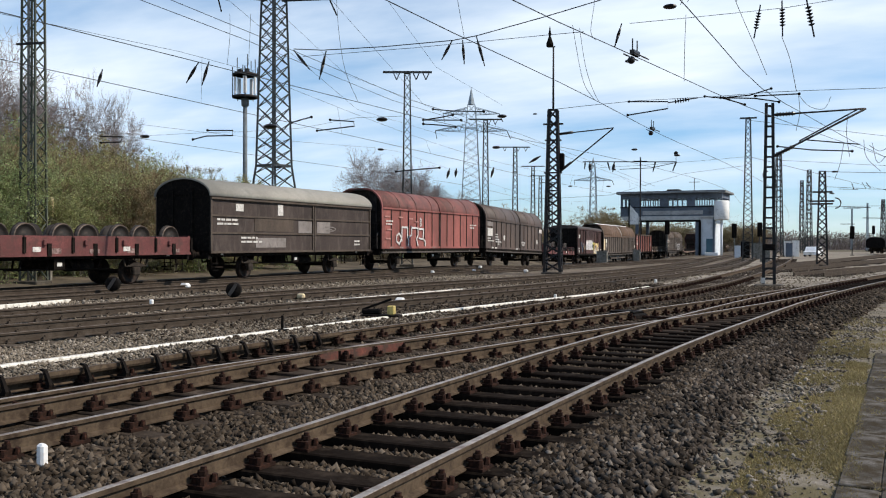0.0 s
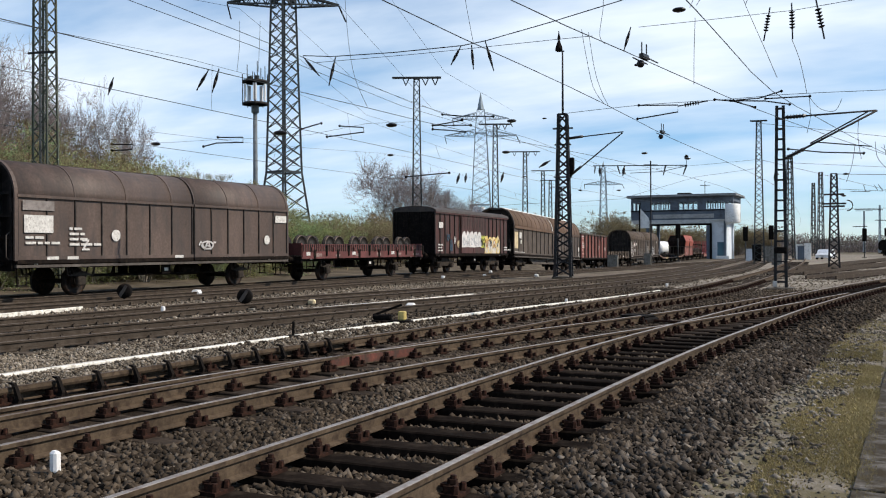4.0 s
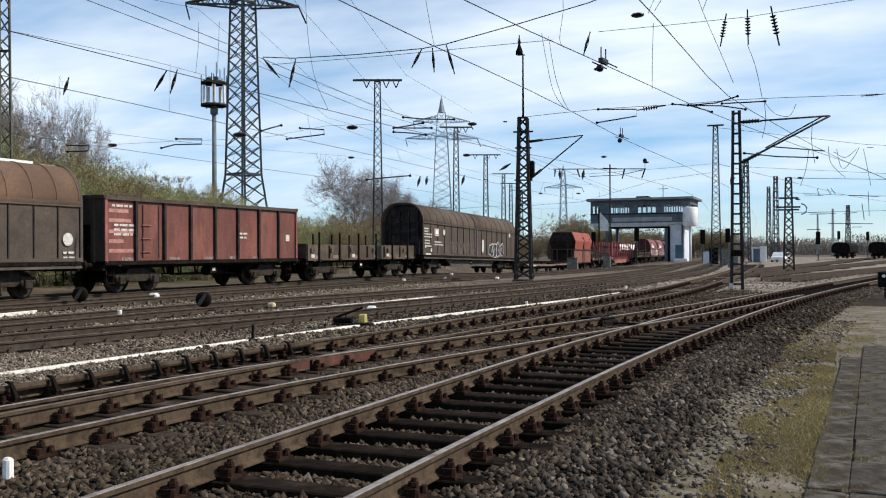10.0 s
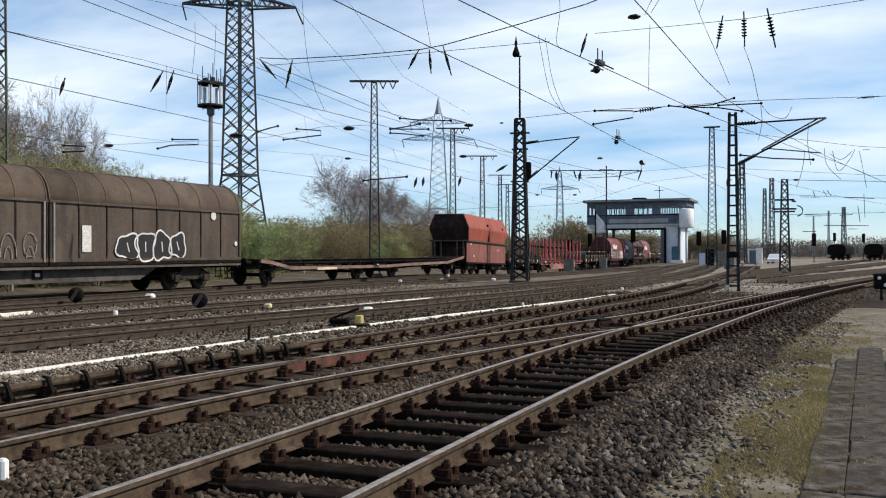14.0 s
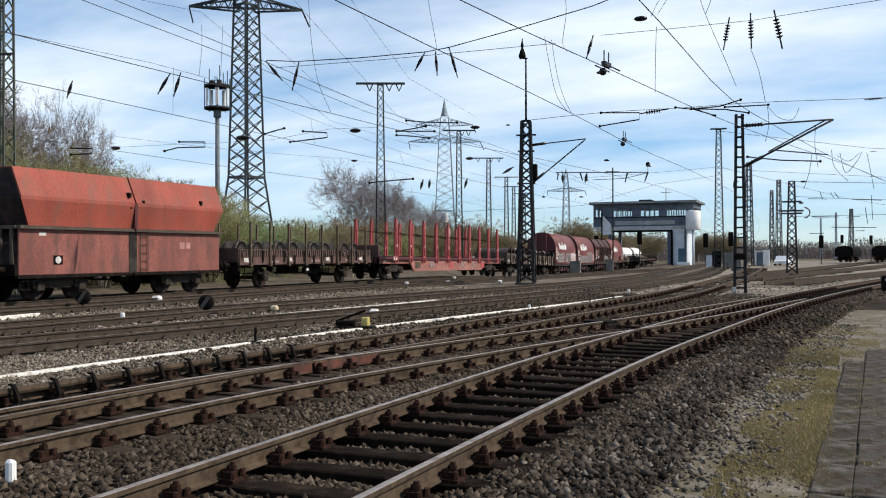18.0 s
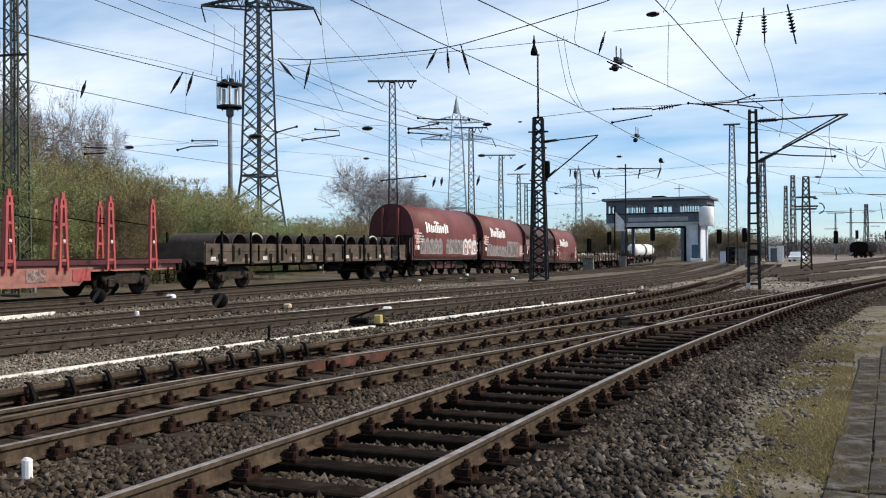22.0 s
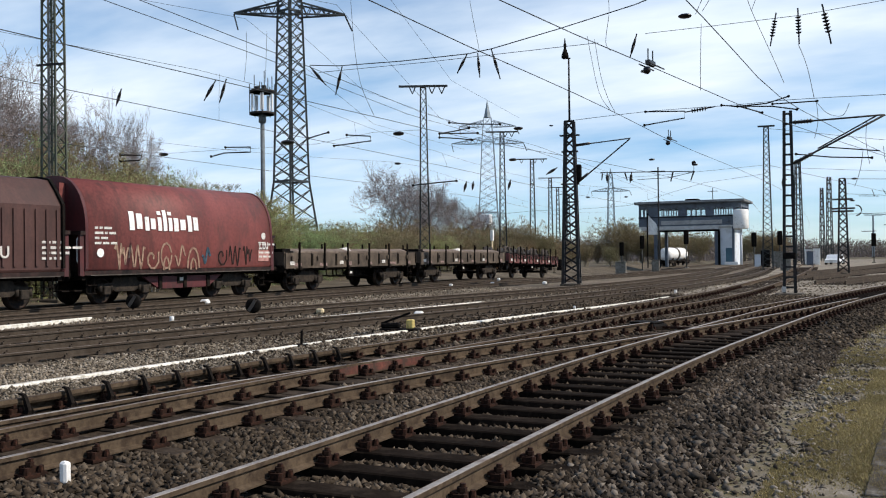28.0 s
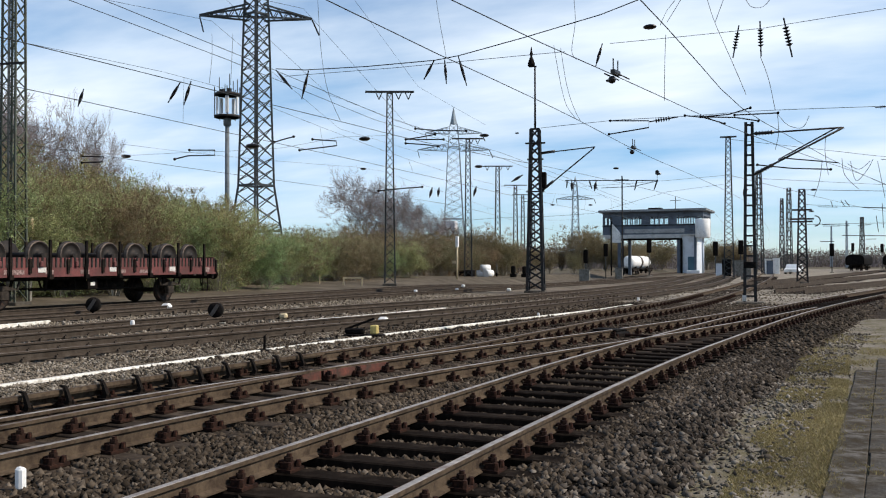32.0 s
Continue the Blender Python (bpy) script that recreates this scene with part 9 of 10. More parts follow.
def far_woods():
    """The low belt of bare woods along the horizon."""
    rng = np.random.default_rng(9)
    segs, pts = [], []
    for k in range(1100):
        a = rng.uniform(-28, 62)
        d = rng.uniform(230, 420)
        x, y = -d * math.sin(math.radians(a)), d * math.cos(math.radians(a))
        if (-22 < x < 25 and y < 300) or abs(x - TRACKS["train"](y)) < 5:
            continue
        h = rng.uniform(3.5, 7.5) * (1.0 if a > -5 else 0.75)
        if a > 6:
            h *= 1.15
        for j in range(16):
            b = np.array([x + rng.normal(0, 2.2), y + rng.normal(0, 2.2), -0.3])
            e = b + np.array([rng.normal(0, 1.2), rng.normal(0, 1.2), h * rng.uniform(0.5, 1.0)])
            segs.append((*b, *e, 0.14, 0.03))
        for j in range(170):
            pts.append((x + rng.normal(0, 2.4), y + rng.normal(0, 2.4), rng.uniform(0, h * 0.85)))
    ob = new("far_woods", prisms(segs, "far_woods", M_TWIG, 3))
    tagged(ob, "low belt of bare brown woods on the horizon", "woods", kind="stuff")
    ob = new("far_scrub", leaf_quads(rng, np.array(pts), 0.3, "far_scrub", M_FARBRUSH))
    tagged(ob, "olive-brown undergrowth along the distant woods", "undergrowth", kind="stuff")


far_woods()
# ---- small trackside things ----
def point_lever(at, rz, disc_r, label):
    t = thing("point_lever", label, "point lever", (*at, -0.22), rz, "hand point levers")
    part("base", B(-0.3, 0.3, -0.15, 0.15, 0, 0.14, 0.02), M_UNDER, t)
    bm = bmesh.new()
    beam(bm, (0.0, 0, 0.1), (-0.06, 0, 0.56), 0.05)
    part("lever", bm, M_UNDER, t)
    bm = bmesh.new()
    lathe(bm, [(disc_r * 0.3, -0.09), (disc_r * 0.94, -0.09), (disc_r, -0.06), (disc_r, 0.07), (disc_r * 0.9, 0.1), (disc_r * 0.3, 0.1)], (0, 0, 0.42), 'y', 22)
    part("counterweight", bm, M_BLACK, t)
    bm = bmesh.new()
    band = [(disc_r * u, disc_r * v) for u, v in ((-0.72, -0.55), (-0.35, -0.82), (0.1, -0.2), (0.62, 0.68), (0.25, 0.86), (-0.2, 0.2))]
    f = [bm.verts.new((x, -0.098, 0.42 + z)) for x, z in band]
    g = [bm.verts.new((x, -0.090, 0.42 + z)) for x, z in band]
    bm.faces.new(f), bm.faces.new(g[::-1])
    for j in range(len(band)):
        bm.faces.new((f[j], g[j], g[(j + 1) % len(band)], f[(j + 1) % len(band)]))
    part("painted_band", bm, M_GREYU, t, "worn pale band across the weight")
    part("chair_block", B(0.12, 0.34, -0.28, -0.12, -0.02, 0.1, 0.02), M_CONC, t)


point_lever((-21.82, 21.95), 20, 0.23, "black point lever with a pale-banded round counterweight")
point_lever((-16.09, 20.66), 20, 0.21, "black point lever with a banded round weight beside a track")


def yellow_lever():
    t = thing("point_lantern", "black point machine with a yellow weight beside the duct", "point machine", (-10.15, 18.43, -0.22), 10)
    part("base", B(-0.5, 0.42, -0.15, 0.14, 0, 0.1, 0.02), M_BLACK, t)
    part("rod_box", B(-0.5, -0.05, -0.08, 0.1, 0.1, 0.22, 0.03), M_BLACK, t)
    part("weight", B(0.12, 0.28, -0.09, 0.09, 0.1, 0.3, 0.02), M_YELLOW, t, "yellow painted weight")
    bm = bmesh.new()
    beam(bm, (-0.5, 0, 0.2), (0.2, 0, 0.45), 0.05)
    part("lever", bm, M_BLACK, t)


yellow_lever()


def marker(at, h, w, label, top=M_WHITE, foot=M_BLACK):
    t = thing("marker_post", label, "marker post", (*at, -0.24), random.Random(int(at[1] * 10)).uniform(-15, 15), "white marker posts")
    part("foot", B(-w * 0.6, w * 0.6, -w * 0.45, w * 0.45, -0.05, h * 0.3, 0.008), foot, t)
    bm = B(-w / 2, w / 2, -w * 0.35, w * 0.35, h * 0.3, h, w * 0.2)
    part("head", bm, top, t)


for x, y, h, w, lab, top in ((-42.6, 104, 2.3, 0.16, "slim pale post in front of the scrub", M_CONC), (-37.3, 104, 1.3, 0.55, "low dark shunting signal on a short stand", M_BLACK), (-35.9, 104, 1.25, 0.5, "low dark shunting signal on a short stand", M_BLACK), (-43.5, 104, 1.0, 0.6, "grey cable box beyond the goods line", M_CONC), (-39.4, 104, 1.6, 0.14, "slim pale post in front of the scrub", M_CONC)):
    marker((x, y), h, w, lab, top)
marker((-5.62, 4.95), 0.24, 0.085, "small white marker post in the ballast")
marker((-16.64, 18.05), 0.3, 0.12, "small white marker post between tracks")
marker((-9.0, 27.4), 0.17, 0.08, "white marker post at the duct")
marker((-8.5, 39.5), 0.22, 0.11, "white marker post at the duct's end")
marker((-15.50, 23.08), 0.24, 0.24, "cream painted fouling marker block", M_CREAM)
marker((-22.4, 26.0), 0.3, 0.4, "white painted marker block on a stand")
marker((-12.06, 22.88), 0.22, 0.28, "pale stone block beside a rail")
marker((-18.2, 50.0), 0.25, 0.25, "pale marker block by the lamp mast")
marker((-24.0, 57.0), 0.25, 0.25, "pale marker block beside the goods line")
for at in ((-21.5, 44.5), (-20.5, 47.8)):
    marker(at, 0.28, 0.2, "pale marker block between yard tracks")


def stake(at, h, label, material=M_BLACK):
    t = thing("track_stake", label, "stake", (*at, -0.3), 0, "thin stakes")
    bm = bmesh.new()
    rod(bm, (0, 0, -0.1), (0.02, 0, h), 0.025, seg=6)
    part("rod", bm, material, t)
    part("foot", B(-0.12, 0.12, -0.08, 0.08, 0.0, 0.16, 0.02), M_BLACK, t)


stake((-10.23, 14.58), 0.42, "thin dark iron stake beside the duct")
stake((-36.0, 58.3), 0.9, "pale wooden stake in the grass", M_CREAM)


def switch_motor():
    t = thing("switch_motor", "black point machine box at the rail's end", "point machine", (-5.05, 20.6, -0.2), -14)
    part("housing", B(-0.36, 0.36, -0.4, 0.25, 0.0, 0.15, 0.04), M_BLACK, t)
    part("cover", B(-0.3, 0.3, -0.32, 0.17, 0.15, 0.2, 0.02), M_BLACK, t)
    bm = bmesh.new()
    rod(bm, (0.3, 0, 0.08), (1.5, 0.1, 0.06), 0.03, seg=6)
    part("drive_rod", bm, M_CLIP, t)


switch_motor()


def dwarf_signal():
    t = thing("dwarf_signal", "low black dwarf signal with white lamps", "railway signal", (1.45, 36.3, -0.3), 10)
    part("housing", B(-0.25, 0.25, -0.12, 0.14, 0.45, 1.0, 0.04), M_BLACK, t)
    bm = bmesh.new()
    rod(bm, (0, 0, 0), (0, 0, 0.5), 0.06, seg=8)
    part("post", bm, M_MAST_DARK, t)
    for x, z in ((-0.1, 0.85), (0.1, 0.6)):
        bm = bmesh.new()
        rod(bm, (x, -0.12, z), (x, -0.16, z), 0.06, seg=10)
        part("lamp", bm, M_WHITE, t)
    bm = bmesh.new()
    tube(bm, [(0.5, 0.3, 0.0), (0.5, 0.3, 0.62), (0.9, 0.5, 0.62), (0.9, 0.5, 0.0)], 0.03, 6)
    part("guard_rail", bm, M_MAST, t)


dwarf_signal()


def hurdle():
    t = thing("white_hurdle", "low cream-painted hurdle beside the goods line", "barrier", (-33.6, 59.0, -0.3), 20)
    for x in (-0.68, 0.68):
        part("post", B(x - 0.05, x + 0.05, -0.05, 0.05, -0.1, 0.72), M_CREAM, t)
    part("rail", B(-0.74, 0.74, -0.04, 0.04, 0.62, 0.74), M_CREAM, t)


hurdle()


def hill_post():
    t = thing("pale_post", "pale concrete post at the foot of the green slope", "post", (-33.0, 29.5, -0.3), 10)
    part("shaft", B(-0.07, 0.07, -0.07, 0.07, -0.1, 2.95, 0.01), M_CONC, t)
    part("head", B(-0.14, 0.14, -0.1, 0.1, 2.95, 3.8, 0.02), M_CREAM, t)


hill_post()


def kilometre_post():
    t = thing("white_post", "white-topped signal post beside scrub", "post", (-36.0, 84.0, -0.3))
    bm = bmesh.new()
    rod(bm, (0, 0, -0.1), (0, 0, 4.3), 0.1, seg=8)
    part("post", bm, M_CREAM, t)
    part("board", B(-0.5, 0.1, -0.06, 0.0, 1.7, 1.95), M_CREAM, t)
    part("head", B(-0.15, 0.15, -0.12, 0.12, 3.3, 4.4, 0.03), M_WHITE, t)


kilometre_post()


def loading_arm():
    t = thing("loading_crane", "dark sloping jib with a white machine house above scrub", "crane", (-52.3, 120, -0.3))
    bm = bmesh.new()
    beam(bm, (-4.6, -1, 4.9), (-0.4, 0, 6.9), 0.3)
    part("jib", bm, M_MAST_DARK, t)
    part("machine_house", B(-0.7, 0.7, -0.6, 0.6, 6.3, 7.7, 0.08), M_WHITE, t)
    for x in (-0.6, 0.3):
        part("leg", B(x - 0.12, x + 0.12, -0.2, 0.2, 0, 6.2), M_MAST_DARK, t)


loading_arm()


def scrap_heap():
    t = thing("white_barrel_pile", "overturned white barrels and dark boxes by the scrub", "scrap pile", (-39.8, 100, -0.3))
    for k, (x, z, rz) in enumerate(((0, 0.45, 20), (0.9, 0.5, 70), (0.5, 1.1, 40))):
        bm = bmesh.new()
        rod(bm, (-0.55, 0, 0), (0.55, 0, 0), 0.42, seg=12)
        ob = part("barrel", bm, M_WHITE, t)
        ob.matrix_basis = pose(x, 0, z, 0, 0, rz)
    for x in (-3.6, -2.4, -1.4):
        part("dark_crate", B(x - 0.45, x + 0.45, -0.4, 0.4, -0.1, 0.9, 0.03), M_BLACK, t)


scrap_heap()
# ---- sleepers, fastenings, stones, grass and slabs ----
def sleeper_mesh():
    bm = bmesh.new()
    box(bm, -1.28, 1.28, -0.125, 0.125, -0.32, -0.166, 0.012)
    return bm


def fastening_mesh():
    """Rib plate with a clamp, a tall bolt and two coach screws on each side of the rail foot."""
    bm = bmesh.new()
    box(bm, -0.19, 0.19, -0.1, 0.1, -0.168, -0.14)
    for s in (-1, 1):
        box(bm, s * 0.062, s * 0.135, -0.06, 0.06, -0.145, -0.095)
        rod(bm, (s * 0.105, 0, -0.1), (s * 0.112, 0.004, -0.03), 0.022, seg=6)
        rod(bm, (s * 0.105, 0, -0.085), (s * 0.107, 0, -0.055), 0.036, seg=6)
        for y in (-0.062, 0.062):
            rod(bm, (s * 0.155, y, -0.145), (s * 0.16, y, -0.085), 0.03, 0.02, seg=6)
        box(bm, s * 0.035, s * 0.1, -0.045, 0.045, -0.11, -0.085)
    return bm


def small_fastening_mesh():
    bm = bmesh.new()
    box(bm, -0.15, 0.15, -0.08, 0.08, -0.168, -0.15)
    for s in (-1, 1):
        box(bm, s * 0.065, s * 0.11, -0.045, 0.045, -0.15, -0.11)
        rod(bm, (s * 0.09, 0, -0.12), (s * 0.09, 0, -0.085), 0.018, seg=5)
    return bm


SLEEP_AT = {}


def lay_sleepers(key, pitch, parts_from, parts_to, y_end, material):
    f, t = TRACKS[key], TRACK_OBS[key]
    rest, ys = bmesh.new(), []
    y, n = -12.0, 0
    src = cached("sleeper", sleeper_mesh)
    while y < y_end:
        s = (f(y + 0.1) - f(y - 0.1)) / 0.2
        ang = -math.degrees(math.atan(s))
        ys.append(y)
        m = pose(f(y), y, random.uniform(-0.006, 0.004) - (0.0 if key == "near" else 0.008) + (DIP(y) if key == "train" else 0.0), 0, 0, ang + random.uniform(-0.6, 0.6))
        if parts_from <= y < parts_to:
            ob = put("sleeper", "sleeper_" + material.name, sleeper_mesh, material, t, m)
            for off in (-0.752, 0.752):
                (put("rail_fastening", "small_fastening", small_fastening_mesh, M_RAIL2, t, pose(f(y) + off, y, 0, 0, 0, ang)) if key in ("third", "fourth") else put("rail_fastening", "fastening", fastening_mesh, M_CLIP, t, pose(f(y) + off, y, 0, 0, 0, ang)))
        else:
            vs = [rest.verts.new(m @ Vector(c)) for c in ((-1.28, -0.125, -0.166), (1.28, -0.125, -0.166), (1.28, 0.125, -0.166), (-1.28, 0.125, -0.166), (-1.28, -0.125, -0.3), (1.28, -0.125, -0.3), (1.28, 0.125, -0.3), (-1.28, 0.125, -0.3))]
            for q in ((0, 1, 2, 3), (0, 4, 5, 1), (1, 5, 6, 2), (2, 6, 7, 3), (3, 7, 4, 0)):
                rest.faces.new([vs[i] for i in q])
            for off in (-0.752, 0.752):
                for d in (-0.11, 0.11):
                    p = m @ Vector((off + d, 0, -0.13))
                    box(rest, p.x - 0.035, p.x + 0.035, p.y - 0.06, p.y + 0.06, p.z - 0.04, p.z + 0.045) if y < 45 and key != "train" and len(rest.verts) < 6000 else None
        n += 1
        y += pitch
    SLEEP_AT[key] = np.array(ys)
    ob = link("far_sleepers", rest, material, t)
    ob["kind"] = "stuff"


lay_sleepers("near", 0.63, 3.0, 46.0, 130, M_SLEEPER)
lay_sleepers("turnout", 0.63, 2.0, 32.0, 33, M_SLEEPER2)
lay_sleepers("second", 0.63, 3.5, 46.0, 110, M_SLEEPER2)
lay_sleepers("third", 0.65, 8.0, 40.0, 110, M_SLEEPER3)
lay_sleepers("fourth", 0.65, 11.0, 34.0, 110, M_SLEEPER3)
lay_sleepers("fifth", 0.65, 300.0, 300.0, 97, M_SLEEPER3)
lay_sleepers("train", 0.65, 300.0, 300.0, 200, M_SLEEPER3)

M_STONE = island_mat("ballast_stones", [(0.011, 0.0083, 0.006), (0.05, 0.038, 0.027), (0.105, 0.082, 0.06), (0.02, 0.015, 0.011), (0.072, 0.056, 0.041), (0.032, 0.024, 0.017), (0.15, 0.122, 0.094)], 0.95)
M_STONE_GREY = island_mat("duct_side_stones", [(0.045, 0.036, 0.027), (0.145, 0.12, 0.091), (0.22, 0.187, 0.145), (0.09, 0.073, 0.054), (0.17, 0.143, 0.11), (0.33, 0.29, 0.24)], 0.95)
M_STONE_SH = island_mat("shoulder_stones", [(0.007, 0.0053, 0.004), (0.044, 0.035, 0.027), (0.1, 0.083, 0.068), (0.012, 0.0094, 0.007), (0.072, 0.058, 0.047), (0.024, 0.0188, 0.0142), (0.19, 0.163, 0.135)], 0.95)
M_STONE_PALE = island_mat("path_stones", [(0.08, 0.067, 0.053), (0.13, 0.112, 0.09), (0.05, 0.041, 0.032), (0.18, 0.158, 0.13), (0.24, 0.215, 0.18)], 0.95)


def stones(name, n, xf, y0, y1, size, material, seed, label, zf=bed_z, bias=1.0):
    """Broken stones strewn over the bed, none on rails and few on sleepers."""
    rng = np.random.default_rng(seed)
    ys = y0 + (y1 - y0) * rng.random(n) ** bias
    us = rng.random(n)
    pts = []
    for y, u in zip(ys, us):
        a, b = xf(y)
        pts.append(a + (b - a) * u)
    xs = np.array(pts)
    keep = np.ones(n, bool)
    for key, f in TRACKS.items():
        if key in ("fifth", "train") or (key == "turnout" and y0 > 33):
            continue
        c = np.interp(ys, np.arange(-5, 120, 0.5), [f(v) for v in np.arange(-5, 120, 0.5)])
        d = np.abs(xs - c)
        if key == "turnout":
            d = np.where(ys > 33, 99, d)
        keep &= ~(np.abs(d - 0.752) < 0.10)
        sl = SLEEP_AT[key]
        near = np.abs(ys[:, None] - sl[None, :]).min(1) if len(sl) else np.full(n, 9.0)
        keep &= ~((d < 1.27) & (near < 0.15) & (rng.random(n) < (0.94 if key == "near" else 0.86) * np.where(d < 0.7, 1.0, 0.93 if key == "near" else 0.72)))
    lid = np.interp(ys, np.arange(-5, 36, 0.5), [DUCT_X(v) for v in np.arange(-5, 36, 0.5)])
    keep &= (np.abs(xs - lid) > 0.1) | (ys > 36)
    xs, ys = xs[keep], ys[keep]
    n = len(xs)
    zs = np.array([zf(x, y) for x, y in zip(xs, ys)])
    r = size * rng.uniform(0.4, 1.35, n)
    base = np.array([(1, 0, 0), (-1, 0, 0), (0, 1, 0), (0, -1, 0), (0, 0, 1), (0, 0, -1)], float)
    tri = np.array([(0, 2, 4), (2, 1, 4), (1, 3, 4), (3, 0, 4), (2, 0, 5), (1, 2, 5), (3, 1, 5), (0, 3, 5)])
    V = base[None] * rng.uniform(0.5, 1.25, (n, 6, 1)) + rng.normal(0, 0.3, (n, 6, 3))
    a = rng.uniform(0, 6.28, n)
    ca, sa = np.cos(a), np.sin(a)
    X = V[..., 0] * ca[:, None] - V[..., 1] * sa[:, None]
    Y = V[..., 0] * sa[:, None] + V[..., 1] * ca[:, None]
    V = np.stack([X, Y, V[..., 2] * 0.8], -1) * r[:, None, None]
    V += np.stack([xs, ys, zs + r * 0.25], 1)[:, None, :]
    F = (tri[None] + (np.arange(n) * 6)[:, None, None]).reshape(-1, 3)
    tagged(new(name, raw_mesh(name, V.reshape(-1, 3), F, material)), label, "ballast stones", kind="stuff")


near_hi = lambda y: TRACKS["near"](y) + 2.6
stones("ballast_stones", 52000, lambda y: (-6.6, TRACKS["near"](y) + 1.5), 3.2, 15.5, 0.036, M_STONE, 1, "dark brown broken ballast stones around the near track", bias=0.85)
stones("ballast_stones", 14000, lambda y: (TRACKS["near"](y) + 1.15, near_hi(y)), 3.2, 17.0, 0.039, M_STONE_SH, 9, "greyer broken stones of the ballast shoulder", bias=0.85)
stones("ballast_stones", 30000, lambda y: (-12.5, near_hi(y)), 12.0, 38.0, 0.046, M_STONE, 2, "dark brown ballast stones between the tracks", bias=0.8)
stones("ballast_stones", 26000, lambda y: (-13.2, TRACKS["second"](y) - 0.95), 5.5, 20.0, 0.029, M_STONE_GREY, 3, "grey-brown ballast stones beside the duct")
stones("ballast_stones", 30000, lambda y: (-24.0, -12.5), 10.0, 45.0, 0.045, M_STONE_GREY, 4, "grey-brown ballast stones between yard tracks")
stones("ballast_stones", 9000, lambda y: (TRACKS["near"](y) - 1.3, TRACKS["near"](y) + (8.5 if y < 45 else 3.3)), 31.5, 62.0, 0.05, M_STONE, 13, "dark stones on the far ballast shoulder")
stones("path_stones", 1700, lambda y: (TRACKS["near"](y) + 2.3, TRACKS["near"](y) + 3.0), 5.0, 24.0, 0.03, M_STONE_PALE, 6, "pale stones along the ballast shoulder", zf=lambda x, y: max(bed_z(x, y), -0.222))
stones("path_stones", 4200, lambda y: (-1.15, 0.1 if y < 17 else 2.5), 5.5, 26.5, 0.013, M_STONE_PALE, 7, "small pale stones on the gravel walk", zf=lambda x, y: -0.222)

stones("ballast_stones", 6000, lambda y: (-11.5, near_hi(y)), 37.0, 75.0, 0.045, M_STONE_GREY, 12, "scattered stones on the gravel apron")


def grass(name, n, x0, x1, y0, y1, h, seed, label, z=-0.225, thr=0.0, sc=0.9):
    rng = np.random.default_rng(seed)
    xs, ys = rng.uniform(x0, x1, n), rng.uniform(y0, y1, n)
    keep = np.array([noise.noise((x * sc * 1.6, y * sc, seed)) > thr + rng.normal(0, 0.1) for x, y in zip(xs, ys)])
    xs, ys = xs[keep], ys[keep]
    n = len(xs)
    a = rng.uniform(0, 6.28, n)
    w = rng.uniform(0.004, 0.009, n)
    hh = h * rng.uniform(0.4, 1.3, n)
    lx, ly = rng.normal(0, 0.6, n) * hh, rng.normal(0, 0.6, n) * hh
    p = np.stack([xs, ys, np.full(n, z)], 1)
    d = np.stack([np.cos(a) * w, np.sin(a) * w, np.zeros(n)], 1)
    V = np.stack([p - d, p + d, p + np.stack([lx, ly, hh], 1)], 1)
    F = np.arange(n * 3).reshape(n, 3)
    tagged(new(name, raw_mesh(name, V.reshape(-1, 3), F, M_GRASS)), label, "grass", kind="stuff")


grass("grass_tufts", 115000, -0.93, -0.1, 5.5, 18.5, 0.022, 3, "short mossy yellow-green grass on the gravel walk", thr=-0.08)
grass("grass_tufts", 16000, -0.9, 0.6, 14.0, 24.0, 0.035, 4, "thin dry grass at the end of the walk", thr=0.08)
grass("grass_tufts", 14000, -9.0, 9.0, 36.0, 80.0, 0.12, 8, "sparse dry weeds on the gravel apron", z=-0.27, thr=0.22, sc=0.25)


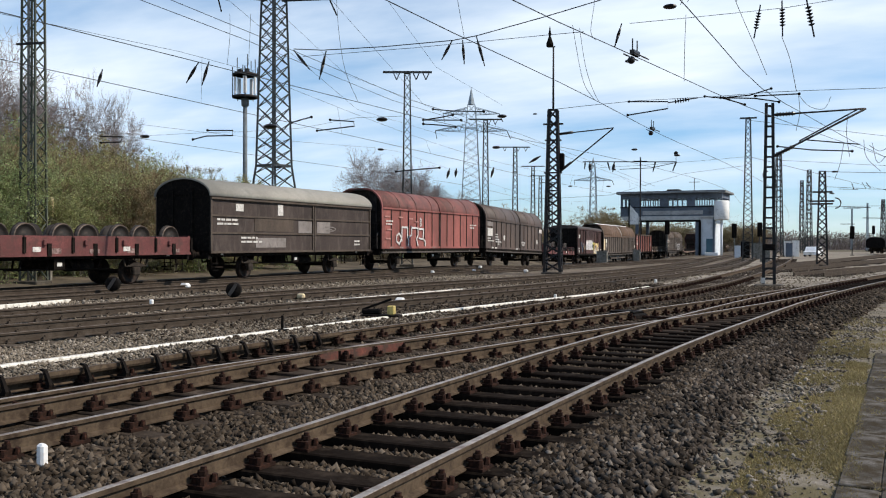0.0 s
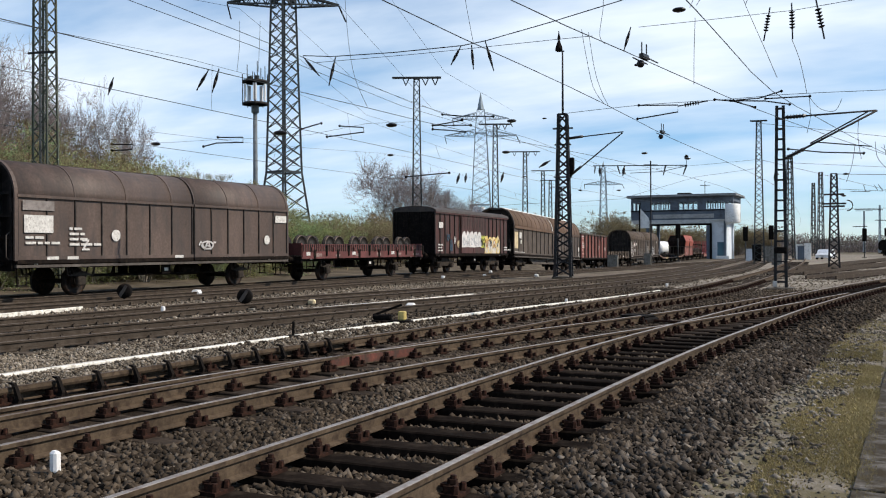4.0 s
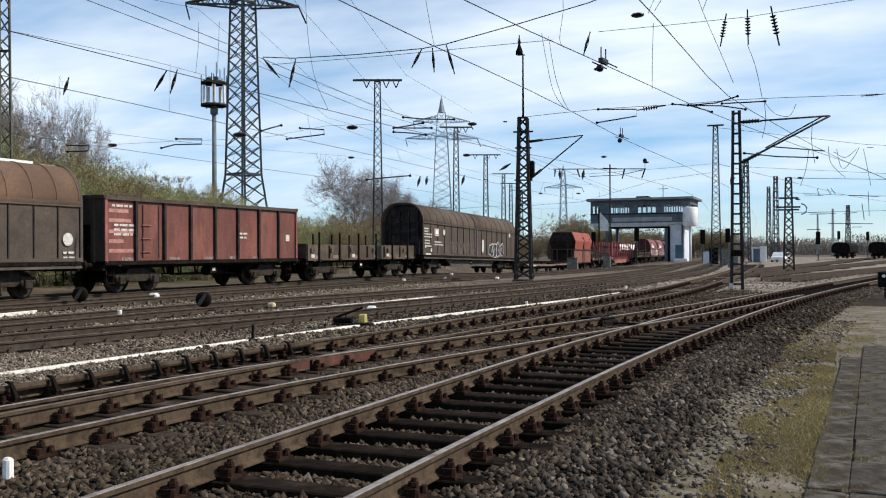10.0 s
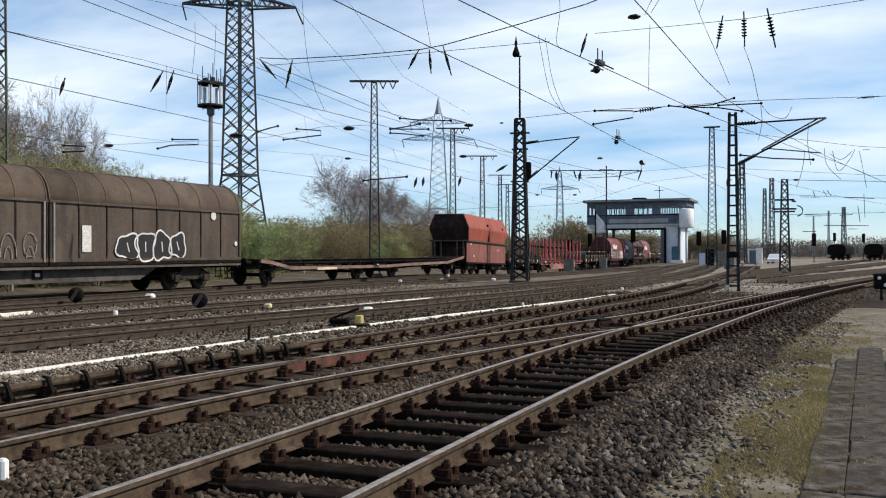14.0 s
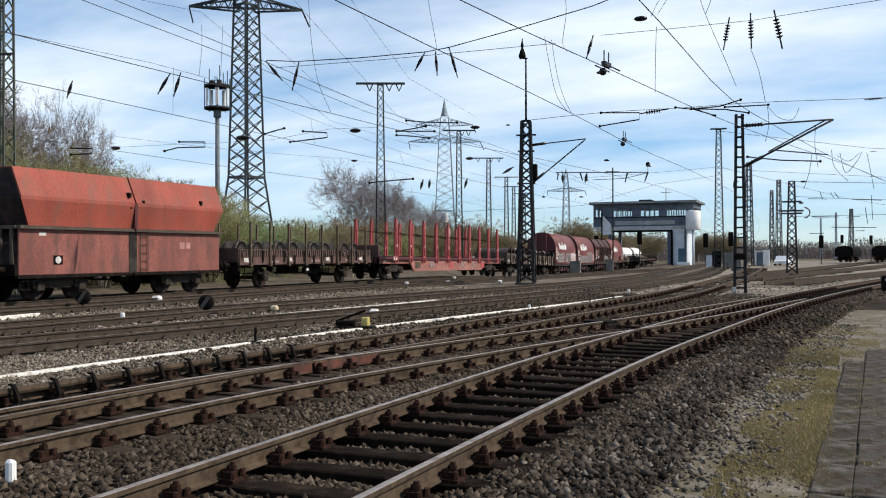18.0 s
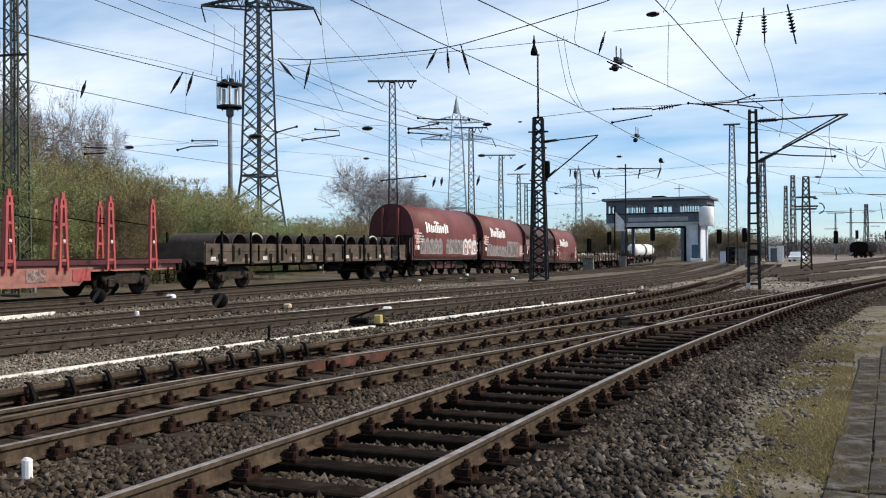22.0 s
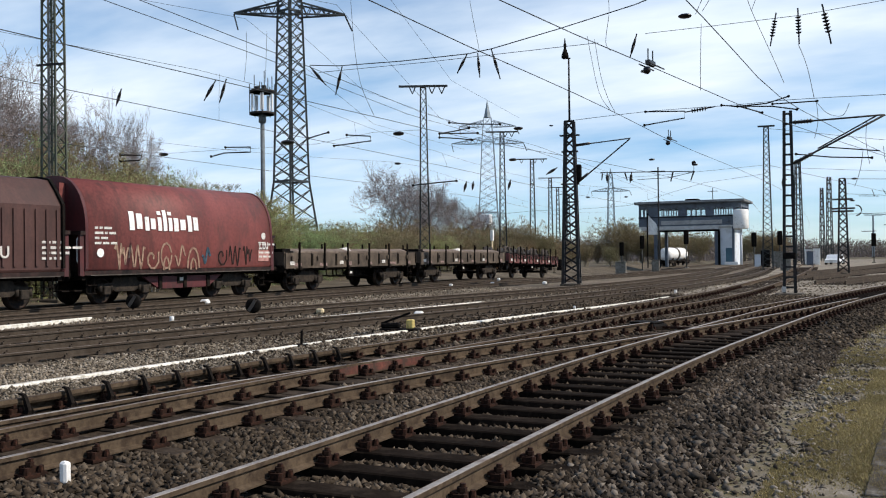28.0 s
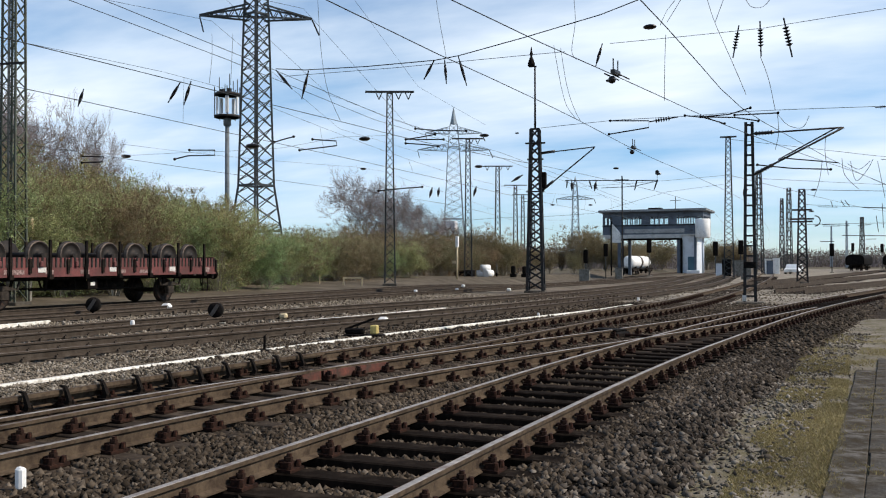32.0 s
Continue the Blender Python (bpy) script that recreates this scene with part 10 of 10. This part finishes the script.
def slabs():
    t = thing("slab_walk", "weathered grey paving slabs with open joints", "paving", kind="structure")
    rng = random.Random(4)
    for cx0, cx1 in ((-0.27, 0.005), (0.012, 0.385)):
        y = 2.12
        while y < 17.5:
            ln = 0.98 if not 5.9 < y < 6.2 else 1.06
            a, b = y, y + min(ln, 0.98) - rng.uniform(0.0, 0.006)
            if cx0 < -0.1 and a > 15:
                break
            bm = bmesh.new()
            sx = (a - 6) * 0.028
            box(bm, cx0 + rng.uniform(-0.008, 0.008), cx1, 0, b - a, -0.3, -0.198 + rng.uniform(-0.006, 0.006), 0.008)
            ob = part("slab", bm, M_SLAB, t)
            ob.matrix_basis = pose(sx, a, 0, 0, rng.uniform(-0.25, 0.25), -1.6 + rng.uniform(-0.25, 0.25))
            y += ln
    k = thing("pale_kerb", "pale concrete kerb along the slab walk", "kerb", kind="structure")
    y = 3.0
    while y < 16:
        bm = bmesh.new()
        box(bm, 0.405, 0.56, 0, 0.985, -0.3, -0.17, 0.012)
        ob = part("kerb_stone", bm, M_KERB, k)
        ob.matrix_basis = pose((y - 6) * 0.028, y, 0, 0, 0, -1.6)
        y += 1.0


slabs()
grass("grass_tufts", 15000, -0.36, -0.1, 5.5, 15.0, 0.03, 5, "mossy grass creeping over the slab edge", z=-0.215, thr=0.02, sc=1.3)
grass("grass_tufts", 5000, -0.05, 0.5, 5.5, 17.0, 0.02, 6, "moss in the slab joints", z=-0.2, thr=0.22, sc=1.6)


def motions():
    """The train runs towards -y, a little faster at the end than at the start."""
    def gone(t):
        return 10.0116 * (t - 16) + 0.01169 * (t - 16) ** 2
    for w, x, y, z, yc in TRAIN:
        walk(w, [(t, ride(x, y - gone(t), z, yc - gone(t))) for t in range(33)])
    turns = [32 * k / 480 for k in range(481)]
    for y, sets in SPIN.items():
        walk(sets[0], [(t, pose(0, y, WHEEL_R, math.degrees((gone(t) - gone(0)) / WHEEL_R), 0, 0)) for t in turns])
        keys = sets[0].animation_data
        for o in sets[1:]:
            o.rotation_mode = "QUATERNION"
            a = o.animation_data_create()
            a.action = keys.action
            a.action_slot = keys.action_slot


motions()
